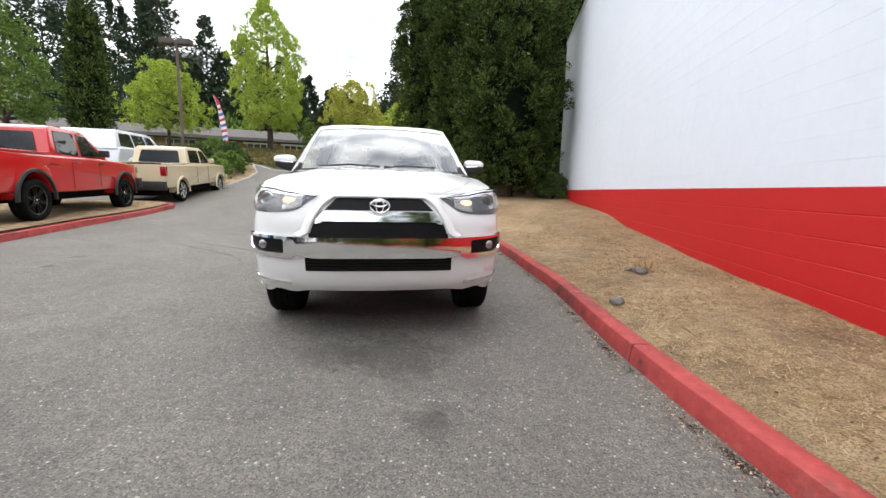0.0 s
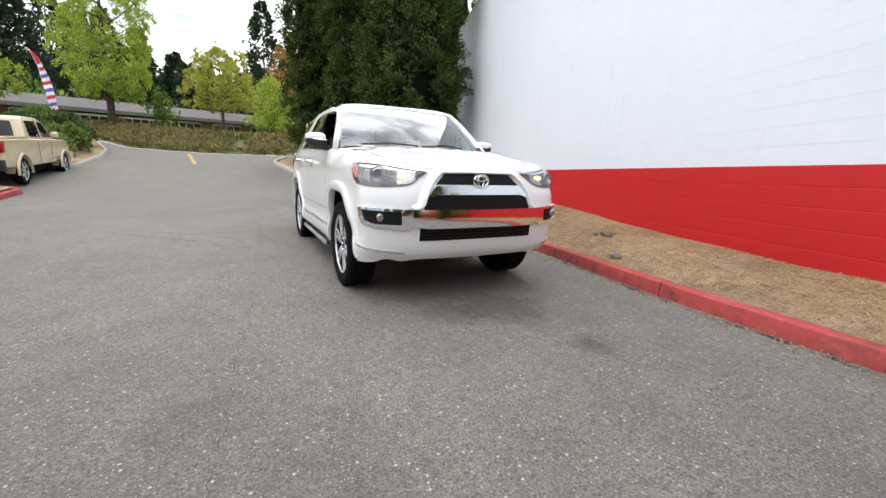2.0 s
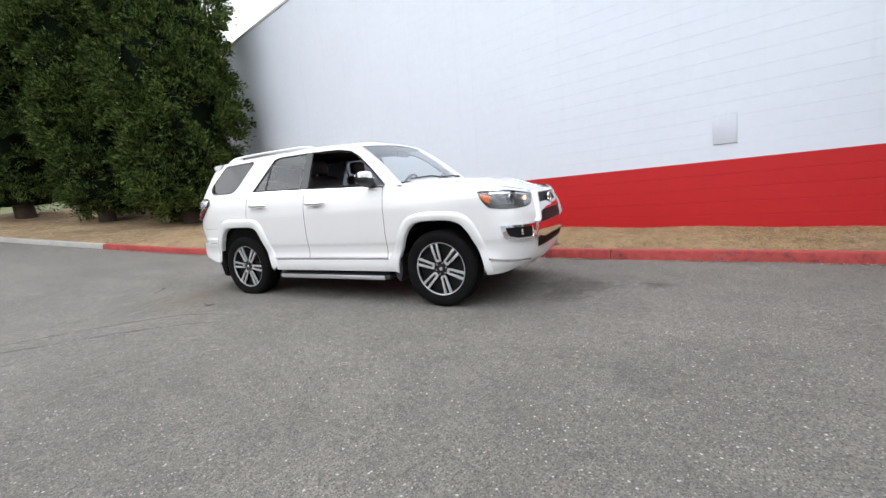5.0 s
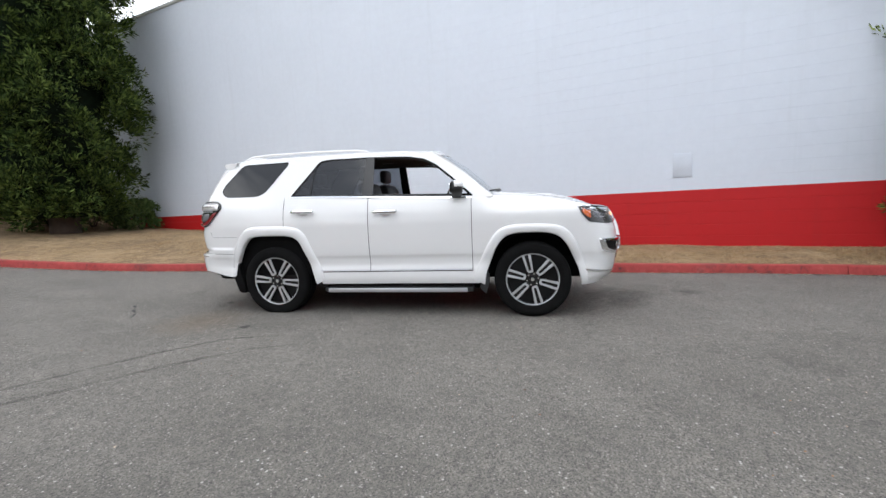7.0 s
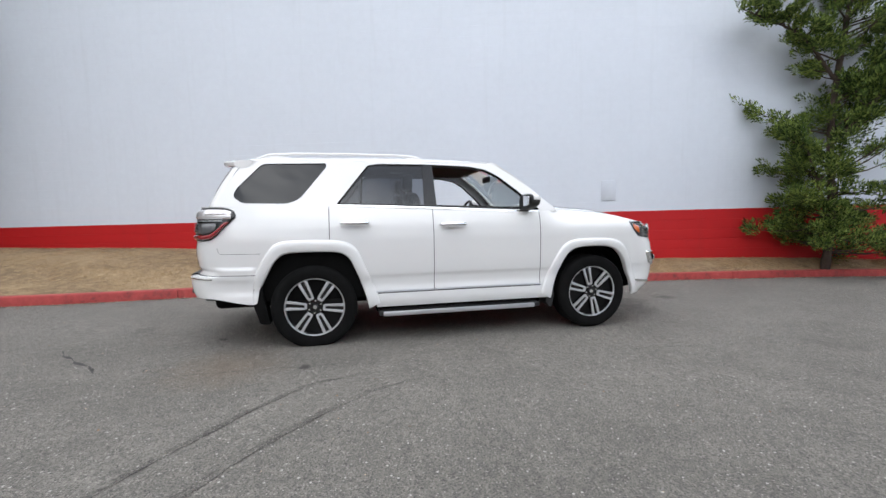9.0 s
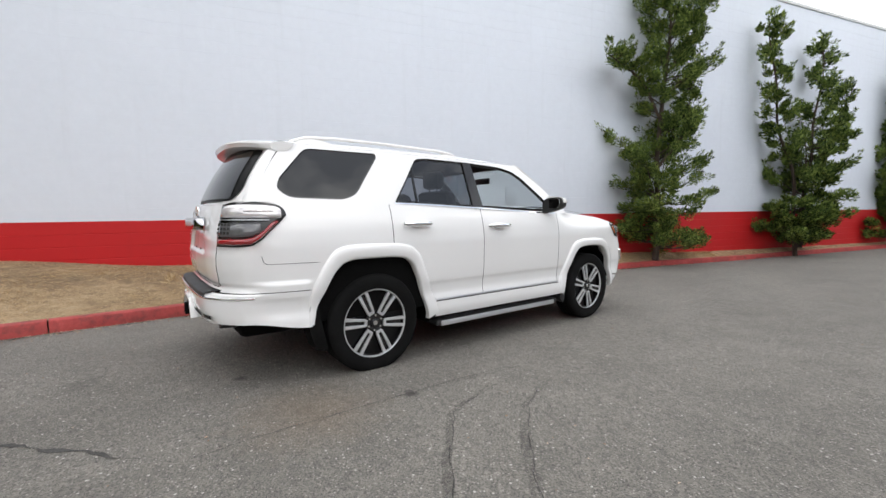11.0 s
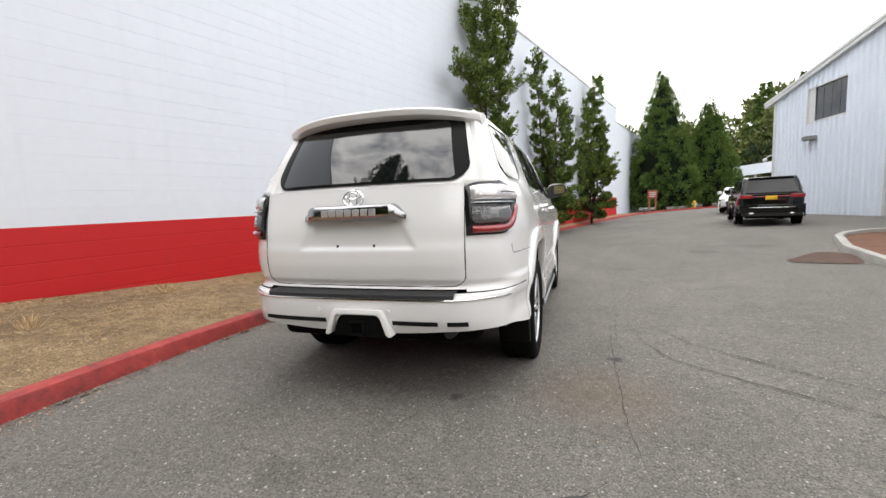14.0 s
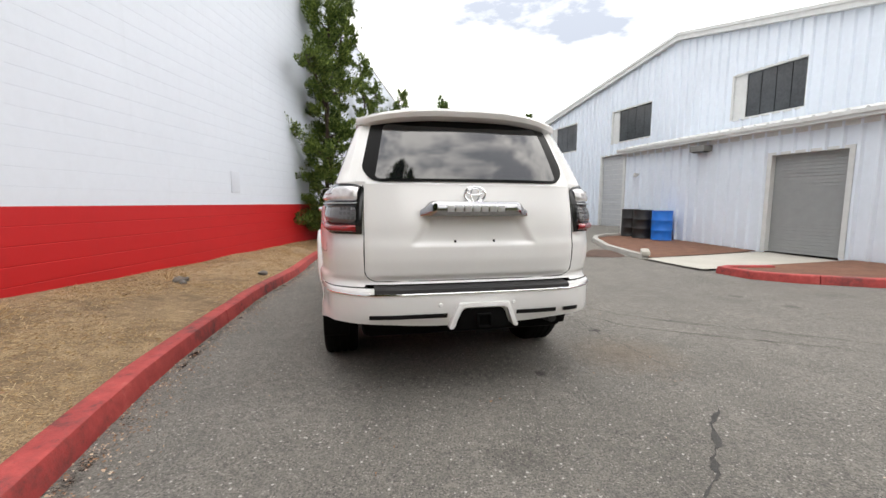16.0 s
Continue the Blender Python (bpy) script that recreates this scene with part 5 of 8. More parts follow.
badge("badge", Vector(front_at(0, 0.985, 0.038)), suv, 1.02)
bm = bmesh.new()
bmesh.ops.create_uvsphere(bm, u_segments=16, v_segments=8, radius=1.0)
for v in bm.verts:
    v.co = Vector(front_at(0, 0.985, 0.02)) + Vector((0.064 * v.co.x, 0.012 * v.co.y, 0.046 * v.co.z))
part("badge_plate", bm, GLOSS_BLACK, suv)
for s in (-1, 1):
    # headlamp wrapping round the corner
    a0, a1 = arc_x(0.43), arc_y(-1.835)
    LAMP_LO = [(0.43, 1.040), (0.49, 1.002), (0.55, 0.956), (0.60, 0.940), (0.70, 0.930), (0.79, 0.928)]
    n = 36
    idx = list(range(n + 1))
    side0 = arc_y(-1.945)
    lo_at = [(arc_x(x), z) for x, z in LAMP_LO] + [(side0, 0.948), (arc_y(-1.90), 0.985), (arc_y(-1.86), 1.04), (a1, 1.092)]
    hi_at = [(arc_x(x), z) for x, z in ((0.43, 1.052), (0.50, 1.060), (0.62, 1.074), (0.78, 1.098))] + [(side0, 1.108), (arc_y(-1.87), 1.112), (a1, 1.106)]
    def lamp_row(i, j, out, a=0.0, b=1.0):
        w = mix(a0, a1, j / n)
        lo, hi = glide(lo_at, w), glide(hi_at, w)
        rows = []
        for k in range(9):
            e = 1 - abs(k / 4 - 1) ** 4 if out > 0.012 else 1
            rows.append(surf(w, mix(mix(lo, hi, a), mix(lo, hi, b), k / 8), mix(0.004, out, e), s))
        return rows
    bm = bmesh.new()
    sheet(bm, [lamp_row(i, j, 0.004) for j, i in enumerate(idx)])
    lamp = part("headlamp", bm, LAMP_DARK, suv, "clear headlamp with dark housing and a warm glow")
    bm = bmesh.new()
    sheet(bm, [lamp_row(i, j, 0.006, 0.12, 0.85) for j, i in enumerate(idx) if n * 0.12 < j < n * 0.34])
    part("reflector", bm, LAMP_SILVER, lamp)
    bm = bmesh.new()
    sheet(bm, [lamp_row(i, j, 0.008, 0.25, 0.70) for j, i in enumerate(idx) if n * 0.82 < j < n * 0.97])
    part("side_reflector", bm, LAMP_AMBER, lamp, "amber side reflector")
    c = surf(mix(a0, a1, 0.54), 1.018, 0.0)
    bm = bmesh.new()
    bmesh.ops.create_uvsphere(bm, u_segments=20, v_segments=12, radius=0.040)
    for v in bm.verts:
        v.co = v.co + Vector((c[0] * s, c[1] + 0.018, c[2]))
    part("projector_lens", bm, GLOSS_BLACK, lamp)
    bm = bmesh.new()
    d = (Vector((c[0] * s, c[1], c[2])) - Vector((c[0] * s * 0.9, c[1] + 0.2, c[2]))).normalized()
    q = d.to_track_quat("Z", "Y")
    tube(bm, [Vector((c[0] * s, c[1] - 0.012, c[2])) + q @ Vector((0.047 * math.cos(t), 0.047 * math.sin(t), 0)) for t in (2 * math.pi * k / 24 for k in range(25))], 0.0055, 6, cap=False)
    part("projector_ring", bm, CHROME, lamp)
    w = surf(mix(a0, a1, 0.27), 1.012, 0.010)
    bm = bmesh.new()
    bmesh.ops.create_uvsphere(bm, u_segments=12, v_segments=8, radius=0.020)
    for v in bm.verts:
        v.co = Vector((v.co.x * 2.2 + w[0] * s, v.co.y * 0.5 + w[1], v.co.z + w[2]))
    part("bulb", bm, BULB, lamp, "small lit warm bulb")
    bm = bmesh.new()
    sheet(bm, [lamp_row(i, j, 0.009, 0.80, 0.90) for j, i in enumerate(idx) if n * 0.10 < j < n * 0.85])
    part("chrome_blade", bm, CHROME, lamp, "thin chrome blade")
    bm = bmesh.new()
    lathe(bm, [(0.058, 0.0), (0.066, 0.004), (0.066, 0.010), (0.052, -0.004)], 28, "z", cap=False)
    for v in bm.verts:
        v.co = q @ v.co + Vector((c[0] * s, c[1] - 0.012, c[2] - 0.004))
    part("projector_bowl", bm, LAMP_SILVER, lamp, "silver bowl round the projector")
    bm = bmesh.new()
    sheet(bm, [lamp_row(i, j, 0.028 if 0 < j < n else 0.006) for j, i in enumerate(idx)])
    cover = part("cover", bm, LAMP_CLEAR, lamp, "clear cover")
    cover.visible_shadow = False
    bm = bmesh.new()
    sheet(bm, [[surf(mix(a0, a1, j / n), glide(hi_at, mix(a0, a1, j / n)) + q, o, s) for q, o in ((-0.006, 0.012), (-0.004, 0.022), (0.002, 0.022), (0.006, 0.0))] for j in idx])
    part("lamp_brow", bm, CHROME, lamp, "chrome brow")
    # fog lamp
    frame_out = dense(rounded([(arc_x(0.545), 0.650), (arc_x(0.59), 0.620), (arc_x(0.79), 0.638), (arc_y(-2.045), 0.668), (arc_y(-2.02), 0.785), (arc_x(0.545), 0.770)], 0.018), 0.03)
    inner = dense(rounded([(arc_x(0.628), 0.656), (arc_x(0.79), 0.664), (arc_y(-2.07), 0.688), (arc_y(-2.05), 0.766), (arc_x(0.628), 0.752)], 0.014), 0.03)
    bm = bmesh.new()
    filled(bm, [frame_out, inner], lambda a, z: surf(a, z, 0.020, s))
    ring(bm, frame_out, inset(frame_out, -0.007), lambda a, z: surf(a, z, 0.020, s), lambda a, z: surf(a, z, 0.001, s))
    ring(bm, inner, inset(inner, 0.004), lambda a, z: surf(a, z, 0.020, s), lambda a, z: surf(a, z, 0.008, s))
    fog = part("fog_lamp_bezel", bm, CHROME, suv, "chrome fog lamp surround")
    bm = bmesh.new()
    filled(bm, [inset(inner, -0.004)], lambda a, z: surf(a, z, 0.010, s))
    part("fog_lamp_recess", bm, GRILLE_BLACK, fog)
    c = Vector(surf(arc_x(0.755), 0.712, 0.014))
    bm = bmesh.new()
    bmesh.ops.create_uvsphere(bm, u_segments=18, v_segments=10, radius=0.031)
    for v in bm.verts:
        v.co = Vector((s * (c.x + v.co.x * 0.9), c.y + v.co.y * 0.4, c.z + v.co.z))
    part("fog_lamp", bm, LAMP_SILVER, fog, "round fog lamp")
    # marker strip on the lower corner
    bm = bmesh.new()
    way = steps(arc_x(0.60), arc_y(-1.885), 0.03)
    sheet(bm, [[surf(a, mix(0.432, 0.482, k / (len(way) - 1)) + q, o, s) for q, o in ((-0.009, 0.001), (-0.007, 0.009), (0.012, 0.009), (0.014, 0.001))] for k, a in enumerate(way)])
    part("lower_chrome_strip", bm, CHROME, suv, "thin chrome strip")

# rear: lamps, garnish, bumper parts
arc_end = ARCS[-1]
for s in (-1, 1):
    idx = [i for i, (x, y) in enumerate(STATIONS) if y >= 2.045 and x >= 0.645]
    n = len(idx) - 1
    a0, a1 = ARCS[idx[0]], arc_end - arc_x(0.645)
    way = steps(a0 - 0.02, a1, 0.016)
    n = len(way) - 1
    LO = [(0, 1.205), (0.08, 1.165), (0.22, 1.10), (0.36, 1.035), (0.46, 1.010), (0.60, 1.003), (1, 1.003)]
    HI = [(0, 1.225), (0.05, 1.262), (0.16, 1.284), (0.4, 1.292), (0.75, 1.290), (0.92, 1.280), (1, 1.262)]
    def tail_band(a, b, out, f0=0.0, f1=1.0, rows_n=8):
        """A lens between the heights a and b (given over the way and the lamp's own foot and head), swelling out in its middle."""
        grid = []
        for j, w in enumerate(way):
            f = j / n
            if f0 <= f <= f1:
                lo, hi = glide(LO, f), glide(HI, f)
                za, zb = a(f, lo, hi), b(f, lo, hi)
                ends = min(f - f0, f1 - f) / 0.08
                swell = min(1.0, max(ends, 0.0)) ** 0.5
                grid.append([surf(w, mix(za, zb, k / rows_n), 0.007 + out * swell * (1 - abs(2 * k / rows_n - 1) ** 4), s) for k in range(rows_n + 1)])
        bm = bmesh.new()
        sheet(bm, grid)
        return bm
    lamp = part("tail_lamp", tail_band(lambda f, lo, hi: lo, lambda f, lo, hi: hi, 0.016), GLOSS_BLACK, suv, "clear, smoked and red tail lamp in a black rim")
    split = 1.172
    part("clear_lens", tail_band(lambda f, lo, hi: max(lo + 0.012, split + 0.012), lambda f, lo, hi: max(hi - 0.012, lo + 0.02), 0.034, 0.04, 0.95), LAMP_FROST, lamp, "clear upper lens")
    part("reflector_strip", tail_band(lambda f, lo, hi: 1.222, lambda f, lo, hi: 1.248, 0.037, 0.10, 0.62), LAMP_SILVER, lamp, "silver reflector strip")
    part("smoked_lens", tail_band(lambda f, lo, hi: min(lo + 0.052, split - 0.01), lambda f, lo, hi: split, 0.024, 0.30, 0.96), LAMP_SMOKE, lamp, "smoked middle lens")
    part("red_lens", tail_band(lambda f, lo, hi: lo + 0.010, lambda f, lo, hi: min(lo + 0.055, split), 0.030, 0.10, 0.96), LAMP_RED, lamp, "red lower lens")
    part("lens_divider", tail_band(lambda f, lo, hi: split, lambda f, lo, hi: split + 0.011, 0.036, 0.20, 0.96, 3), SATIN, lamp)
    for k in range(4):
        for r in range(3):
            bm = bmesh.new()
            a, z = a1 - 0.035 - 0.026 * k, 1.085 + 0.027 * r
            sheet(bm, [[surf(a - da, z + dz, 0.035, s) for da in (0, 0.017)] for dz in (0, 0.016)])
            part("led_cell", bm, LAMP_DARK, lamp)

bm = bmesh.new()
rows = []
for x in steps(-0.325, 0.325, 0.025):
    e = smooth(0.325, 0.25, abs(x))
    rows.append([rear_at(x, 1.108, 0.012), rear_at(x, 1.104, 0.045 * e + 0.012), rear_at(x, 1.114, 0.050 * e + 0.014), rear_at(x, 1.126 + 0.048 * e, 0.058 * e + 0.014), rear_at(x, 1.134 + 0.052 * e, 0.052 * e + 0.013), rear_at(x, 1.136 + 0.056 * e, 0.008)])
sheet(bm, rows)
garnish = part("tailgate_garnish", bm, plain("dark_chrome", (0.38, 0.38, 0.39), 0.12, metal=1.0, vary=0.05), tailgate, "dark chrome tailgate garnish")
bm = bmesh.new()
for k in range(7):
    x = -0.165 + 0.05 * k
    a, b = Vector(rear_at(x, 1.128, 0.066)), Vector(rear_at(x, 1.166, 0.072))
    box(bm, x, x + 0.042, min(a.y, b.y) - 0.004, max(a.y, b.y) + 0.002, 1.128, 1.166, 0.003)
pieces("name_bar", bm, SATIN, garnish, "plain silver bar")
bm = bmesh.new()
for s in (-1, 1):
    box(bm, s * 0.112, s * 0.124, rear_at(0, 0.945)[1] - 0.032, rear_at(0, 0.945)[1] - 0.017, 0.93, 0.965)
pieces("plate_hole", bm, UNDER, tailgate, "small dark plate fixing slot")
badge("badge", Vector(rear_at(0, 1.228, 0.022)), tailgate, 0.98)
bm = bmesh.new()
rows = []
for x in steps(-0.59, 0.59, 0.05):
    y = glide(REAR_PLAN, abs(x))
    rows.append([(x, y - 0.02, 0.704), (x, y + 0.055, 0.701), (x, y + 0.069, 0.692), (x, y + 0.072, 0.672)])
sheet(bm, rows)
part("bumper_step_pad", bm, BLACK, bumper_rear, "black step pad")
bm = bmesh.new()
rows = []
for i, (x, y) in enumerate(STATIONS):
    if y > 2.2:
        rows.append([skin(i, z, o) for z, o in ((0.661, 0.001), (0.662, 0.006), (0.667, 0.007), (0.671, 0.006), (0.672, 0.001))])
rows = [[(-p[0], p[1], p[2]) for p in r] for r in rows] + [r for r in rows[::-1]]
sheet(bm, rows)
bmesh.ops.remove_doubles(bm, verts=bm.verts, dist=1e-4)
part("bumper_chrome_strip", bm, CHROME, bumper_rear, "chrome strip along the bumper")
for x in (-0.62, -0.22, 0.22, 0.62):
    bm = bmesh.new()
    lathe(bm, [(0.0, 0.006), (0.010, 0.006), (0.0125, 0.003), (0.0125, -0.01)], 14, "y", (x, rear_at(x, 0.60)[1] - (0.02 if abs(x) > 0.5 else 0.0), 0.60))
    part("parking_sensor", bm, PEARL, bumper_rear, "small round sensor")
bm = bmesh.new()
for x0, x1 in ((-0.66, -0.55), (-0.50, -0.24), (0.18, 0.62)):
    rows = []
    for x in steps(x0, x1, 0.06):
        rows.append([rear_at(x, z, o) for z, o in ((0.524, 0.004), (0.526, 0.007), (0.548, 0.007), (0.550, 0.004))])
    sheet(bm, rows)
pieces("bumper_slot", bm, GRILLE_BLACK, bumper_rear, "narrow dark slot")
bm = bmesh.new()
prism(bm, rounded([(-0.20, 0.46), (-0.155, 0.575), (0.085, 0.575), (0.13, 0.46)], 0.03), 2.40, 2.525, "y", 0.004)
part("hitch_recess", bm, UNDER, bumper_rear, "dark hitch recess")
bm = bmesh.new()
prism(bm, rounded([(-0.245, 0.462), (-0.185, 0.61), (0.115, 0.61), (0.175, 0.462), (0.145, 0.462), (0.10, 0.585), (-0.17, 0.585), (-0.215, 0.462)], 0.012), 2.47, 2.542, "y", 0.004)
part("hitch_surround", bm, PEARL, bumper_rear, "raised white hitch surround")
bm = bmesh.new()
for a, b in (((-0.075, -0.067), (0.465, 0.545)), ((0.0, 0.008), (0.465, 0.545))):
    box(bm, a[0], a[1], 2.40, 2.555, b[0], b[1], 0.003)
for b in ((0.465, 0.473), (0.537, 0.545)):
    box(bm, -0.0745, 0.0075, 2.40, 2.556, b[0], b[1], 0.003)
part("hitch_receiver", bm, UNDER, bumper_rear, "square black hitch receiver")
bm = bmesh.new()
tube(bm, [(-0.52, 1.9, 0.42), (-0.52, 2.2, 0.44), (-0.53, 2.40, 0.46)], 0.03, 14)
part("exhaust_pipe", bm, BLACK, suv, "dark exhaust tip")

# underbody and cabin
bm = bmesh.new()
box(bm, -0.66, 0.66, -2.05, 2.30, 0.36, 0.62, 0.05)
box(bm, -0.80, 0.80, -0.86, 0.84, 0.27, 0.60, 0.03)
box(bm, -0.62, 0.62, -2.08, -1.0, 0.55, 1.05, 0.03)
box(bm, -0.30, 0.30, -0.9, 1.6, 0.30, 0.43, 0.03)
part("chassis", bm, UNDER, suv, "black underbody")
# added near-black sheets behind the panels paint the shade in their gaps
bm = bmesh.new()
for s in (-1, 1):
    rows = []
    for y in (-0.98, 0.29, 1.24, 1.6, 2.2):
        w = 0.07 if y > 2 else 0.0
        rows.append([(s * (0.875 - w), y, 0.45), (s * (0.885 - w), y, 0.95), (s * (0.835 - w), y, belt(y) - 0.02)])
    sheet(bm, rows)
sheet(bm, [[(x, 2.34, z) for x in (-0.62, 0.62)] for z in (0.6, 1.28)])
part("inner_shell", bm, UNDER, suv)
for y in (-1.395, 1.395):
    for s in (-1, 1):
        add_wheel(suv, s * 0.80, y, s, turn=0.1 if y > 0 else 0.28)
    bm = bmesh.new()
    tube(bm, [(-0.7, y, 0.385), (0.7, y, 0.385)], 0.05, 10)
    part("axle", bm, UNDER, suv)


def seat(parent, x, y):
    bm = bmesh.new()
    box(bm, x - 0.26, x + 0.26, y - 0.28, y + 0.26, 0.66, 0.86, 0.06)
    cushion = part("seat", bm, LEATHER, parent, "dark leather seat")
    bm = bmesh.new()
    box(bm, x - 0.25, x + 0.25, -0.07, 0.07, 0, 0.62, 0.06)
    for v in bm.verts:
        v.co = Vector((v.co.x, y + 0.26 + v.co.y + v.co.z * 0.28, 0.82 + v.co.z))
    part("backrest", bm, LEATHER, cushion)
    bm = bmesh.new()
    box(bm, x - 0.13, x + 0.13, y + 0.40, y + 0.50, 1.46, 1.63, 0.04)
    rest = part("headrest", bm, LEATHER, cushion)
    bm = bmesh.new()
    for d in (-0.06, 0.06):
        tube(bm, [(x + d, y + 0.445, 1.38), (x + d, y + 0.455, 1.50)], 0.007, 6)
    pieces("headrest_post", bm, CHROME, cushion)


for x in (-0.38, 0.38):
    seat(suv, x, 0.02)
    seat(suv, x, 0.95)
bm = bmesh.new()
prism(bm, rounded([(-0.98, 0.75), (-1.0, 1.235), (-0.80, 1.275), (-0.62, 1.265), (-0.50, 1.15), (-0.52, 0.80)], 0.05), -0.80, 0.80, "x")
part("dashboard", bm, BLACK, suv, "black dashboard")
bm = bmesh.new()
tube(bm, [(0.38 + 0.185 * math.cos(a), -0.36 - 0.075 * math.sin(a), 1.205 + 0.165 * math.sin(a)) for a in (2 * math.pi * k / 28 for k in range(29))], 0.016, 8, cap=False)
for a in (0.2, math.pi - 0.2, -math.pi / 2):
    tube(bm, [(0.38, -0.385, 1.205), (0.38 + 0.18 * math.cos(a), -0.36 - 0.075 * math.sin(a), 1.205 + 0.16 * math.sin(a))], 0.014, 6)
tube(bm, [(0.38, -0.37, 1.205), (0.38, -0.62, 1.12)], 0.035, 10)
part("steering_wheel", bm, LEATHER, suv, "dark steering wheel")
bm = bmesh.new()
box(bm, -0.12, 0.12, -0.55, -0.525, 1.575, 1.645, 0.012)
part("interior_mirror", bm, BLACK, suv)
bm = bmesh.new()
box(bm, -0.84, 0.84, -0.85, 2.25, 0.58, 0.66, 0.02)
part("cabin_floor", bm, UNDER, suv)

# ---- the painted blocks of the wall: nearest ones single, the rest joined ----
def wall_blocks():
    first = RED_TOP - 8 * COURSE
    kinds = {c: block_mesh("block", 0.4064, COURSE, m, j, d) for c, m, j, d in (("red", RED_WALL, 0.007, 0.006), ("white", WHITE_WALL, 0.0015, 0.002))}
    single, joined = 0, {"red": ([], []), "white": ([], [])}
    v0 = {c: [Vector(v.co) for v in kinds[c].vertices] for c in kinds}
    faces = [tuple(p.vertices) for p in kinds["red"].polygons]
    rows = int((WALL_TOP - first) / COURSE)
    for r in range(rows):
        z = first + r * COURSE
        c = "red" if r < 8 else "white"
        y = WALL_S + (0.2032 if r % 2 else 0.0)
        while y < WALL_N - 0.41:
            if z + COURSE > glide(WALL_FOOT, y + 0.2):
                if -5.5 < y < 1.2 and 3 <= r < 22 and single < 300:
                    ob = new("block", kinds[c])
                    ob.parent = wall_east
                    ob.location = (WALL_X, y, z)
                    single += 1
                else:
                    vs, fs = joined[c]
                    n = len(vs)
                    vs += [(p.x + WALL_X, p.y + y, p.z + z) for p in v0[c]]
                    fs += [tuple(i + n for i in f) for f in faces]
            y += 0.4064
    for c, m in (("red", RED_WALL), ("white", WHITE_WALL)):
        ob = new("block_courses", quiet("block_courses", *joined[c], m))
        ob.parent = wall_east
        tagged(ob, f"{c}-painted courses of blocks", kind="stuff")


bm = bmesh.new()
box(bm, WALL_X - 0.016, WALL_X - 0.002, -3.155, -2.86, 1.385, 1.80, 0.008)
solid("wall_hatch", bm, plain("grey_painted_plate", (0.60, 0.635, 0.695), 0.55, vary=0.05), "small grey metal plate fixed to the white wall", "wall plate")


# ---- plants ----
def leaf_material(name, dark, mid, light, rough=0.6):
    n = Nodes(name)
    isl = n.t.nodes.new("ShaderNodeNewGeometry").outputs["Random Per Island"]
    f = n.math("ADD", n.math("MULTIPLY", isl, 0.6), n.math("MULTIPLY", n.noise(1.3, 3), 0.4))
    base = n.ramp(f, [(0.2, dark), (0.5, mid), (0.85, light)])
    return n.set(Base_Color=base, Roughness=rough, Specular_IOR_Level=0.06)


SEQUOIA = leaf_material("conifer_needles", (0.010, 0.018, 0.006), (0.036, 0.060, 0.016), (0.17, 0.225, 0.055))
JUNIPER = leaf_material("juniper_needles", (0.018, 0.031, 0.012), (0.088, 0.138, 0.036), (0.34, 0.42, 0.10))
DARKFIR = leaf_material("dark_fir_needles", (0.022, 0.036, 0.022), (0.038, 0.058, 0.034), (0.065, 0.09, 0.048))
CEDAR = leaf_material("cedar_hedge_leaves", (0.036, 0.066, 0.017), (0.088, 0.145, 0.035), (0.20, 0.27, 0.07))
LIME_LEAF = leaf_material("yellow_green_leaves", (0.19, 0.27, 0.045), (0.34, 0.45, 0.075), (0.56, 0.60, 0.12))
GREEN_LEAF = leaf_material("green_leaves", (0.075, 0.125, 0.03), (0.14, 0.215, 0.05), (0.24, 0.33, 0.08))
GOLD_LEAF = leaf_material("golden_leaves", (0.24, 0.27, 0.05), (0.40, 0.42, 0.08), (0.58, 0.52, 0.13))
ORANGE_LEAF = leaf_material("orange_leaves", (0.22, 0.12, 0.045), (0.36, 0.19, 0.07), (0.38, 0.32, 0.09))
SHRUB_LEAF = leaf_material("shrub_leaves", (0.045, 0.075, 0.025), (0.085, 0.13, 0.04), (0.14, 0.18, 0.07))
COVER_LEAF = leaf_material("reddish_ground_cover", (0.12, 0.13, 0.045), (0.22, 0.19, 0.075), (0.32, 0.24, 0.11))
BARK = plain("rough_bark", (0.06, 0.042, 0.031), 0.95, vary=0.4, scale=6, bump=1.0, bump_scale=30)
# near-black colour standing in for the shade deep inside the crowns
CORE = plain("painted_inner_shade", (0.008, 0.012, 0.007), 1.0, vary=0.5, bump=1.0, bump_scale=12, Specular_IOR_Level=0.0)


def tufts(rand, centres, size, count, blade, width, up=0.5):
    """Vertices and faces of leaf blades in loose tufts round centres (point, outward way, scale)."""
    vs, fs = [], []
    for c, way, k in centres:
        for _ in range(count):
            d = Vector((rand.gauss(0, 1), rand.gauss(0, 1), rand.gauss(0, 1))).normalized()
            d = (d + way * 0.9).normalized()
            p = c + d * size * k * rand.uniform(0.25, 1.0)
            g = (d + Vector((0, 0, up)) + Vector((rand.uniform(-0.4, 0.4), rand.uniform(-0.4, 0.4), rand.uniform(-0.4, 0.4)))).normalized()
            side = g.cross(Vector((rand.gauss(0, 1), rand.gauss(0, 1), rand.gauss(0, 1)))).normalized() * width * rand.uniform(0.6, 1.2)
            tip = p + g * blade * rand.uniform(0.6, 1.3)
            n = len(vs)
            vs += [p, mix(p, tip, 0.5) + side * 0.62, tip, mix(p, tip, 0.5) - side * 0.62]
            fs.append((n, n + 1, n + 2, n + 3))
    return vs, fs


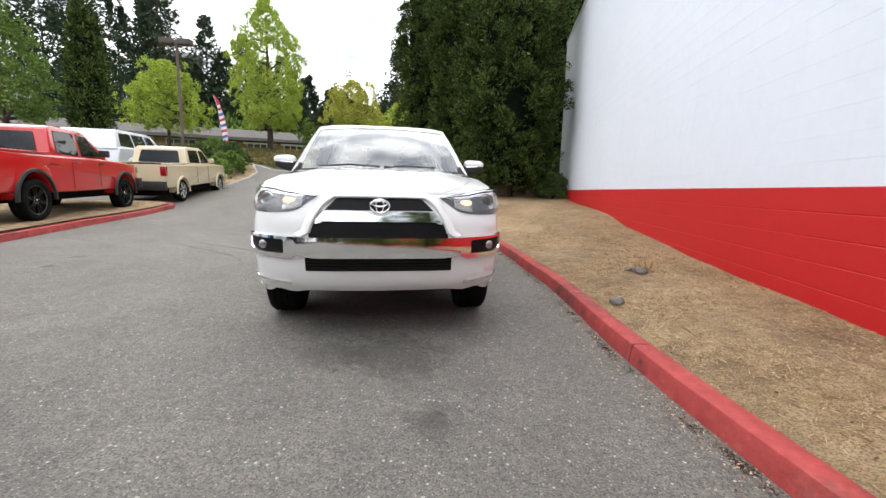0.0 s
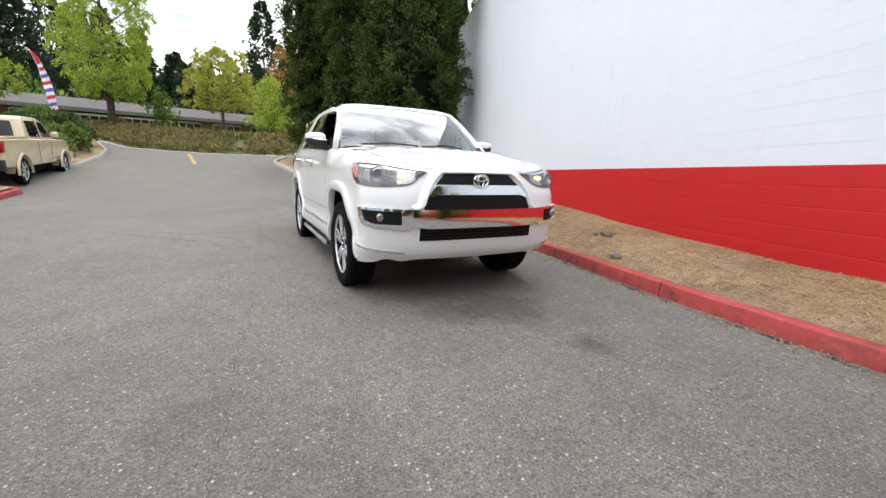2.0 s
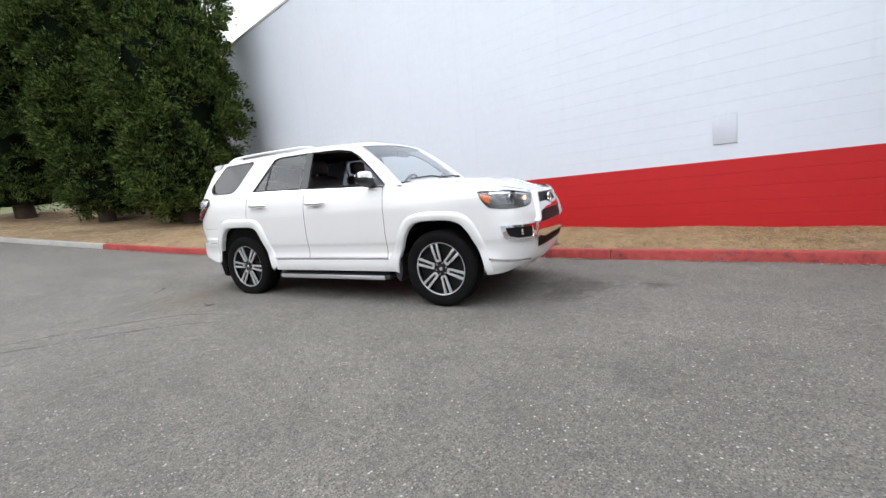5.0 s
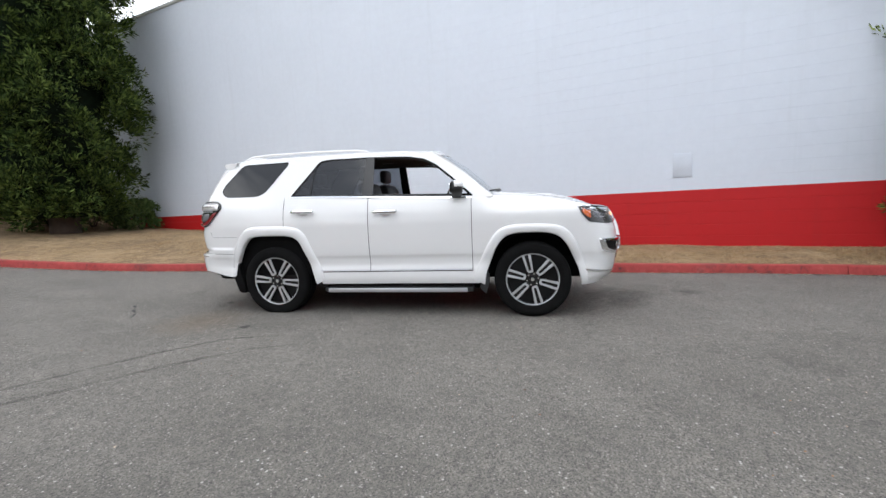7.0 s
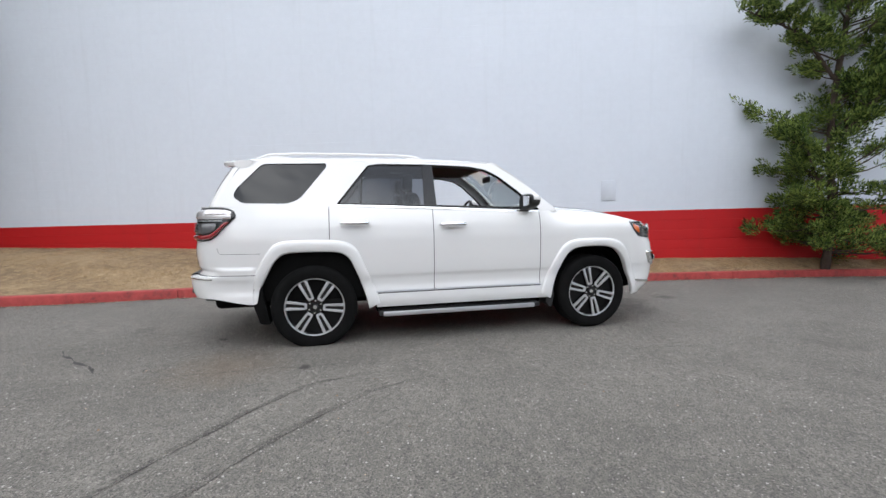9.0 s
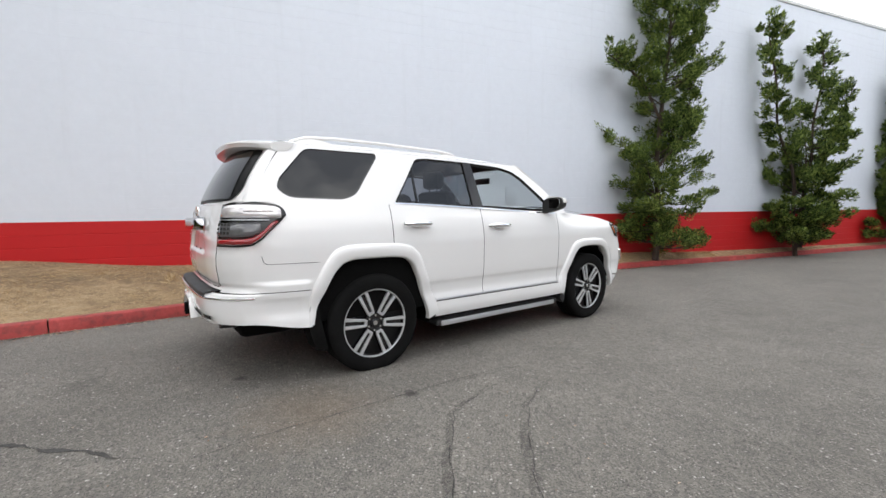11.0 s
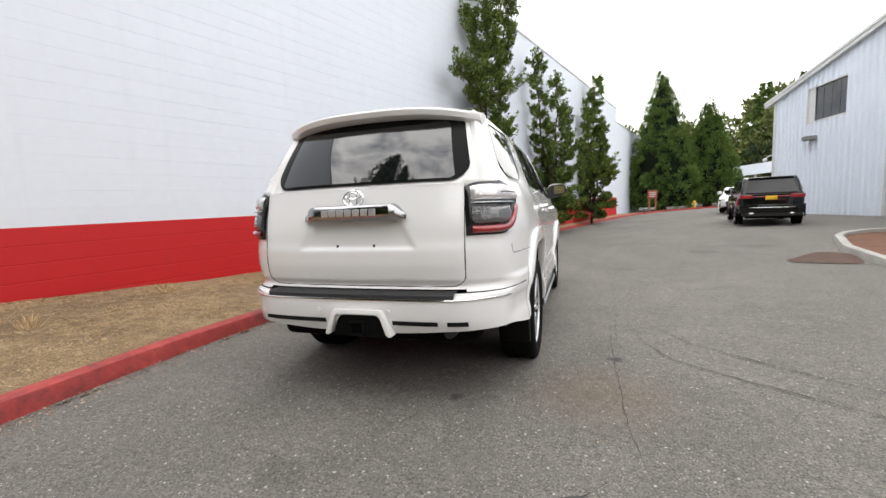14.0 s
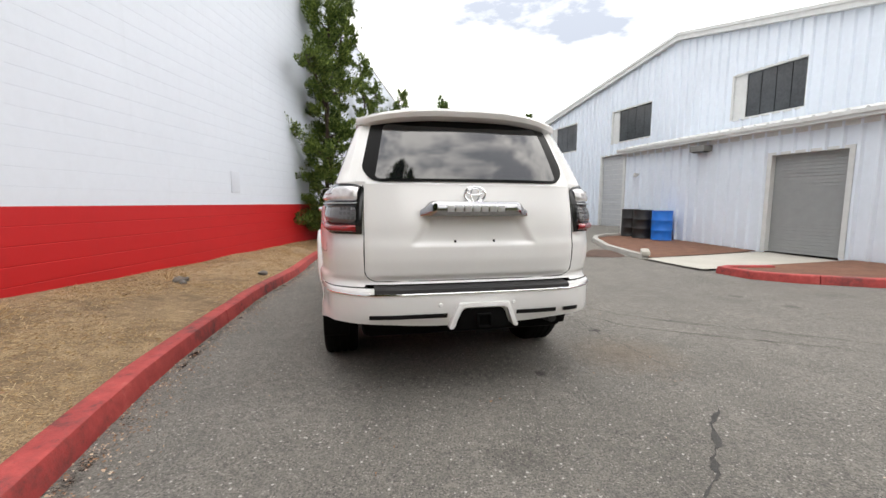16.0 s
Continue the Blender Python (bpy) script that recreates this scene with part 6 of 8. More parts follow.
def sprays(rand, plumes, count, blade, width):
    """Pointed needle sprays (foot, way, length, radius): slender blades that lie along the spray and open out to its tip."""
    vs, fs = [], []
    for c, way, length, r in plumes:
        q = way.to_track_quat("Z", "Y")
        for _ in range(count):
            t = rand.random() ** 0.8
            a = rand.uniform(0, 6.283)
            w = r * math.sin(math.pi * min(0.12 + 0.88 * t, 1.0)) ** 0.6 * rand.uniform(0.35, 1.05) * (1.0 if t < 0.8 else 0.75)
            p = c + q @ Vector((w * math.cos(a), w * math.sin(a), t * length))
            g = (q @ Vector((math.cos(a) * 0.62, math.sin(a) * 0.62, 0.85)) + Vector((rand.uniform(-0.35, 0.35), rand.uniform(-0.35, 0.35), rand.uniform(-0.1, 0.45)))).normalized()
            e = g.cross(Vector((rand.gauss(0, 1), rand.gauss(0, 1), rand.gauss(0, 1)))).normalized() * width * rand.uniform(0.6, 1.2)
            k = blade * rand.uniform(0.6, 1.3)
            n = len(vs)
            vs += [p - e * 0.4, p + g * k * 0.45 + e * 0.6, p + g * k, p + g * k * 0.45 - e * 0.6]
            fs.append((n, n + 1, n + 2, n + 3))
    return vs, fs


def trunk(bm, pts, radii, seg=10):
    tube(bm, pts, radii, seg)


def conifer(name, label, at, height, radius, shape, leaf, seed, tuft=0.34, count=34, blade=0.16, width=0.07, n_tufts=420, lumps=0.22, foot=0.9, group="", core=0.72, lump_r=None):
    """A dense upright conifer: trunk, near-black shell painting the inner shade, and a crown of tufts. shape: radius
    over height as (0..1, 0..1) pairs.
    """
    rand = random.Random(seed)
    tree = thing(name, label, "tree", at, group)
    bm = bmesh.new()
    lean = rand.uniform(-0.02, 0.02)
    trunk(bm, [(lean * h * 4, 0, h) for h in steps(-0.3, height * 0.92, height / 8)], [max(0.02, radius * 0.15 * (1 - h / height) + 0.03) for h in steps(-0.3, height * 0.92, height / 8)])
    for k in range(14):
        h = mix(foot * 0.8, height * 0.8, rand.random())
        a = rand.uniform(0, 6.28)
        r = radius * interp(shape, h / height) * 0.8
        trunk(bm, [(0, 0, h), (r * 0.5 * math.cos(a), r * 0.5 * math.sin(a), h + r * 0.12), (r * math.cos(a), r * math.sin(a), h + r * 0.35)], [0.05, 0.035, 0.012], 6)
    part("trunk", bm, BARK, tree, "rough brown bark")

    def lump(a, h):
        return 1 + lumps * noise.noise(Vector((math.cos(a) * 2.1, math.sin(a) * 2.1, h * 0.85 + seed * 7.3))) + lumps * 0.6 * noise.noise(Vector((math.cos(a) * 5, math.sin(a) * 5, h * 2.3 + seed)))
    # added solid shell; its near-black paints the shade between the tufts
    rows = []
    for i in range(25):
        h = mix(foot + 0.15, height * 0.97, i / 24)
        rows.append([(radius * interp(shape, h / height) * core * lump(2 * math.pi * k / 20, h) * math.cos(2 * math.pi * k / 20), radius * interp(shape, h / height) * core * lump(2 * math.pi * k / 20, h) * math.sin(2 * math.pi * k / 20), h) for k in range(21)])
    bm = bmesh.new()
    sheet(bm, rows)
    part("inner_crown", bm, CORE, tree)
    cs = []
    while len(cs) < n_tufts:
        f = rand.random()
        h = mix(foot, height, f)
        w = interp(shape, h / height)
        if rand.random() > w + 0.15:
            continue
        a = rand.uniform(0, 2 * math.pi)
        r = radius * w * lump(a, h) * rand.uniform(0.78, 1.04)
        out = Vector((math.cos(a), math.sin(a), 0.25))
        cs.append((Vector((r * math.cos(a), r * math.sin(a), h)), out, rand.uniform(0.6, 1.25)))
    if lump_r:
        plumes = []
        for c, w, k in cs:
            thick = 11 if c.z < 8.5 else 2
            for _ in range(thick):
                way = (w * 0.7 + Vector((rand.gauss(0, 0.6), rand.gauss(0, 0.6), rand.uniform(-0.5, 1.0)))).normalized()
                at_p = c - Vector((w.x, w.y, 0)) * lump_r * 0.75 + way * lump_r * k * rand.uniform(0.1, 0.45)
                plumes.append((at_p, way, lump_r * k * rand.uniform(0.5, 0.8), lump_r * k * 0.21))
        leaves = sprays(rand, plumes, count, blade, width)
    else:
        leaves = tufts(rand, cs, tuft, count, blade, width)
    ob = new("crown", quiet("crown", *leaves, leaf))
    ob.parent = tree
    return tree


def broadleaf(name, label, at, height, radius, leaf, seed, foot=1.6, shape=None, n_tufts=260, count=36, tuft=0.5, blade=0.15, width=0.10, group=""):
    """A leafy tree: tapering trunk with limbs and a loose crown with gaps."""
    rand = random.Random(seed)
    tree = thing(name, label, "tree", at, group)
    shape = shape or [(0, 0.5), (0.12, 0.9), (0.32, 1.0), (0.6, 0.72), (0.82, 0.40), (1.0, 0.05)]
    bm = bmesh.new()
    trunk(bm, [(0, 0, h) for h in steps(-0.3, height * 0.9, height / 6)], [max(0.02, 0.022 * height * (1 - 0.95 * h / height)) for h in steps(-0.3, height * 0.9, height / 6)], 8)
    tips = []
    for k in range(26):
        h = mix(foot, height * 0.9, rand.random() ** 1.2)
        a = k * 2.4 + rand.uniform(-0.4, 0.4)
        f = (h - foot) / (height - foot)
        r = radius * interp(shape, f) * rand.uniform(0.7, 1.0)
        tip = Vector((r * math.cos(a), r * math.sin(a), h + r * rand.uniform(0.25, 0.6)))
        trunk(bm, [(0, 0, h), tip * 0.5 + Vector((0, 0, h * 0.5)) - Vector((0, 0, 0.05 * r)), tip], [0.012 * height * (1 - f) + 0.015, 0.03, 0.01], 6)
        tips.append(tip)
    part("trunk", bm, BARK, tree, "slender brown trunk with limbs")
    cs = []
    while len(cs) < n_tufts:
        if rand.random() < 0.45:
            tip = rand.choice(tips)
            p = tip * rand.uniform(0.75, 1.05) + Vector((rand.gauss(0, 0.3), rand.gauss(0, 0.3), rand.gauss(0, 0.25)))
            if p.z < foot:
                continue
        else:
            f = rand.random()
            a = rand.uniform(0, 6.283)
            h = mix(foot, height, f)
            r = radius * interp(shape, f) * math.sqrt(rand.uniform(0.25, 1)) * (1 + 0.35 * noise.noise(Vector((math.cos(a) * 1.7, math.sin(a) * 1.7, h * 0.6 + seed * 3.1))))
            p = Vector((r * math.cos(a), r * math.sin(a), h))
        cs.append((p, Vector((p.x, p.y, 0.4)).normalized(), rand.uniform(0.6, 1.2)))
    ob = new("crown", quiet("crown", *tufts(rand, cs, tuft, count, blade, width, 0.1), leaf))
    ob.parent = tree
    return tree


def juniper(label, at, seed, limbs, dense_k=1.0, blade=0.075):
    """A juniper of ragged limbs set with rounded clumps. limbs: (points (x, y, z), spread at the foot, spread at the tip)."""
    rand = random.Random(seed)
    tree = thing("juniper", label, "tree", at, "ragged junipers along the wall")
    bm = bmesh.new()
    cs = []
    for pts, wide0, wide1 in limbs:
        pts = [Vector(q) for q in pts]
        run = [0.0]
        for a, b in zip(pts, pts[1:]):
            run.append(run[-1] + (b - a).length)
        knots = [(r, q) for r, q in zip(run, pts)]

        def along(s):
            return Vector([glide([(r, q[k]) for r, q in knots], s) for k in range(3)])
        line = [along(s) + Vector((0.04 * math.sin(s * 2.3 + seed), 0.05 * math.cos(s * 1.9), 0)) for s in steps(0, run[-1], 0.35)]
        trunk(bm, line, [mix(0.018 + 0.007 * run[-1], 0.010, i / (len(line) - 1)) for i in range(len(line))], 8)
        n = int(run[-1] * (13 if wide0 > 1 else 10) * dense_k)
        for k in range(n):
            f = (k + rand.random()) / n
            p = along(f * run[-1])
            if p.z < 0.08:
                continue
            a = rand.uniform(0, 6.283)
            gap = noise.noise(Vector((math.cos(a) * 1.2, math.sin(a) * 1.2, p.z * 1.5 + seed * 5)))
            w = mix(wide0, wide1, f) * rand.uniform(0.35, 1.0) * (1 + 0.6 * gap)
            if gap < (-0.28 if p.z < 1.6 else -0.16) and w > 0.25:
                continue
            tip = p + Vector((w * math.cos(a), w * math.sin(a), w * (rand.uniform(0.25, 0.8) if p.z > 1.4 else rand.uniform(-0.1, 0.3))))
            tip.x = min(tip.x, 0.34)
            trunk(bm, [p, mix(p, tip, 0.5) - Vector((0, 0, 0.06 * w)), tip], [0.018, 0.012, 0.005], 5)
            big = (mix(0.34, 0.26, f) if wide0 > 0.6 else mix(0.28, 0.20, f)) * rand.uniform(0.75, 1.2)
            for m in range(9 if w > 0.45 else 7 if w > 0.2 else 5):
                b = a + rand.gauss(0, 0.75)
                way = Vector((math.cos(b), math.sin(b), rand.uniform(0.2, 1.1))).normalized()
                if m == 0 and p.z > 1.4:
                    cs.append((tip - way * big * 0.2, (way + Vector((0, 0, 0.5))).normalized(), big * rand.uniform(1.5, 2.1), big * 0.22))
                    continue
                at_p = mix(p, tip, 1.0 if m < 5 else rand.uniform(0.6, 0.95)) + Vector((rand.gauss(0, 0.06), rand.gauss(0, 0.06), rand.gauss(0, 0.035)))
                cs.append((at_p - way * big * 0.25, way, big * rand.uniform(0.75, 1.35), big * 0.33))
        for m in range(3):
            cs.append((pts[-1] - Vector((0, 0, 0.1)), Vector((rand.gauss(0, 0.2), rand.gauss(0, 0.2), 1)).normalized(), 0.42, 0.07))
    part("trunk", bm, BARK, tree, "twisted grey-brown stems")
    ob = new("crown", quiet("crown", *sprays(rand, cs, 74 if blade < 0.09 else 58, blade, blade * 0.26), JUNIPER))
    ob.parent = tree
    return tree


def on_strip(x, y):
    x0 = kerb_x(y) + 0.15
    f = (x - x0) / (WALL_X - x0) if y < WALL_N else (x - x0) / (14 - x0)
    return strip_height(f, y)


COLUMN = [(0.0, 0.5), (0.05, 0.78), (0.14, 0.95), (0.3, 1.0), (0.6, 0.93), (0.8, 0.72), (0.93, 0.4), (1.0, 0.05)]
for k, (x, y, r, h) in enumerate(((2.36, 12.35, 2.15, 17), (0.35, 15.0, 1.6, 17), (-1.6, 17.6, 1.9, 17))):
    conifer("conifer", "tall dense dark green columnar conifer with a bare foot", pose(x, y, (on_strip(x, y) if y < 16 else land(x, y) + 0.15) - 0.02), h, r, COLUMN, SEQUOIA, 11 + k, count=23, blade=0.14, width=0.034, n_tufts=(820, 700, 560)[k], foot=0.3, lump_r=0.56, core=0.56, lumps=0.30, group="columnar conifers beside the driveway")
conifer("conifer", "green conifer standing behind the wall corner", pose(5.4, 19.5, 1.8), 12, 1.6, COLUMN, CEDAR, 31, n_tufts=420, foot=0.8)
juniper("ragged green juniper close against the wall", pose(4.28, -6.95, 0.10), 3,
        [([(0, 0, -0.3), (0.05, 0, 2.5), (0, -0.15, 5.0), (0, -0.5, 8.7)], 1.36, 0.38), ([(0, 0, 3.4), (-0.05, 0.8, 4.2), (-0.1, 1.8, 4.7)], 0.5, 0.2),
         ([(0, -0.1, 4.4), (-0.1, -0.7, 5.2), (-0.15, -1.15, 6.3), (-0.2, -1.5, 7.6)], 0.45, 0.12), ([(0, 0, 2.2), (-0.1, -0.7, 3.2), (-0.1, -0.95, 4.4)], 0.55, 0.2), ([(0, 0, 0.3), (-0.3, 0.5, 1.4), (-0.3, 0.8, 2.4)], 0.7, 0.45), ([(0, 0, 0.1), (-0.15, 0.1, 0.8), (-0.1, 0.0, 1.7)], 1.25, 1.15)], 1.15)
juniper("forked green juniper close against the wall", pose(4.32, -12.8, 0.03), 5,
        [([(0, 0, -0.3), (0, 0.4, 2.2), (0, 1.3, 4.0), (0, 1.75, 6.4)], 0.6, 0.16), ([(0, 0, 0), (0, -0.5, 3.0), (0, -0.8, 6.1)], 0.7, 0.18), ([(0, -0.2, 0), (-0.1, -1.0, 2.6), (-0.1, -2.1, 4.9)], 0.5, 0.14), ([(0, 0, 0), (-0.1, 0, 1.5), (-0.1, 0, 3.2)], 1.2, 0.8), ([(0, 0, 0.1), (-0.1, 0.2, 0.6), (-0.15, -0.3, 1.3)], 1.1, 1.2)], 0.85, 0.10)
juniper("ragged green juniper close against the wall", pose(4.32, -19.2, -0.03), 8,
        [([(0, 0, -0.3), (0, -0.2, 3.5), (0, -0.5, 7.4)], 1.15, 0.25), ([(0, -0.2, 0.5), (0, -1.5, 3.0), (0, -2.6, 5.4)], 0.7, 0.15), ([(0, 0.2, 0.5), (0, 0.7, 3.0), (0, 0.9, 5.6)], 0.7, 0.15), ([(0, 0, 0), (-0.1, 0, 1.5), (-0.1, 0, 3.4)], 1.3, 0.8), ([(0, 0, 0.1), (-0.1, 0.2, 0.6), (-0.15, -0.3, 1.3)], 1.1, 1.2)], 0.75, 0.12)

CONE = [(0.0, 0.80), (0.08, 0.98), (0.2, 1.0), (0.38, 0.90), (0.42, 0.80), (0.72, 0.42), (0.9, 0.10), (1.0, 0.01)]
for k, (x, y, r, h) in enumerate(((2.9, -37.0, 2.7, 11.9), (-0.5, -39.5, 2.3, 9.1))):
    conifer("cedar", "broad green cedar clipped at its foot", pose(x, y, land(x, y)), h, r, CONE, CEDAR, 51 + k, tuft=0.40, count=96, blade=0.14, width=0.042, n_tufts=620, foot=0.2, lumps=0.12, group="cedars beyond the driveway", core=0.85)


def shrub(name, label, x, y, z, r, h, leaf, seed, n=60, group="", blade=0.09, width=0.05):
    rand = random.Random(seed)
    ob_t = thing(name, label, "shrub", pose(x, y, z), group)
    bm = bmesh.new()
    for k in range(7):
        a = k * 0.9
        trunk(bm, [(0, 0, -0.05), (r * 0.3 * math.cos(a), r * 0.3 * math.sin(a), h * 0.5), (r * 0.6 * math.cos(a), r * 0.6 * math.sin(a), h * 0.85)], [0.02, 0.014, 0.006], 5)
    part("stems", bm, BARK, ob_t)
    cs = []
    for _ in range(n):
        a, f = rand.uniform(0, 6.283), rand.random()
        q = r * math.sqrt(rand.uniform(0.15, 1)) * math.sqrt(max(1 - f * f, 0.05))
        cs.append((Vector((q * math.cos(a), q * math.sin(a), 0.08 + h * f)), Vector((math.cos(a), math.sin(a), 0.5)).normalized(), rand.uniform(0.6, 1.2)))
    ob = new("leaves", quiet("leaves", *tufts(rand, cs, 0.2, 34, blade, width, 0.4), leaf))
    ob.parent = ob_t
    return ob_t


for k, (x, y, r, h) in enumerate(((3.6, 13.6, 0.9, 0.9), (4.3, 12.3, 0.6, 0.75), (2.9, 15.2, 0.9, 1.0), (4.6, 15.6, 0.8, 1.1), (1.6, 15.8, 0.8, 0.7))):
    shrub("shrub", "low dark evergreen shrub under the conifers", x, y, on_strip(x, y) - 0.02, r, h, SHRUB_LEAF, 70 + k, 110, "shrubs under the conifers")

# ---- steel buildings across the driveway ----
PHI = radians(21)
ALONG, AWAY = Vector((math.sin(PHI), -math.cos(PHI), 0)), Vector((-math.cos(PHI), -math.sin(PHI), 0))


def hall(s, d, z=0.0):
    """A place by its way along the halls' fronts, its depth and its height."""
    return ALONG * s + AWAY * d + Vector((0, 0, z))


def ribbed(name, label, s0, s1, d, foot, head, openings, material, pitch=0.305, parent=None):
    """A front of ribbed steel sheet with openings (s0, s1, z0, z1) cut through."""
    bm = bmesh.new()
    cuts = sorted({s0, s1} | {c for o in openings for c in o[:2]})
    for a, b in zip(cuts, cuts[1:]):
        mid = (a + b) / 2
        ss = [a, b]
        k = math.ceil(a / pitch)
        while k * pitch < b:
            for e, _ in ((-0.055, 0), (-0.02, 1), (0.02, 1), (0.055, 0)):
                q = k * pitch + e
                if a < q < b:
                    ss.append(q)
            k += 1
        ss = sorted(set(ss))
        spans, z = [], foot
        for o in sorted((o for o in openings if o[0] <= mid <= o[1]), key=lambda o: o[2]):
            spans.append((lambda s, z=z: z, lambda s, t=o[2]: t))
            z = o[3]
        spans.append((lambda s, z=z: z, head))
        for lo, hi in spans:
            if hi(mid) - lo(mid) < 0.01:
                continue
            low, top = [], []
            for s in ss:
                r = abs((s / pitch) - round(s / pitch)) * pitch
                dd = d - (0.062 if r < 0.021 else 0.0)
                low.append(hall(s, dd, lo(s)))
                top.append(hall(s, dd, hi(s)))
            sheet(bm, [low, top])
    return solid(name, bm, material, label, "wall", kind="structure", shade=False)


def hall_box(bm, s0, s1, d0, d1, z0, z1):
    vs = [bm.verts.new(hall(s, d, z)) for s in (s0, s1) for d in (d0, d1) for z in (z0, z1)]
    for q in ((0, 1, 3, 2), (4, 6, 7, 5), (0, 4, 5, 1), (2, 3, 7, 6), (0, 2, 6, 4), (1, 5, 7, 3)):
        bm.faces.new([vs[i] for i in q])


MAIN_D, LEAN_D = 11.1, 8.42
RIDGE = [(-4.0, 4.75), (7.98, 7.25), (18.87, 5.36), (19.5, 5.25)]
def gable(s):
    return interp(RIDGE, s)


WINDOWS = [(14.07, 16.42, 3.89, 5.28), (9.16, 11.48, 3.89, 5.28), (3.67, 5.82, 3.89, 5.28), (-1.9, 0.3, 3.6, 4.7)]
ribbed("wall_hall", "tall gable front of white ribbed steel", -4.0, 18.87, MAIN_D, -0.4, gable, WINDOWS + [(9.6, 12.09, 0.0, 3.36)], METAL_WALL)
bm = bmesh.new()
for s0, s1 in ((18.80, 18.95),):
    hall_box(bm, s0, s1, MAIN_D - 0.04, MAIN_D + 0.12, -0.4, 5.36)
solid("corner_trim", bm, METAL_TRIM, "pale corner trim of the steel hall", "trim", kind="structure", shade=False)
bm = bmesh.new()
sheet(bm, [[hall(18.87, d, z) for d in (MAIN_D, MAIN_D + 30)] for z in (-0.5, 5.36)])
solid("wall_hall_end", bm, METAL_WALL, "white steel end wall of the hall", "wall", kind="structure", shade=False)
bm = bmesh.new()
for (a, za), (b, zb) in zip(RIDGE, RIDGE[1:]):
    sheet(bm, [[hall(a, d, za + 0.12), hall(b, d, zb + 0.12)] for d in (MAIN_D - 0.18, MAIN_D + 30)])
roof_hall = solid("roof_hall", bm, METAL_TRIM, "low-pitched pale steel roof", "roof", kind="structure", shade=False)
bm = bmesh.new()
for (a, za), (b, zb) in zip(RIDGE, RIDGE[1:]):
    for d0, q0, q1 in ((MAIN_D - 0.18, -0.10, 0.13), (MAIN_D - 0.21, 0.05, 0.15)):
        vs = [bm.verts.new(hall(s, d, z + q)) for s, z in ((a, za), (b, zb)) for d in (d0, MAIN_D - 0.01) for q in (q0, q1)]
        for q in ((0, 1, 3, 2), (4, 6, 7, 5), (0, 4, 5, 1), (2, 3, 7, 6), (0, 2, 6, 4), (1, 5, 7, 3)):
            bm.faces.new([vs[i] for i in q])
part("gable_trim", bm, METAL_TRIM, roof_hall, "pale double trim along the gable", shade=False)
for i, (s0, s1, z0, z1) in enumerate(WINDOWS):
    win = thing(f"window_{i + 1}", "dusty dark window of four panes in a pale frame", "window", kind="structure")
    bm = bmesh.new()
    for a in (s0 - 0.03, s1 - 0.03):
        hall_box(bm, a, a + 0.06, MAIN_D - 0.035, MAIN_D + 0.16, z0 - 0.03, z1 + 0.03)
    for z in (z0 - 0.03, z1 - 0.03):
        hall_box(bm, s0 + 0.03, s1 - 0.03, MAIN_D - 0.033, MAIN_D + 0.158, z, z + 0.06)
    hall_box(bm, s1 - 0.42, s1 - 0.03, MAIN_D + 0.02, MAIN_D + 0.05, z0 + 0.03, z1 - 0.03)
    part("window_frame", bm, METAL_TRIM, win, "pale steel frame", shade=False)
    for k in range(4):
        a = mix(s0 + 0.03, s1 - 0.42, k / 4)
        b = mix(s0 + 0.03, s1 - 0.42, (k + 1) / 4)
        bm = bmesh.new()
        hall_box(bm, a + 0.012, b - 0.012, MAIN_D + 0.06, MAIN_D + 0.075, z0 + 0.03, z1 - 0.03)
        part("pane", bm, DARK_PANE, win, shade=False)
    bm = bmesh.new()
    hall_box(bm, s0, s1, MAIN_D + 0.12, MAIN_D + 0.14, z0, z1)
    part("window_back", bm, BLACK, win, shade=False)


def roller_door(name, label, s0, s1, d, z0, z1, material, slat):
    door = thing(name, label, "door", kind="structure")
    z = z0
    bm0 = bmesh.new()
    hall_box(bm0, s0, s1, d, d + 0.03, 0, slat - (0.022 if slat > 0.1 else 0.010))
    me = mesh_of(bm0, "slat", material, shade=False)
    while z < z1 - 0.01:
        ob = new("slat", me)
        ob.parent = door
        ob.location = (0, 0, z)
        z += slat
    bm = bmesh.new()
    hall_box(bm, s0, s1, d + 0.022, d + 0.05, z0, z1)
    part("backing", bm, METAL_TRIM if slat > 0.1 else material, door, shade=False)
    bm = bmesh.new()
    for a in (s0 - 0.10, s1):
        hall_box(bm, a, a + 0.10, d - 0.14, d + 0.05, z0, z1 + 0.06)
    hall_box(bm, s0, s1, d - 0.138, d + 0.048, z1, z1 + 0.06)
    part("door_frame", bm, METAL_TRIM, door, "pale steel door frame", shade=False)
    return door


roller_door("door_1", "closed pale sectional roller door", 9.6, 12.09, MAIN_D + 0.10, 0.05, 3.36, DOOR_PALE, 0.225)
ribbed("wall_lean_to", "low front of pale ribbed steel", -3.0, 7.46, LEAN_D, -0.2, lambda s: 2.93, [(1.09, 2.58, -0.2, 2.35)], METAL_WALL)
bm = bmesh.new()
sheet(bm, [[hall(7.46, d, z) for d in (LEAN_D, MAIN_D)] for z in (-0.2, 3.1)])
sheet(bm, [[hall(-3.0, d, z) for d in (LEAN_D, MAIN_D)] for z in (-0.2, 3.1)])
solid("wall_lean_to_end", bm, METAL_WALL, "pale steel end wall of the lean-to", "wall", kind="structure", shade=False)
bm = bmesh.new()
sheet(bm, [[hall(s, d, z) for s in (-3.0, 7.62)] for d, z in ((LEAN_D - 0.22, 3.06), (MAIN_D + 0.02, 3.62))])
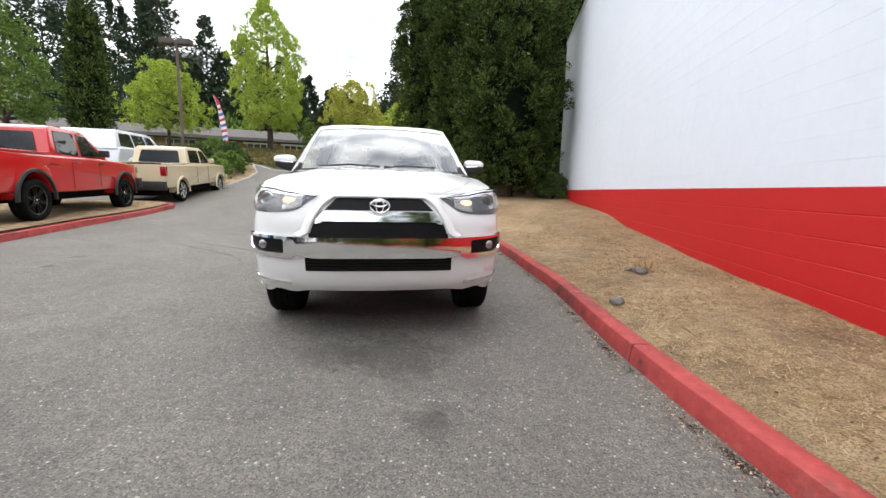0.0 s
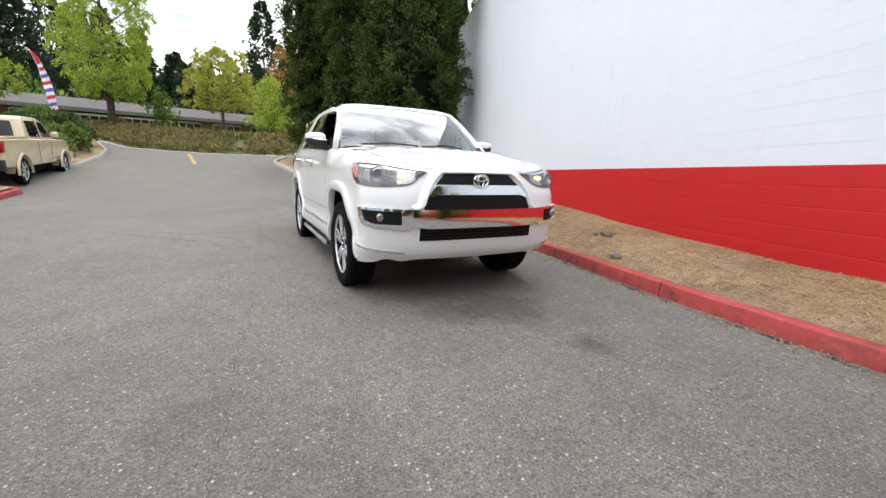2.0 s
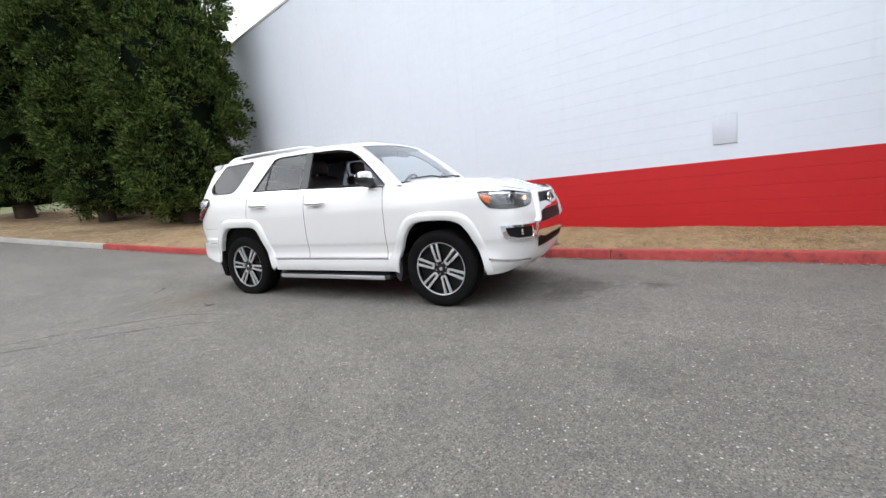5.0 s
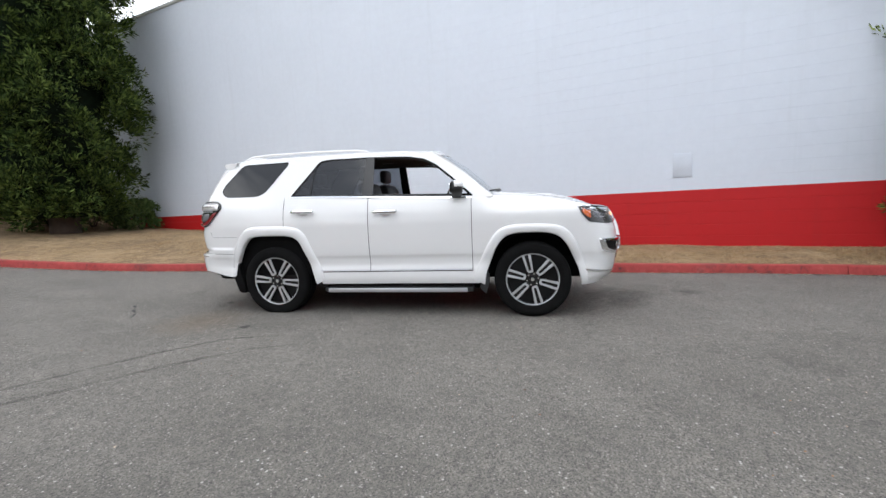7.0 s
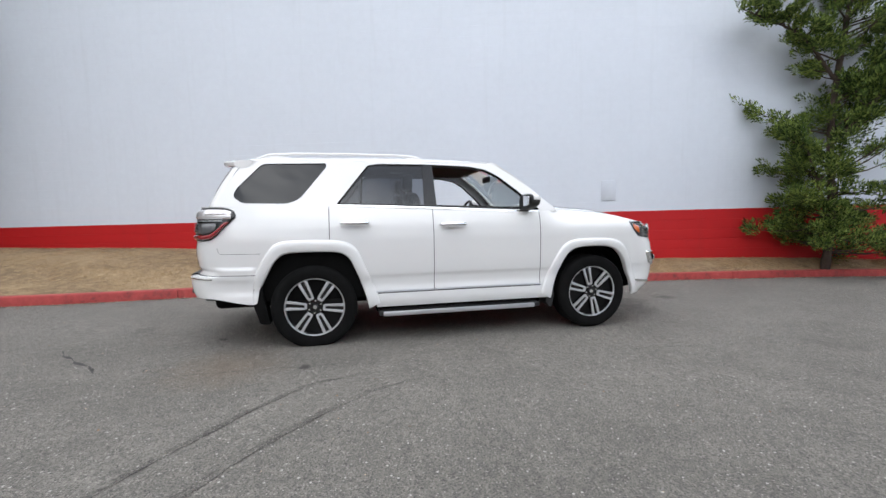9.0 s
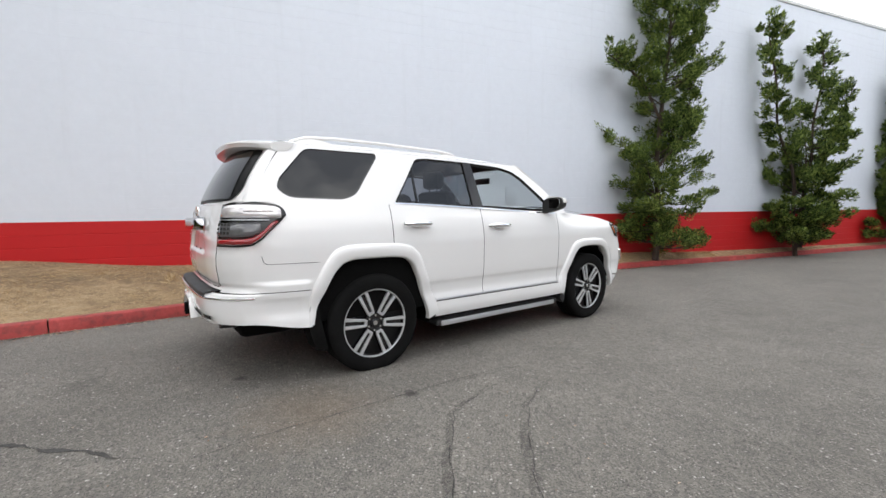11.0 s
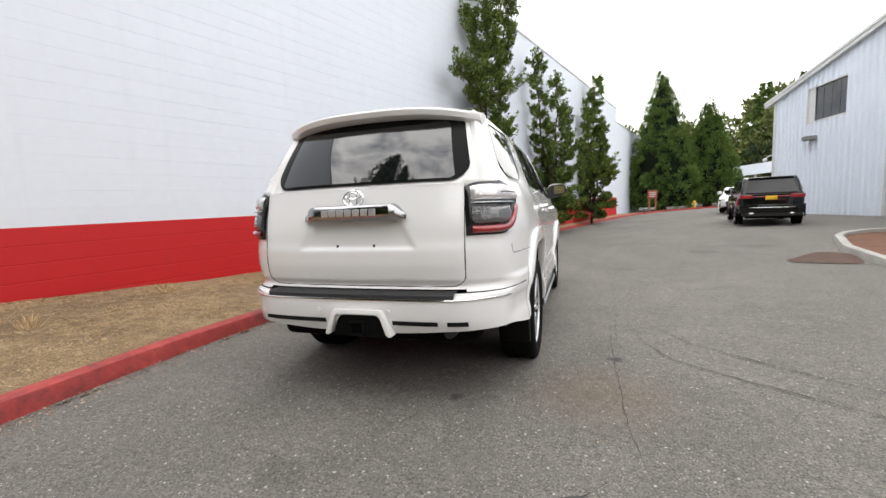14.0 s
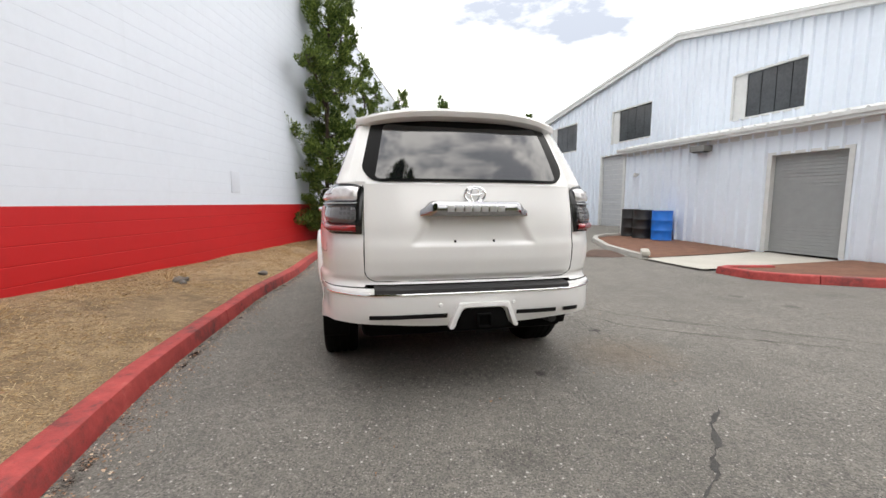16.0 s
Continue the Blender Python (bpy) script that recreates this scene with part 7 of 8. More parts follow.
lean_roof = solid("roof_lean_to", bm, METAL_TRIM, "sloping ribbed steel roof of the lean-to", "roof", kind="structure", shade=False)
bm = bmesh.new()
for k in range(34):
    s = -2.9 + 0.305 * k
    vs = [bm.verts.new(hall(s + a, d, z)) for d, z in ((LEAN_D - 0.23, 3.06), (MAIN_D, 3.62)) for a, z in ((-0.045, z), (-0.02, z + 0.035), (0.02, z + 0.035), (0.045, z))]
    for i in range(3):
        bm.faces.new((vs[i], vs[i + 1], vs[i + 5], vs[i + 4]))
    bm.faces.new(vs[:4])
rib = part("roof_ribs", bm, METAL_TRIM, lean_roof, shade=False)
tagged(rib, kind="stuff")
bm = bmesh.new()
hall_box(bm, -3.0, 7.60, LEAN_D - 0.24, LEAN_D - 0.03, 2.90, 3.02)
hall_box(bm, -3.0, 7.62, LEAN_D - 0.27, LEAN_D - 0.24, 2.97, 3.05)
hall_box(bm, -3.0, 7.58, LEAN_D - 0.05, LEAN_D + 0.02, 2.80, 2.92)
part("gutter", bm, METAL_TRIM, lean_roof, "pale gutter", shade=False)
bm = bmesh.new()
hall_box(bm, 7.40, 7.50, LEAN_D - 0.05, LEAN_D + 0.06, -0.1, 2.95)
part("downpipe", bm, METAL_TRIM, lean_roof, "pale corner trim", shade=False)
roller_door("door_2", "closed grey roller door in a pale frame", 1.09, 2.58, LEAN_D + 0.12, 0.08, 2.35, DOOR_GREY, 0.076)


def wall_lamp(label, s, d, z):
    lamp = thing("wall_lamp", label, "wall lamp", group="lamps on the steel halls")
    bm = bmesh.new()
    hall_box(bm, s - 0.22, s + 0.22, d - 0.34, d - 0.03, z - 0.03, z + 0.12)
    part("housing", bm, plain("grey_lamp_housing", (0.20, 0.195, 0.185), 0.6), lamp, shade=False)
    bm = bmesh.new()
    hall_box(bm, s - 0.18, s + 0.18, d - 0.30, d - 0.08, z - 0.06, z - 0.032)
    part("lens", bm, DARK_PANE, lamp, shade=False)
    bm = bmesh.new()
    hall_box(bm, s - 0.06, s + 0.06, d - 0.05, d, z, z + 0.08)
    part("bracket", bm, METAL_TRIM, lamp, shade=False)


wall_lamp("grey box flood lamp on the ribbed steel wall", 4.36, LEAN_D, 2.66)
wall_lamp("grey box flood lamp on the ribbed steel wall", 15.9, MAIN_D, 3.2)
cam_box = thing("wall_camera", "small white dome on the ribbed steel wall", "wall fitting")
bm = bmesh.new()
bmesh.ops.create_uvsphere(bm, u_segments=12, v_segments=8, radius=0.07)
for v in bm.verts:
    v.co += hall(6.82, LEAN_D - 0.12, 2.15)
part("dome", bm, METAL_TRIM, cam_box)
bm = bmesh.new()
hall_box(bm, 6.78, 6.86, LEAN_D - 0.10, LEAN_D, 2.14, 2.20)
part("bracket", bm, METAL_TRIM, cam_box, shade=False)
cam_box = thing("wall_camera", "small white lamp on an arm at the hall corner", "wall fitting")
bm = bmesh.new()
bmesh.ops.create_uvsphere(bm, u_segments=12, v_segments=8, radius=0.10)
for v in bm.verts:
    v.co += hall(19.15, MAIN_D - 0.25, 2.65)
part("dome", bm, METAL_TRIM, cam_box)
bm = bmesh.new()
tube(bm, [hall(19.15, MAIN_D - 0.25, 2.72), hall(19.0, MAIN_D - 0.1, 2.85), hall(18.93, MAIN_D, 2.85)], 0.025, 6)
part("bracket", bm, METAL_TRIM, cam_box)


# beds, apron and kerbs before the halls
def bed(name, label, pts, material, lift=0.09, kind="structure"):
    bm = bmesh.new()
    loop = dense(pts, 0.5)
    filled(bm, [loop], lambda x, y: (x, y, land(x, y) + lift))
    return solid(name, bm, material, label, "bed", kind=kind)


def xy(s, d):
    p = hall(s, d)
    return (p.x, p.y)


bed("mulch_bed", "bed of red-brown bark mulch beside the steel hall", [(-3.80, -4.45), (-3.62, -6.4), (-3.78, -8.2), (-4.15, -8.95), (-4.75, -9.25), xy(7.3, LEAN_D - 0.02), xy(2.75, LEAN_D - 0.02)], MULCH, 0.05)
bed("apron", "pale concrete apron before the grey roller door", [(-3.70, -4.42), (-4.05, -2.75), xy(0.95, LEAN_D + 0.12), xy(2.70, LEAN_D + 0.12)], PALE_CONCRETE, 0.035)
bed("mulch_bed_far", "bed of red-brown mulch behind the red kerb", [(-4.25, -2.6), (-4.75, -1.7), (-5.6, -1.25), (-7.0, -1.3), xy(-1.4, LEAN_D - 0.02), xy(0.85, LEAN_D - 0.02)], MULCH)
kerb_run("kerb_bed", "grey concrete kerb with a worn red end", [(-4.9, -9.35), (-4.3, -9.15), (-3.85, -8.75), (-3.62, -8.1), (-3.46, -6.4), (-3.6, -4.95), (-3.66, -4.45)], 3.0, lambda x, y: CONCRETE if y < -5.4 else KERB_RED, inward=-1)
kerb_run("kerb_bed_far", "worn red-painted concrete kerb", [(-5.2, -2.75), (-4.45, -2.72), (-4.15, -2.5), (-4.3, -1.85), (-4.7, -1.5), (-5.6, -1.12), (-7.0, -1.15)], 2.4, lambda x, y: KERB_RED, inward=-1)
kerb_run("kerb_far", "worn red-painted kerb round the far bend", [(3.3, -30.0), (2.4, -32.6), (0.8, -34.4), (-1.5, -35.6), (-6, -37)], 3.0, lambda x, y: KERB_RED, inward=1)
bm = bmesh.new()
box(bm, -0.35, 0.35, -0.09, 0.09, 0, 0.10, 0.02)
solid("wheel_stop", bm, PALE_CONCRETE, "broken pale concrete kerb block lying on the bed", "kerb block", at=pose(-3.85, -4.75, land(-3.85, -4.75) + 0.09, 0, 0, 70))
bm = bmesh.new()
loop = rounded([(-2.4, -4.9), (-3.5, -4.75), (-3.55, -6.0), (-3.1, -6.3)], 0.4)
filled(bm, [dense(loop, 0.2)], lambda x, y: (x, y, land(x, y) + 0.012))
solid("spilled_soil", bm, plain("dark_spilled_soil", (0.085, 0.05, 0.036), 0.95, vary=0.4, scale=8, bump=0.8), "thin patch of spilled red-brown soil on the asphalt", "soil patch", kind="structure")

DRUM_BLUE = plain("blue_drum_paint", (0.012, 0.16, 0.62), 0.35, vary=0.1)
DRUM_BLACK = plain("black_drum_paint", (0.016, 0.015, 0.015), 0.4, vary=0.3)


def drum(label, s, d, paint):
    p = hall(s, d)
    t = thing("drum", label, "drum", pose(p.x, p.y, land(p.x, p.y) + 0.05), "steel drums beside the hall")
    bm = bmesh.new()
    prof = [(0.0, 0.0), (0.285, 0.0), (0.29, 0.012), (0.285, 0.02)]
    for z in (0.29, 0.58):
        prof += [(0.283, z - 0.03), (0.294, z - 0.012), (0.294, z + 0.012), (0.283, z + 0.03)]
    prof += [(0.283, 0.85)]
    lathe(bm, prof, 36, "z", cap=False)
    part("shell", bm, paint, t)
    bm = bmesh.new()
    lathe(bm, [(0.286, 0.845), (0.292, 0.858), (0.290, 0.872), (0.279, 0.872), (0.274, 0.855), (0.0, 0.853)], 36, "z", cap=False)
    part("lid", bm, paint, t)
    bm = bmesh.new()
    lathe(bm, [(0.0, 0.866), (0.03, 0.866), (0.034, 0.853)], 12, "z", (0.17, 0.08, 0))
    part("bung", bm, METAL_TRIM, t)


drum("blue steel drum standing on the mulch", 5.30, LEAN_D - 0.42, DRUM_BLUE)
drum("black steel drum standing on the mulch", 5.98, LEAN_D - 0.50, DRUM_BLACK)
drum("black steel drum standing on the mulch", 6.58, LEAN_D - 0.42, DRUM_BLACK)

# small things at the far bend
sign = thing("sign_post", "small brown sign on two wooden posts", "sign", pose(2.9, -31.6, land(2.9, -31.6)))
bm = bmesh.new()
for x in (-0.22, 0.22):
    box(bm, x - 0.05, x + 0.05, -0.05, 0.05, -0.2, 1.75, 0.008)
part("posts", bm, plain("stained_wood_post", (0.28, 0.11, 0.05), 0.8, vary=0.2), sign, "stained wooden posts")
bm = bmesh.new()
box(bm, -0.33, 0.33, 0.055, 0.085, 1.1, 1.72, 0.005)
board = part("sign_board", bm, plain("red_brown_board", (0.32, 0.07, 0.05), 0.6), sign, "red-brown board")
bm = bmesh.new()
for k in range(3):
    box(bm, -0.22, 0.22, 0.0855, 0.09, 1.25 + 0.14 * k, 1.30 + 0.14 * k)
part("sign_bars", bm, PAINT_LINE_W, board, "pale bars in place of writing")
hyd = thing("hydrant", "small yellow fire hydrant at the far kerb", "hydrant", pose(0.3, -35.6, land(0.3, -35.6)))
bm = bmesh.new()
lathe(bm, [(0.0, 0), (0.14, 0), (0.14, 0.05), (0.10, 0.07), (0.10, 0.48), (0.13, 0.50), (0.11, 0.60), (0.05, 0.66), (0.0, 0.67)], 16)
part("barrel", bm, plain("yellow_hydrant_paint", (0.6, 0.40, 0.04), 0.5), hyd)
bm = bmesh.new()
tube(bm, [(-0.18, 0, 0.4), (0.18, 0, 0.4)], 0.05, 10)
part("outlets", bm, METAL_TRIM, hyd)
canopy = thing("canopy", "white flat-roofed open canopy beyond the halls", "canopy", pose(-3.4, -44.5, land(-3.4, -44.5), 0, 0, 12))
bm = bmesh.new()
prism(bm, [(-4.0, 2.9), (4.0, 2.2), (4.0, 3.0), (-4.0, 3.9)], -3, 3, "y")
part("roof", bm, METAL_WALL, canopy)
for x in (-3.5, 0, 3.5):
    for y in (-2.7, 2.7):
        bm = bmesh.new()
        box(bm, x - 0.08, x + 0.08, y - 0.08, y + 0.08, -0.3, 3.0)
        part("post", bm, METAL_TRIM, canopy)


# ---- other vehicles ----
def hull(bm, outline, half, taper=None, bevel=0.03):
    prism(bm, outline, -half, half, "x")
    bmesh.ops.recalc_face_normals(bm, faces=bm.faces)
    if bevel:
        bmesh.ops.bevel(bm, geom=[e for e in bm.edges if abs(e.verts[0].co.x - e.verts[1].co.x) < 1e-4], offset=bevel, segments=3, profile=0.5, affect="EDGES")
    bmesh.ops.inset_individual(bm, faces=[f for f in bm.faces if len(f.verts) > 8], thickness=0.012)
    bmesh.ops.triangulate(bm, faces=[f for f in bm.faces if len(f.verts) > 8], ngon_method="BEAUTY")
    if taper:
        for v in bm.verts:
            v.co.x *= taper(v.co.y, v.co.z)


def arch(c, r, hub=0.42, n=12):
    """Points of a wheel arch from its front foot to its rear foot."""
    return [(c - r * math.cos(math.pi * k / n), hub - 0.05 + r * math.sin(math.pi * k / n)) for k in range(n + 1)]


def vehicle(name, label, at, paint, lower, cab, half, wheels, hub, glasses, cab_half=None, wheel_scale=1.0, trim=BLACK, front=None, rear=None, tumble=0.22, belt_z=1.25, soft_back=0.0, edge=0.045):
    """A car from its side outlines (y, z): body below the belt, cabin above it, and panes on the cabin."""
    car = thing(name, label, "car", at)
    bm = bmesh.new()
    hull(bm, lower, half, lambda y, z: 1 - 0.035 * smooth(0.9, 1.35, z) - 0.06 * smooth(0.75, 0.35, z) - 0.10 * smooth(lower[0][0] + 0.35, lower[0][0] - 0.05, y) - soft_back * smooth(2.0, 2.5, y), edge)
    part("body", bm, paint, car)
    ch = cab_half or half * 0.955
    def side(y, z):
        return 1 - tumble * smooth(belt_z - 0.15, belt_z + 0.85, z) - soft_back * smooth(1.9, 2.45, y)
    bm = bmesh.new()
    hull(bm, cab, ch, side, edge * 0.8)
    part("cabin", bm, paint, car)
    for s in (-1, 1):
        for g in glasses:
            bm = bmesh.new()
            loop = rounded(g, 0.03)
            filled(bm, [dense(loop, 0.15)], lambda y, z: (s * (ch * side(y, z) + 0.006), y, z))
            part("side_window", bm, DARK_GLASS, car, "dark side window")
            bm = bmesh.new()
            ring(bm, [(p[0], p[1]) for p in inset(loop, -0.018)], loop, lambda y, z: (s * (ch * side(y, z) + 0.003), y, z), lambda y, z: (s * (ch * side(y, z) + 0.010), y, z))
            part("window_seal", bm, trim, car)
        for y in wheels:
            add_wheel(car, s * (half - 0.13), y, s, 0.3, wheel_scale, paint is RED_PAINT)
            bm = bmesh.new()
            rows = [[(s * x, y - r * math.cos(a), hub - 0.03 + r * math.sin(a)) for r, x in ((hub + 0.09, half - 0.02), (hub + 0.10, half + 0.03), (hub + 0.15, half + 0.025), (hub + 0.165, half - 0.02))] for a in steps(-0.1, math.pi + 0.1, 0.2)]
            sheet(bm, rows)
            part("fender_flare", bm, trim if trim is not None else paint, car)
        bm = bmesh.new()
        my = cab[0][0] + 0.55
        box(bm, s * (half - 0.02), s * (half + 0.19), my - 0.07, my + 0.06, belt_z + 0.02, belt_z + 0.19, 0.03)
        part("door_mirror", bm, trim, car)
        for y in (0.35, -0.75):
            bm = bmesh.new()
            tube(bm, [(s * (half - 0.02), y - 0.1, belt_z - 0.14), (s * (half + 0.012), y - 0.07, belt_z - 0.14), (s * (half + 0.012), y + 0.07, belt_z - 0.14), (s * (half - 0.02), y + 0.1, belt_z - 0.14)], 0.014, 6)
            part("door_handle", bm, trim, car)
            bm = bmesh.new()
            tube(bm, [(s * (half - 0.001), y + 0.2, z) for z in (0.55, 0.8, belt_z - 0.12)], 0.005, 5)
            part("door_seam", bm, UNDER, car)
    bm = bmesh.new()
    ymin, ymax = min(p[0] for p in lower), max(p[0] for p in lower)
    box(bm, -half * 0.72, half * 0.72, ymin + 0.15, ymax - 0.15, hub - 0.12, hub + 0.35, 0.03)
    part("chassis", bm, UNDER, car)
    for spec, sgn in ((front, -1), (rear, 1)):
        for nm, x0, x1, y0, y1, z0, z1, mat, lab in spec or ():
            bm = bmesh.new()
            box(bm, x0, x1, y0, y1, z0, z1, 0.012)
            part(nm, bm, mat, car, lab)
    return car


DARK_GLASS = plain("dark_car_glass", (0.010, 0.011, 0.013), 0.04, vary=0.1, Specular_IOR_Level=0.0, Coat_Weight=1.0, Coat_IOR=1.42, Coat_Roughness=0.01)


def pickup(label, at, paint, trim, wheel_scale, base, tail):
    f, r = -base / 2, base / 2
    hub = HUB * wheel_scale
    rad = hub + 0.10
    lower = [(f - 0.95, 0.55), (f - 0.98, 0.95), (f - 0.90, 1.12), (f - 0.55, 1.18), (f + 0.75, 1.24), (r - 0.72, 1.26), (r + 1.18, 1.28), (r + 1.20, 0.60), (r + 1.05, 0.52)]
    lower += [(r + rad, 0.50)] + [p for p in arch(r, rad, hub)[::-1]] + [(r - rad, 0.48), (f + rad, 0.48)] + [p for p in arch(f, rad, hub)[::-1]] + [(f - rad, 0.48)]
    cab = [(f + 0.62, 1.20), (f + 1.38, 1.80), (f + 1.62, 1.87), (r - 0.95, 1.88), (r - 0.80, 1.80), (r - 0.66, 1.24)]
    g1 = [(f + 0.98, 1.30), (f + 1.42, 1.74), (f + 1.78, 1.77), (f + 1.80, 1.29)]
    g2 = [(f + 1.92, 1.29), (f + 1.90, 1.77), (r - 0.98, 1.77), (r - 0.90, 1.32)]
    car = vehicle("pickup_truck", label, at, paint, lower, cab, 1.0, (f, r), hub, [g1, g2], 0.93, wheel_scale, trim, tumble=0.16, belt_z=1.27,
                  front=[("front_bumper", -0.98, 0.98, f - 1.06, f - 0.85, 0.50, 0.78, trim, "front bumper"), ("front_grille", -0.55, 0.55, f - 1.0, f - 0.9, 0.80, 1.10, BLACK, "black grille"), ("headlamp", -0.92, -0.58, f - 0.97, f - 0.8, 0.92, 1.10, LAMP_SILVER, ""), ("headlamp", 0.58, 0.92, f - 0.97, f - 0.8, 0.92, 1.10, LAMP_SILVER, "")],
                  rear=[("rear_bumper", -0.98, 0.98, r + 1.14, r + 1.36, 0.46, 0.74, BLACK, "dark rear bumper"), ("tail_lamp", -1.0, -0.83, r + 1.10, r + 1.222, 0.92, 1.22, LAMP_RED, "red tail lamp"), ("tail_lamp", 0.83, 1.0, r + 1.10, r + 1.222, 0.92, 1.22, LAMP_RED, "red tail lamp"), ("tailgate_handle", -0.12, 0.12, r + 1.19, r + 1.215, 1.08, 1.16, trim, ""), ("tag_panel", -0.17, 0.17, r + 1.355, r + 1.368, 0.55, 0.68, tail, "plain dealer tag")])
    bm = bmesh.new()
    filled(bm, [rounded([(-0.68, 1.32), (0.68, 1.32), (0.60, 1.74), (-0.60, 1.74)], 0.04)], lambda x, z: (x, r - 0.655 - 0.30 * (z - 1.24) + 0.03, z))
    part("rear_window", bm, DARK_GLASS, car, "dark rear cab window")
    bm = bmesh.new()
    filled(bm, [rounded([(-0.80, 1.26), (0.80, 1.26), (0.66, 1.78), (-0.66, 1.78)], 0.04)], lambda x, z: (x, f + 0.62 + (z - 1.20) * 1.267 - 0.03, z + 0.012))
    part("windscreen", bm, DARK_GLASS, car, "dark windscreen")
    bm = bmesh.new()
    box(bm, -0.82, 0.82, r - 0.60, r + 1.10, 1.262, 1.287)
    part("cargo_bed", bm, UNDER, car, "dark open cargo bed")
    bm = bmesh.new()
    for s in (-1, 1):
        box(bm, s * 0.86, s * 0.97, r - 0.62, r + 1.18, 1.27, 1.315, 0.012)
    pieces("bed_rail", bm, paint, car)
    return car


pickup("bright red crew-cab pickup truck with black flares on the grass island", pose(-8.42, 3.66, 0.31, -1.3, 0, 201.8), RED_PAINT, BLACK, 1.10, 3.57, BLACK)
pickup("beige crew-cab pickup truck with a black rear bumper", pose(-10.39, 10.17, 0.60, -3.9, 0, 197.9), BEIGE_PAINT, BEIGE_PAINT, 0.98, 3.73, YELLOW_TAG)

lower = [(-2.45, 0.45), (-2.5, 0.75), (-2.3, 0.98), (-1.5, 1.10), (2.35, 1.16), (2.5, 0.95), (2.5, 0.45), (1.95, 0.35)] + arch(1.5, 0.42, 0.36)[::-1] + [(1.0, 0.32), (-1.0, 0.32)] + arch(-1.5, 0.42, 0.36)[::-1] + [(-1.95, 0.35)]
vehicle("minivan", "pale silver minivan parked behind the pickup trucks", pose(-13.6, 11.0, land(-13.6, 11.0) + 0.02, -3, 0, 203) @ Matrix.Scale(1.08, 4), SILVER_PAINT, lower, [(-1.75, 1.06), (-0.75, 1.66), (-0.4, 1.72), (2.1, 1.74), (2.3, 1.62), (2.45, 1.10)], 0.98, (-1.5, 1.5), 0.35,
        [[(-1.0, 1.16), (-0.62, 1.58), (-0.05, 1.62), (-0.05, 1.14)], [(0.05, 1.14), (0.05, 1.62), (1.05, 1.63), (1.05, 1.15)], [(1.15, 1.15), (1.15, 1.63), (2.0, 1.62), (2.2, 1.2)]], wheel_scale=0.92, trim=SILVER_PAINT, belt_z=1.15)

lower = [(-2.45, 0.45), (-2.5, 0.80), (-2.35, 1.0), (-1.4, 1.12), (2.30, 1.20), (2.45, 1.05), (2.48, 0.50), (1.98, 0.38)] + arch(1.52, 0.45, 0.40)[::-1] + [(1.05, 0.34), (-1.05, 0.34)] + arch(-1.52, 0.45, 0.40)[::-1] + [(-1.98, 0.38)]
parked_suv = vehicle("dark_suv", "black suv with a yellow tag parked along the steel hall", pose(-2.74, -14.9, land(-2.74, -14.9) + 0.01, 0, 0, 3) @ Matrix.Diagonal((0.94, 0.94, 0.89, 1)), BLACK_PAINT, lower, [(-1.25, 1.10), (-0.45, 1.66), (-0.15, 1.74), (1.9, 1.77), (2.15, 1.70), (2.40, 1.14)], 0.96, (-1.52, 1.52), 0.39,
                  [[(-0.75, 1.22), (-0.35, 1.60), (0.25, 1.65), (0.25, 1.2)], [(0.35, 1.2), (0.35, 1.65), (1.25, 1.66), (1.3, 1.22)], [(1.4, 1.23), (1.38, 1.66), (1.9, 1.65), (2.1, 1.28)]], trim=BLACK_PAINT, belt_z=1.18, soft_back=0.09, edge=0.09,
                  rear=[("tail_lamp_band", -0.80, 0.80, 2.40, 2.472, 1.035, 1.075, LAMP_RED, "long red tail lamp band"), ("tail_lamp", -0.885, -0.52, 2.30, 2.478, 1.00, 1.13, LAMP_RED, "red tail lamp"), ("tail_lamp", 0.52, 0.885, 2.30, 2.478, 1.00, 1.13, LAMP_RED, "red tail lamp"), ("roof_spoiler", -0.62, 0.62, 2.02, 2.26, 1.715, 1.755, BLACK_PAINT, ""), ("bumper_strip", -0.62, 0.62, 2.52, 2.592, 0.655, 0.68, CHROME, "thin chrome strip"), ("lower_valance", -0.80, 0.80, 2.36, 2.54, 0.36, 0.50, BLACK, ""), ("tag_panel", -0.16, 0.16, 2.46, 2.482, 0.94, 1.08, YELLOW_TAG, "plain yellow dealer tag"), ("rear_bumper", -0.89, 0.89, 2.36, 2.58, 0.48, 0.78, BLACK_PAINT, ""), ("exhaust_tip", -0.62, -0.48, 2.5, 2.585, 0.42, 0.48, CHROME, ""), ("exhaust_tip", 0.48, 0.62, 2.5, 2.585, 0.42, 0.48, CHROME, "")])
bm = bmesh.new()
filled(bm, [rounded([(-0.72, 1.20), (0.72, 1.20), (0.60, 1.69), (-0.60, 1.69)], 0.06)], lambda x, z: (x, 2.43 - (z - 1.14) * 0.446 + 0.012, z))
part("rear_window", bm, DARK_GLASS, parked_suv, "dark rear window")
lower = [(-2.45, 0.40), (-2.5, 0.68), (-2.2, 0.86), (-1.2, 0.96), (1.8, 1.0), (2.4, 0.98), (2.45, 0.45), (1.95, 0.30)] + arch(1.45, 0.42, 0.36)[::-1] + [(1.0, 0.25), (-1.0, 0.25)] + arch(-1.5, 0.42, 0.36)[::-1] + [(-1.98, 0.3)]
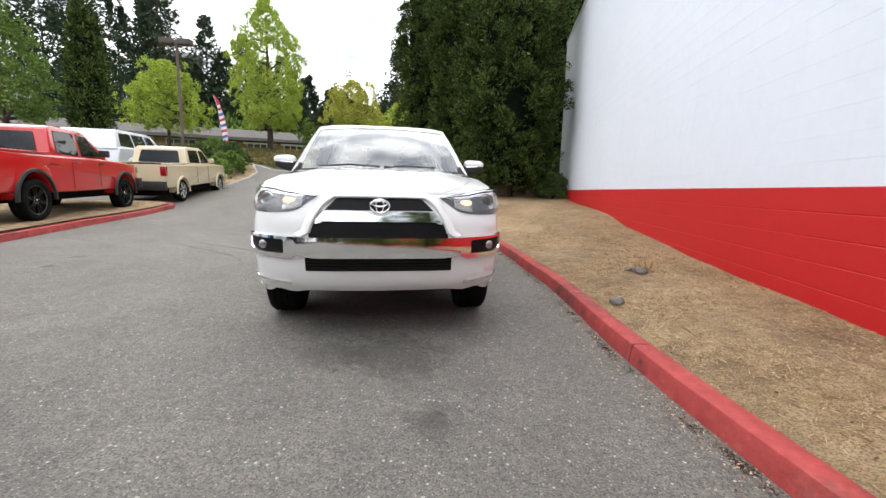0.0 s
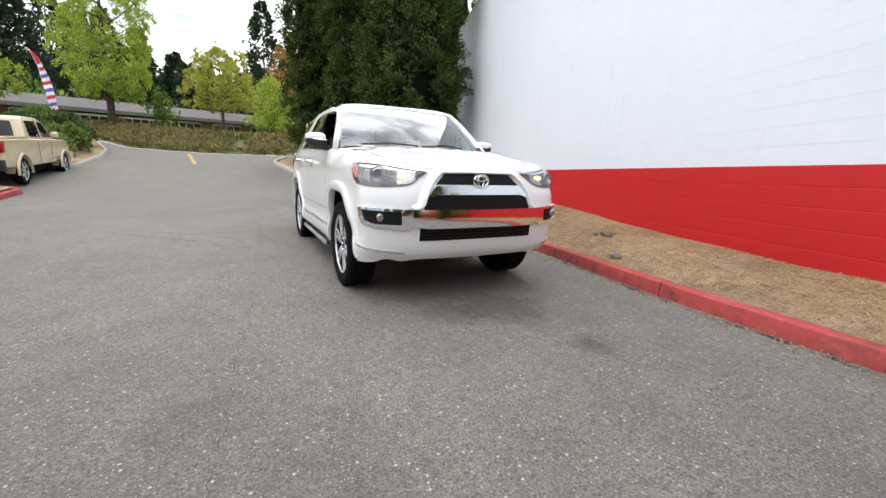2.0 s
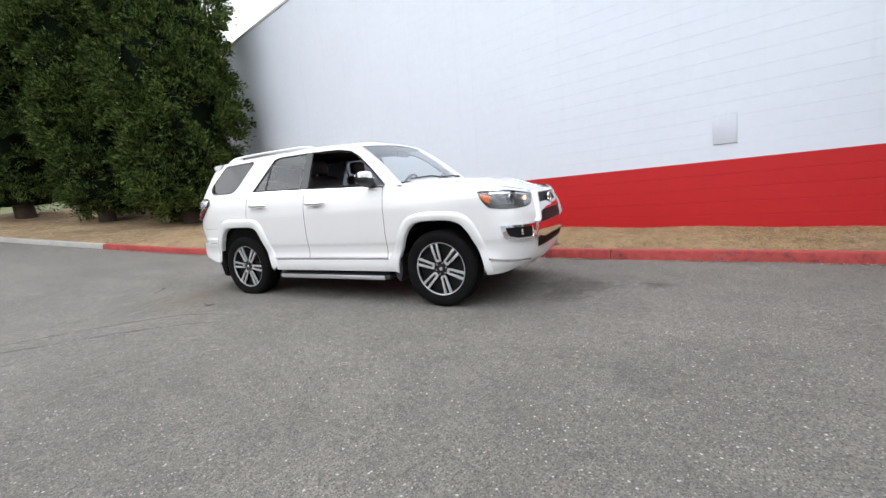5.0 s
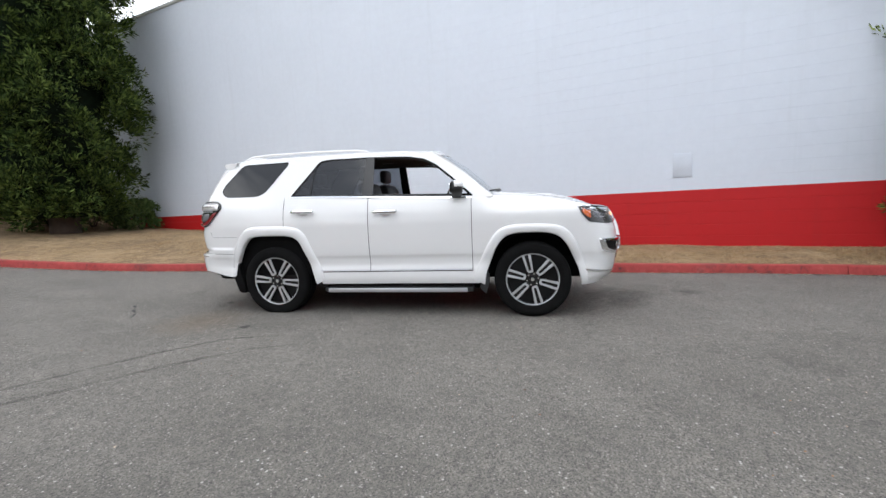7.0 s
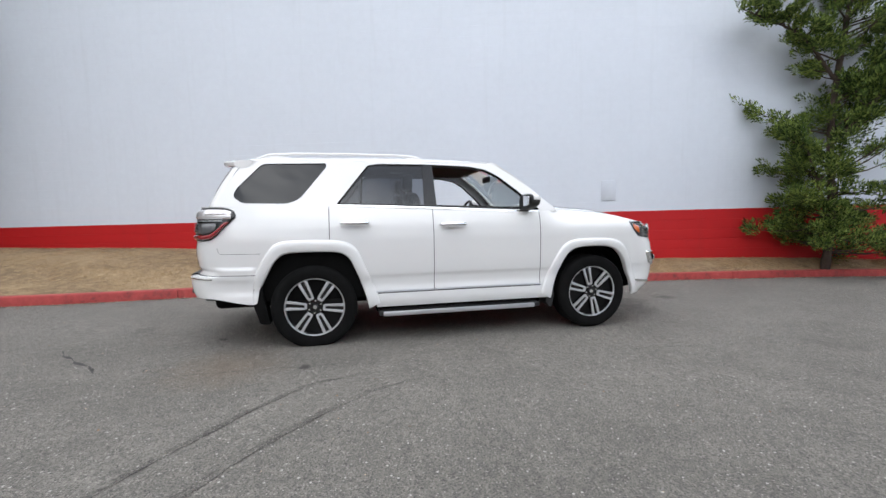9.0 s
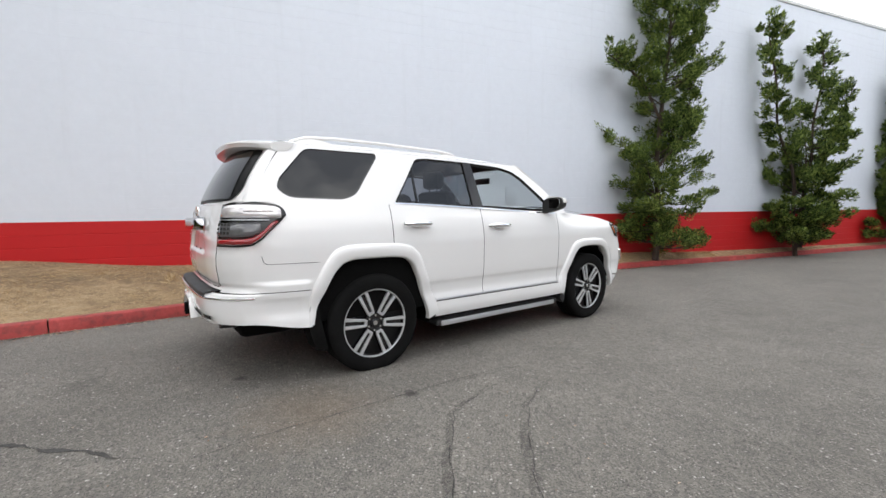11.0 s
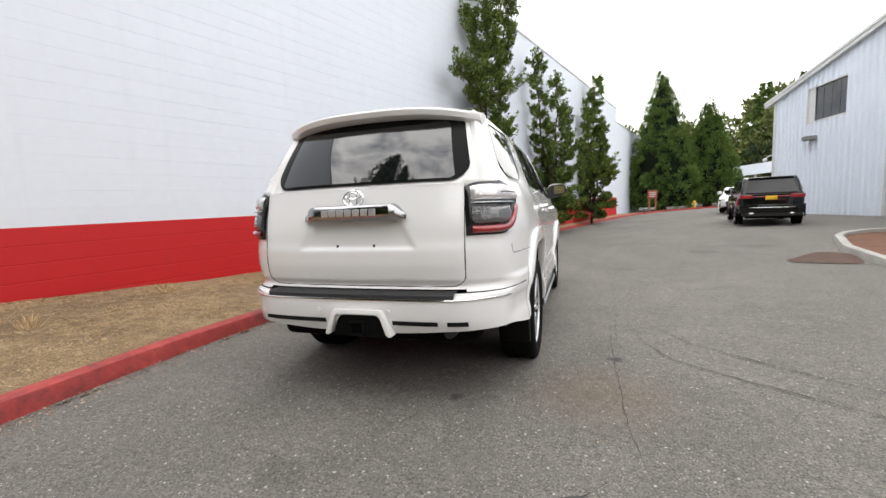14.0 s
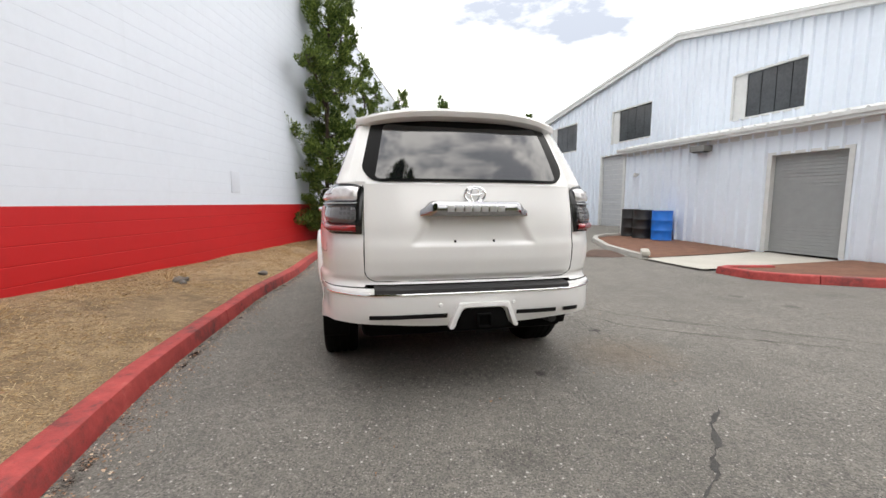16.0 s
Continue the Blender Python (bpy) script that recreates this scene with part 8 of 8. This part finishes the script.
coupe = vehicle("coupe", "white coupe with its nose towards the driveway", pose(-2.5, -24.6, land(-2.5, -24.6) + 0.01, 0, 0, 176), PEARL, lower, [(-0.95, 0.93), (-0.25, 1.36), (0.1, 1.42), (0.9, 1.38), (1.95, 1.0)], 0.94, (-1.5, 1.45), 0.35,
                [[(-0.55, 1.02), (-0.15, 1.33), (0.3, 1.37), (0.35, 1.02)], [(0.45, 1.02), (0.42, 1.36), (0.85, 1.30), (1.35, 1.05)]], wheel_scale=0.92, trim=PEARL, belt_z=1.0,
                front=[("front_grille", -0.6, 0.6, -2.53, -2.42, 0.52, 0.66, BLACK, "dark grille"), ("headlamp", -0.9, -0.62, -2.46, -2.3, 0.64, 0.76, LAMP_SMOKE, ""), ("headlamp", 0.62, 0.9, -2.46, -2.3, 0.64, 0.76, LAMP_SMOKE, "")])
bm = bmesh.new()
filled(bm, [rounded([(-0.72, 0.96), (0.72, 0.96), (0.60, 1.36), (-0.60, 1.36)], 0.05)], lambda x, z: (x, -0.95 + (z - 0.93) * 1.63 - 0.03, z + 0.015))
part("windscreen", bm, DARK_GLASS, coupe, "dark windscreen")

# ---- islands, bank and low building to the north ----
for ob in [o for o in bpy.data.objects if o.parent and o.parent.name == "pickup_truck" and not o.name.startswith("wheel")]:
    ob.location.z += 0.07
bed("grass_island", "island of dry patchy grass under the red pickup truck", [(-5.72, 0.75), (-6.72, 3.2), (-7.5, 5.5), (-8.15, 7.1), (-8.6, 7.35), (-9.6, 7.0), (-11.2, 5.5), (-10.4, 2.6), (-9.2, -0.4), (-7.2, -0.6)], DRY, 0.16)
kerb_run("kerb_island", "worn red-painted concrete kerb round the grass island", [(-7.2, -0.75), (-6.1, -0.5), (-5.62, 0.0), (-5.6, 0.75), (-6.6, 3.2), (-7.38, 5.5), (-8.0, 7.2), (-8.4, 7.55), (-9.0, 7.5), (-9.8, 7.1), (-11.3, 5.6)], 3.0, lambda x, y: KERB_RED, inward=-1)
bed("shrub_bed", "planted bed with shrubs behind a grey kerb", [(-10.3, 12.9), (-10.95, 15.8), (-11.5, 17.4), (-12.6, 18.6), (-15.5, 18.8), (-15.2, 14.5), (-12.2, 12.2)], DRY, 0.13)
kerb_run("kerb_shrub_bed", "grey concrete kerb round the shrub bed", [(-11.9, 12.0), (-10.8, 12.2), (-10.2, 13.0), (-10.85, 15.8), (-11.4, 17.4), (-12.5, 18.7), (-15.5, 19.0)], 3.0, lambda x, y: CONCRETE, inward=-1)
for k, (x, y, r, h) in enumerate(((-12.0, 15.6, 0.8, 0.9), (-12.6, 16.8, 0.9, 1.1), (-11.7, 14.3, 0.6, 0.7), (-13.4, 15.2, 0.9, 1.0), (-13.9, 17.2, 0.9, 1.2))):
    shrub("shrub", "rounded green shrub in the kerbed bed", x, y, land(x, y) + 0.1, r, h, SHRUB_LEAF if k % 2 else GREEN_LEAF, 90 + k, 70, "shrubs in the kerbed bed", 0.14, 0.08)

flag = thing("feather_flag", "tall feather flag with red, white and blue stripes", "flag", pose(-13.75, 18.0, land(-13.75, 18.0) + 0.12, 0, -9, -20) @ Matrix.Diagonal((0.8, 1, 0.88, 1)))
bm = bmesh.new()
tube(bm, [(0, 0, -0.2), (0.02, 0, 2.4), (-0.05, 0, 3.6), (-0.35, 0, 4.55)], [0.02, 0.016, 0.012, 0.008], 6)
part("pole", bm, SATIN, flag)
FLAG_RED, FLAG_BLUE = plain("flag_red", (0.45, 0.03, 0.06), 0.8), plain("flag_blue", (0.10, 0.08, 0.38), 0.8)
for k in range(20):
    z0, z1 = 0.8 + 0.1845 * k, 0.8 + 0.1845 * (k + 1)
    def edge(z):
        return (interp([(0, 0.02), (2.4, 0.02), (3.6, -0.05), (4.55, -0.35)], z), interp([(0.8, 0.62), (3.0, 0.52), (4.0, 0.22), (4.5, -0.3)], z))
    bm = bmesh.new()
    for y in (-0.004, 0.004):
        sheet(bm, [[(edge(z)[0], y + 0.03 * math.sin(z * 2), z), (mix(*edge(z), 0.5), y + 0.05 * math.sin(z * 2 + 1), z), (edge(z)[1], y + 0.03 * math.sin(z * 2.5 + 2), z)] for z in (z0, (z0 + z1) / 2, z1)])
    part("stripe", bm, (FLAG_RED if k > 15 or k % 4 == 2 else FLAG_BLUE if k % 4 == 0 else PAINT_LINE_W), flag)
pole = thing("light_pole", "brown lamp post with two box heads", "lamp post", pose(-16.8, 18.4, land(-16.8, 18.4), 0, 0, 15))
bm = bmesh.new()
tube(bm, [(0, 0, -0.2), (0, 0, 6.9)], [0.10, 0.07], 10)
part("post", bm, plain("brown_lamp_post", (0.10, 0.07, 0.055), 0.6), pole)
for s in (-1, 1):
    bm = bmesh.new()
    box(bm, s * 0.15, s * 0.85, -0.25, 0.25, 6.62, 6.95, 0.02)
    part("lamp_head", bm, plain("dark_lamp_head", (0.06, 0.045, 0.04), 0.6), pole, "dark box lamp head")

# road paint at the top of the drive
def stripe(name, label, a, b, w, mat):
    d = Vector((b[0] - a[0], b[1] - a[1])).normalized()
    nrm = Vector((-d.y, d.x)) * w / 2
    n = max(1, int(math.dist(a, b) / 0.5))
    bm = bmesh.new()
    rows = []
    for i in range(n + 1):
        x, y = mix(a[0], b[0], i / n), mix(a[1], b[1], i / n)
        rows.append([(x + nrm.x, y + nrm.y, land(x + nrm.x, y + nrm.y) + 0.012), (x - nrm.x, y - nrm.y, land(x - nrm.x, y - nrm.y) + 0.012)])
    sheet(bm, rows)
    return solid(name, bm, mat, label, "road marking", kind="structure")


stripe("yellow_line", "worn yellow line up the middle of the drive", (-6.95, 15.5), (-8.35, 18.6), 0.14, PAINT_LINE_Y)
stripe("white_line", "worn white line at the top of the drive", (-20, 19.1), (-3.2, 19.1), 0.10, PAINT_LINE_W)

school = thing("low_building", "long low brown brick building with a deep grey roof", "building", pose(-38, 21, 3.0, 0, 0, 29.4))
bm = bmesh.new()
box(bm, 0, 42, 0.6, 10, -1.5, 2.2)
part("wall", bm, BRICK, school, "tan brick wall", shade=False)
bm = bmesh.new()
prism(bm, [(-0.7, 2.0), (10.5, 2.0), (10.5, 2.4), (5, 3.35), (0.6, 3.05), (-0.7, 2.25)], -0.5, 42.5, "x")
part("roof", bm, ROOF_BROWN, school, "deep grey-brown roof", shade=False)
WARM_WHITE = plain("white_window_frame", (0.68, 0.68, 0.66), 0.6)
PINK = plain("pink_window_poster", (0.45, 0.10, 0.18), 0.6)
for k in range(13):
    x0 = 1.0 + 3.15 * k
    win = part("window", (lambda b: (box(b, x0, x0 + 2.2, 0.50, 0.58, 0.55, 1.85), b)[1])(bmesh.new()), DARK_PANE, school, "dark window strip", shade=False)
    bm = bmesh.new()
    for j in range(5):
        box(bm, x0 + 0.55 * j - 0.04, x0 + 0.55 * j + 0.04, 0.44, 0.62, 0.50, 1.90)
    box(bm, x0 - 0.04, x0 + 2.24, 0.45, 0.61, 0.45, 0.55)
    box(bm, x0 - 0.04, x0 + 2.24, 0.45, 0.61, 1.85, 1.98)
    part("window_frame", bm, WARM_WHITE, win, "white frame", shade=False)
    if k in (7,):
        bm = bmesh.new()
        for j in range(4):
            box(bm, x0 + 0.08 + 0.55 * j, x0 + 0.45 + 0.55 * j, 0.47, 0.495, 0.6, 1.6)
        part("posters", bm, PINK, win, "pink posters", shade=False)
    if k in (2, 6, 7, 11):
        bm = bmesh.new()
        prism(bm, [(-0.35, 1.86), (0.48, 2.02), (0.48, 1.94), (-0.35, 1.74)], x0 - 0.3, x0 + 2.5, "x")
        part("awning", bm, WARM_WHITE, school, "white awning", shade=False)
    if k % 3 == 1:
        bm = bmesh.new()
        box(bm, x0 + 2.3, x0 + 2.7, 0.2, 0.6, -1.5, 2.05)
        part("pier", bm, BRICK, school, shade=False)

broadleaf("tree", "tall yellow-green leafy tree on the bank", pose(-14.6, 24.3, land(-14.6, 24.3)), 10.6, 2.6, LIME_LEAF, 101, 1.9, n_tufts=640, count=88, tuft=0.36, blade=0.105, width=0.065, group="leafy trees on the bank")
broadleaf("tree", "small yellow-green leafy tree on the bank", pose(-20.2, 21.3, land(-20.2, 21.3)), 6.2, 2.5, LIME_LEAF, 102, 1.9, n_tufts=405, count=84, tuft=0.32, blade=0.10, width=0.062, group="leafy trees on the bank")
broadleaf("tree", "green leafy tree on the bank", pose(-22.6, 13.6, land(-22.6, 13.6)), 7.4, 2.3, GREEN_LEAF, 103, 2.0, n_tufts=445, count=84, tuft=0.32, blade=0.10, width=0.062, group="leafy trees on the bank")
broadleaf("tree", "spreading golden leafy tree on the bank", pose(-8.6, 25.2, land(-8.6, 25.2)), 5.3, 2.3, GOLD_LEAF, 104, 1.6, n_tufts=310, count=84, tuft=0.32, blade=0.10, width=0.062, group="leafy trees on the bank")
broadleaf("tree", "small orange and green autumn tree", pose(-6.9, 36.6, 3.0), 8.6, 1.6, ORANGE_LEAF, 105, 1.5, n_tufts=200, count=36, tuft=0.5, group="leafy trees on the bank")
broadleaf("tree", "small green and gold leafy tree", pose(-7.2, 33.0, 3.0), 5.2, 1.7, LIME_LEAF, 106, 1.5, n_tufts=200, count=36, tuft=0.5, group="leafy trees on the bank")
broadleaf("tree", "slim green sapling on the bank", pose(-13.6, 28.5, 3.0), 3.4, 0.8, GREEN_LEAF, 107, 1.0, n_tufts=60, count=30, tuft=0.35, group="leafy trees on the bank")
conifer("cypress", "dark columnar cypress among the leafy trees", pose(-16.9, 12.9, land(-16.9, 12.9)), 7.6, 0.62, COLUMN, SEQUOIA, 108, n_tufts=260, count=60, foot=0.6, blade=0.16, width=0.06)


def fir(at, h, r, seed, leaf=DARKFIR):
    """A tall far fir with drooping tiers and gaps."""
    rand = random.Random(seed)
    tree = thing("fir", "tall dark fir on the wooded hill", "tree", at, "tall firs on the hill")
    bm = bmesh.new()
    trunk(bm, [(0, 0, -1), (0, 0, h * 0.97)], [0.012 * h, 0.02], 7)
    part("trunk", bm, BARK, tree)
    cs = []
    z = h * 0.10
    while z < h:
        w = 2.1 * r * (1 - z / h) ** 0.9 + 0.15
        for k in range(7):
            a = rand.uniform(0, 6.283)
            q = w * rand.uniform(0.45, 1.08)
            for g in (0.18, 0.5, 0.8):
                way = Vector((math.cos(a) + rand.gauss(0, 0.15), math.sin(a) + rand.gauss(0, 0.15), rand.uniform(-0.45, 0.0))).normalized()
                cs.append((Vector((q * g * math.cos(a), q * g * math.sin(a), z - 0.22 * q * g + rand.uniform(-0.1, 0.1))), way, 0.36 * q + 0.3, 0.10 * q + 0.12))
        z += h * 0.027
    ob = new("crown", quiet("crown", *sprays(rand, cs, 10, 0.55, 0.17), leaf))
    ob.parent = tree


for k, (x, y, h, r) in enumerate(((-42, 35.5, 24, 3.4), (-46, 31.5, 21, 3.2), (-40.5, 44.3, 25, 3.6), (-43.5, 46.5, 23, 3.2), (-42.5, 55.4, 22, 3.4), (-38, 58, 20, 3.2), (-12.0, 53.9, 21.5 - max(land(-12, 53.9), 2.0), 2.6), (-14.6, 55, 13.0 - max(land(-14.6, 55), 2.0), 2.2), (-17.0, 54, 12.4 - max(land(-17, 54), 2.0), 2.2), (-9.0, 54.8, 16.2 - max(land(-9, 54.8), 2.0), 2.2), (-19.4, 55, 13.6 - max(land(-19.4, 55), 2.0), 2.4), (-6.6, 57, 14.5 - max(land(-6.6, 57), 2.0), 2.4), (-21.8, 56, 14.0 - max(land(-21.8, 56), 2.0), 2.6), (-4.6, 58, 14 - max(land(-4.6, 58), 2.0), 2.2), (-47, 45, 21, 2.2), (-28, 58.4, 14, 2.6), (-25, 50, 8.5, 2.2), (-22, 51, 7.8, 2.0), (-19.5, 50, 8, 2.0), (-16.5, 49, 7, 1.8), (-34, 62, 18, 3.0), (-10, 58, 13, 2.4), (-30, 52, 9, 2.4), (-52, 40, 22, 3.4), (-49, 52, 22, 3.4), (-36, 50, 15, 3.0), (-33, 55, 15, 3.0), (-45, 39, 16, 3.0), (-38.5, 47.5, 13, 2.8), (-29, 56, 12, 2.8), (-24, 58, 12, 2.6), (-14, 60, 12, 2.6))):
    fir(pose(x, y, max(land(x, y), 2.0)), h, r, 200 + k)
cabin = thing("hill_house", "brown house among the firs on the hill", "house", pose(-51.0, 60, 19.2, 0, 0, 40))
bm = bmesh.new()
box(bm, -3, 3, -2, 2, -18, 1.9)
part("wall", bm, plain("dark_brown_boards", (0.10, 0.06, 0.045), 0.8), cabin, shade=False)
bm = bmesh.new()
prism(bm, [(-2.7, 1.8), (0, 3.2), (2.7, 1.8)], -3.4, 3.4, "x")
part("roof", bm, ROOF_BROWN, cabin, shade=False)
for x in (-1.6, 1.4):
    bm = bmesh.new()
    box(bm, x - 0.5, x + 0.5, -2.06, -2.0, 0.3, 1.3)
    part("window", bm, DARK_PANE, cabin, shade=False)


def woods(name, label, spots, leaf, seed, count=22, tuft=1.5, blade=1.3, width=0.7):
    rand = random.Random(seed)
    cs = []
    for x, y, z, h, r in spots:
        for _ in range(int(16 + h * 1.2)):
            f = rand.random()
            a = rand.uniform(0, 6.283)
            q = r * math.sqrt(rand.random()) * (1.05 - 0.8 * f)
            cs.append((Vector((x + q * math.cos(a), y + q * math.sin(a), z + h * (0.12 + 0.88 * f))), Vector((math.cos(a), math.sin(a), 0.4)).normalized(), rand.uniform(0.6, 1.2)))
    ob = new(name, quiet(name, *tufts(rand, cs, tuft, count, blade, width, 0.3), leaf))
    return tagged(ob, label, "woods", kind="stuff")


rw = random.Random(5)
spots = [[], [], []]
for _ in range(150):
    x, y = rw.uniform(-95, 40), rw.uniform(62, 120)
    spots[0 if rw.random() < 0.75 else 1].append((x, y, land(x, y) - 1, rw.uniform(8, 15), rw.uniform(2.0, 3.4)))
for _ in range(150):
    x, y = rw.uniform(-70, 60), rw.uniform(-135, -66)
    spots[2 if rw.random() < 0.6 else 0].append((x, y, land(x, y) - 1, rw.uniform(6, 13), rw.uniform(2.2, 3.6)))
for _ in range(26):
    x, y = rw.uniform(-60, -14), rw.uniform(40, 62)
    spots[1].append((x, y, max(land(x, y), 2) - 0.5, rw.uniform(4, 7), rw.uniform(2, 3)))
woods("far_firs", "dark wooded hillside of firs", spots[0], DARKFIR, 301, 14, 1.4, 0.95, 0.34)
woods("far_green_woods", "green leafy woods below the hill", spots[1], GREEN_LEAF, 302, 22, 1.4, 0.7, 0.3)
for k in range(46):
    x, y = rw.uniform(-34, 22), rw.uniform(-98, -74)
    top = 13.0 + 4.0 * smooth(8, -14, x) + rw.uniform(-2.5, 0.5)
    spots[2].append((x, y, land(x, y) - 1, top * (-y / 84) - land(x, y) + 1, rw.uniform(2.4, 4.0)))
for x, y, h in ((-7.2, -84, 18.5), (-12.5, -88, 20)):
    fir(pose(x, y, land(x, y)), h - land(x, y), 2.6, 400 + int(h * 2), CEDAR)
HILL_LEAF = leaf_material("olive_hillside_leaves", (0.06, 0.085, 0.035), (0.13, 0.155, 0.055), (0.25, 0.26, 0.09))
woods("far_mixed_woods", "mixed green and olive hillside trees", spots[2], HILL_LEAF, 303, 26, 1.5, 0.85, 0.40)
rw2 = random.Random(9)
cs = []
for _ in range(2600):
    x, y = rw2.uniform(-24, -2.6), rw2.uniform(20.0, 27)
    if noise.noise(Vector((x * 0.5, y * 0.5, 0))) > -0.32:
        cs.append((Vector((x, y, land(x, y) + 0.1)), Vector((0, 0, 1)), rw2.uniform(0.6, 1.3)))
cover = new("ground_cover", quiet("ground_cover", *tufts(rw2, cs, 0.28, 14, 0.16, 0.09, 0.4), COVER_LEAF))
tagged(cover, "reddish and green ground cover on the bank", "ground cover", kind="stuff")

# ---- dry grass, litter and stones on the strip ----
STRAW = leaf_material("dry_straw", (0.27, 0.165, 0.08), (0.50, 0.34, 0.175), (0.72, 0.57, 0.35), 0.9)
LITTER = leaf_material("fallen_bits", (0.11, 0.06, 0.04), (0.33, 0.19, 0.11), (0.66, 0.56, 0.44), 0.9)


def scatter(name, label, category, spots, rand, length, width, lift, material):
    """Small flat-lying slips, each tilted its own way."""
    vs, fs = [], []
    for x, y, z in spots:
        a, t = rand.uniform(0, 6.283), rand.uniform(-0.1, lift)
        k = length * rand.uniform(0.5, 1.4)
        d = Vector((math.cos(a) * k, math.sin(a) * k, t * k))
        e = Vector((-math.sin(a), math.cos(a), rand.uniform(-0.5, 0.5))) * width * rand.uniform(0.6, 1.3)
        p = Vector((x, y, z + 0.004))
        n = len(vs)
        vs += [p - e, p + e, p + d * 0.6 + e * 0.8 + Vector((0, 0, 0.25 * t * k)), p + d, p + d * 0.6 - e * 0.8 + Vector((0, 0, 0.25 * t * k))]
        fs.append((n, n + 1, n + 2, n + 3, n + 4))
    return tagged(new(name, quiet(name, vs, fs, material)), label, category, kind="stuff")


rs = random.Random(77)
spots = []
while len(spots) < 52000:
    y = rs.uniform(-9.5, 10.5)
    f = rs.random()
    x0 = kerb_x(y) + 0.16
    x = mix(x0, WALL_X - 0.03, f)
    if noise.noise(Vector((x * 1.1, y * 1.1, 2))) + 0.5 * noise.noise(Vector((x * 4, y * 4, 7))) > rs.uniform(-0.5, 0.45):
        spots.append((x, y, strip_height(f, y)))
scatter("dry_grass", "dry straw-coloured grass lying on the strip", "dry grass", spots, rs, 0.04, 0.0016, 0.4, STRAW)
spots = []
for _ in range(5200):
    y = rs.uniform(-9, 10)
    f = rs.random() ** 0.8
    spots.append((mix(kerb_x(y) + 0.16, WALL_X - 0.03, f), y, strip_height(f, y)))
scatter("wood_chips", "small wood chips and fallen leaves on the dry strip", "litter", spots, rs, 0.018, 0.005, 0.4, LITTER)
spots = []
for _ in range(5200):
    y = rs.uniform(-8, 9)
    x = kerb_x(y) - 0.02 - abs(rs.gauss(0, 0.13))
    spots.append((x, y, land(x, y) + 0.006))
scatter("kerb_litter", "fallen leaf bits and grit along the foot of the kerb", "litter", spots, rs, 0.013, 0.0042, 0.35, LITTER)
spots = []
for _ in range(500):
    x, y = rs.uniform(-4.5, 2.6), rs.uniform(-7.5, 6.5)
    if x < kerb_x(y) - 0.1:
        spots.append((x, y, land(x, y) + 0.006))
scatter("driveway_grit", "pale grit and leaf bits strewn on the asphalt", "litter", spots, rs, 0.012, 0.004, 0.3, LITTER)


def stone(label, x, y, z, r, seed):
    bm = bmesh.new()
    bmesh.ops.create_icosphere(bm, subdivisions=3, radius=1.0)
    for v in bm.verts:
        k = 1 + 0.25 * noise.noise(v.co * 1.3 + Vector((seed, 0, 0))) + 0.08 * noise.noise(v.co * 4)
        v.co = Vector((v.co.x * r * k, v.co.y * r * 0.8 * k, v.co.z * r * 0.6 * k))
    return solid("stone", bm, plain("dull_grey_stone", (0.17, 0.155, 0.14), 0.9, vary=0.3, scale=20, bump=0.6), label, "stone", at=pose(x, y, z, 0, 0, seed * 40))


stone("small grey stone beside the kerb", 3.33, -1.02, strip_height(0.08, -1.02) + 0.025, 0.07, 1)
stone("grey stone lying on the dry strip", 3.85, 0.05, strip_height(0.47, 0.05) + 0.02, 0.10, 2)
stone("small grey stone on the dry strip", 3.75, 0.16, strip_height(0.43, 0.16) + 0.01, 0.05, 3)
tuft_spots = [(3.82, 0.05), (3.95, 0.14), (3.2, 3.4), (3.9, 2.1)]
for k, (x, y) in enumerate(tuft_spots):
    f = (x - kerb_x(y) - 0.15) / (WALL_X - kerb_x(y) - 0.15)
    cs = [(Vector((0, 0, 0.0)), Vector((0, 0, 1)), 1.0)]
    ob = new("grass_tuft", quiet("grass_tuft", *tufts(random.Random(500 + k), cs, 0.07, 70, 0.11, 0.006, 0.5), STRAW))
    ob.location = (x, y, strip_height(f, y))
    tagged(ob, "small tuft of dead grass on the strip", "grass tuft", "dead grass tufts")

wall_blocks()
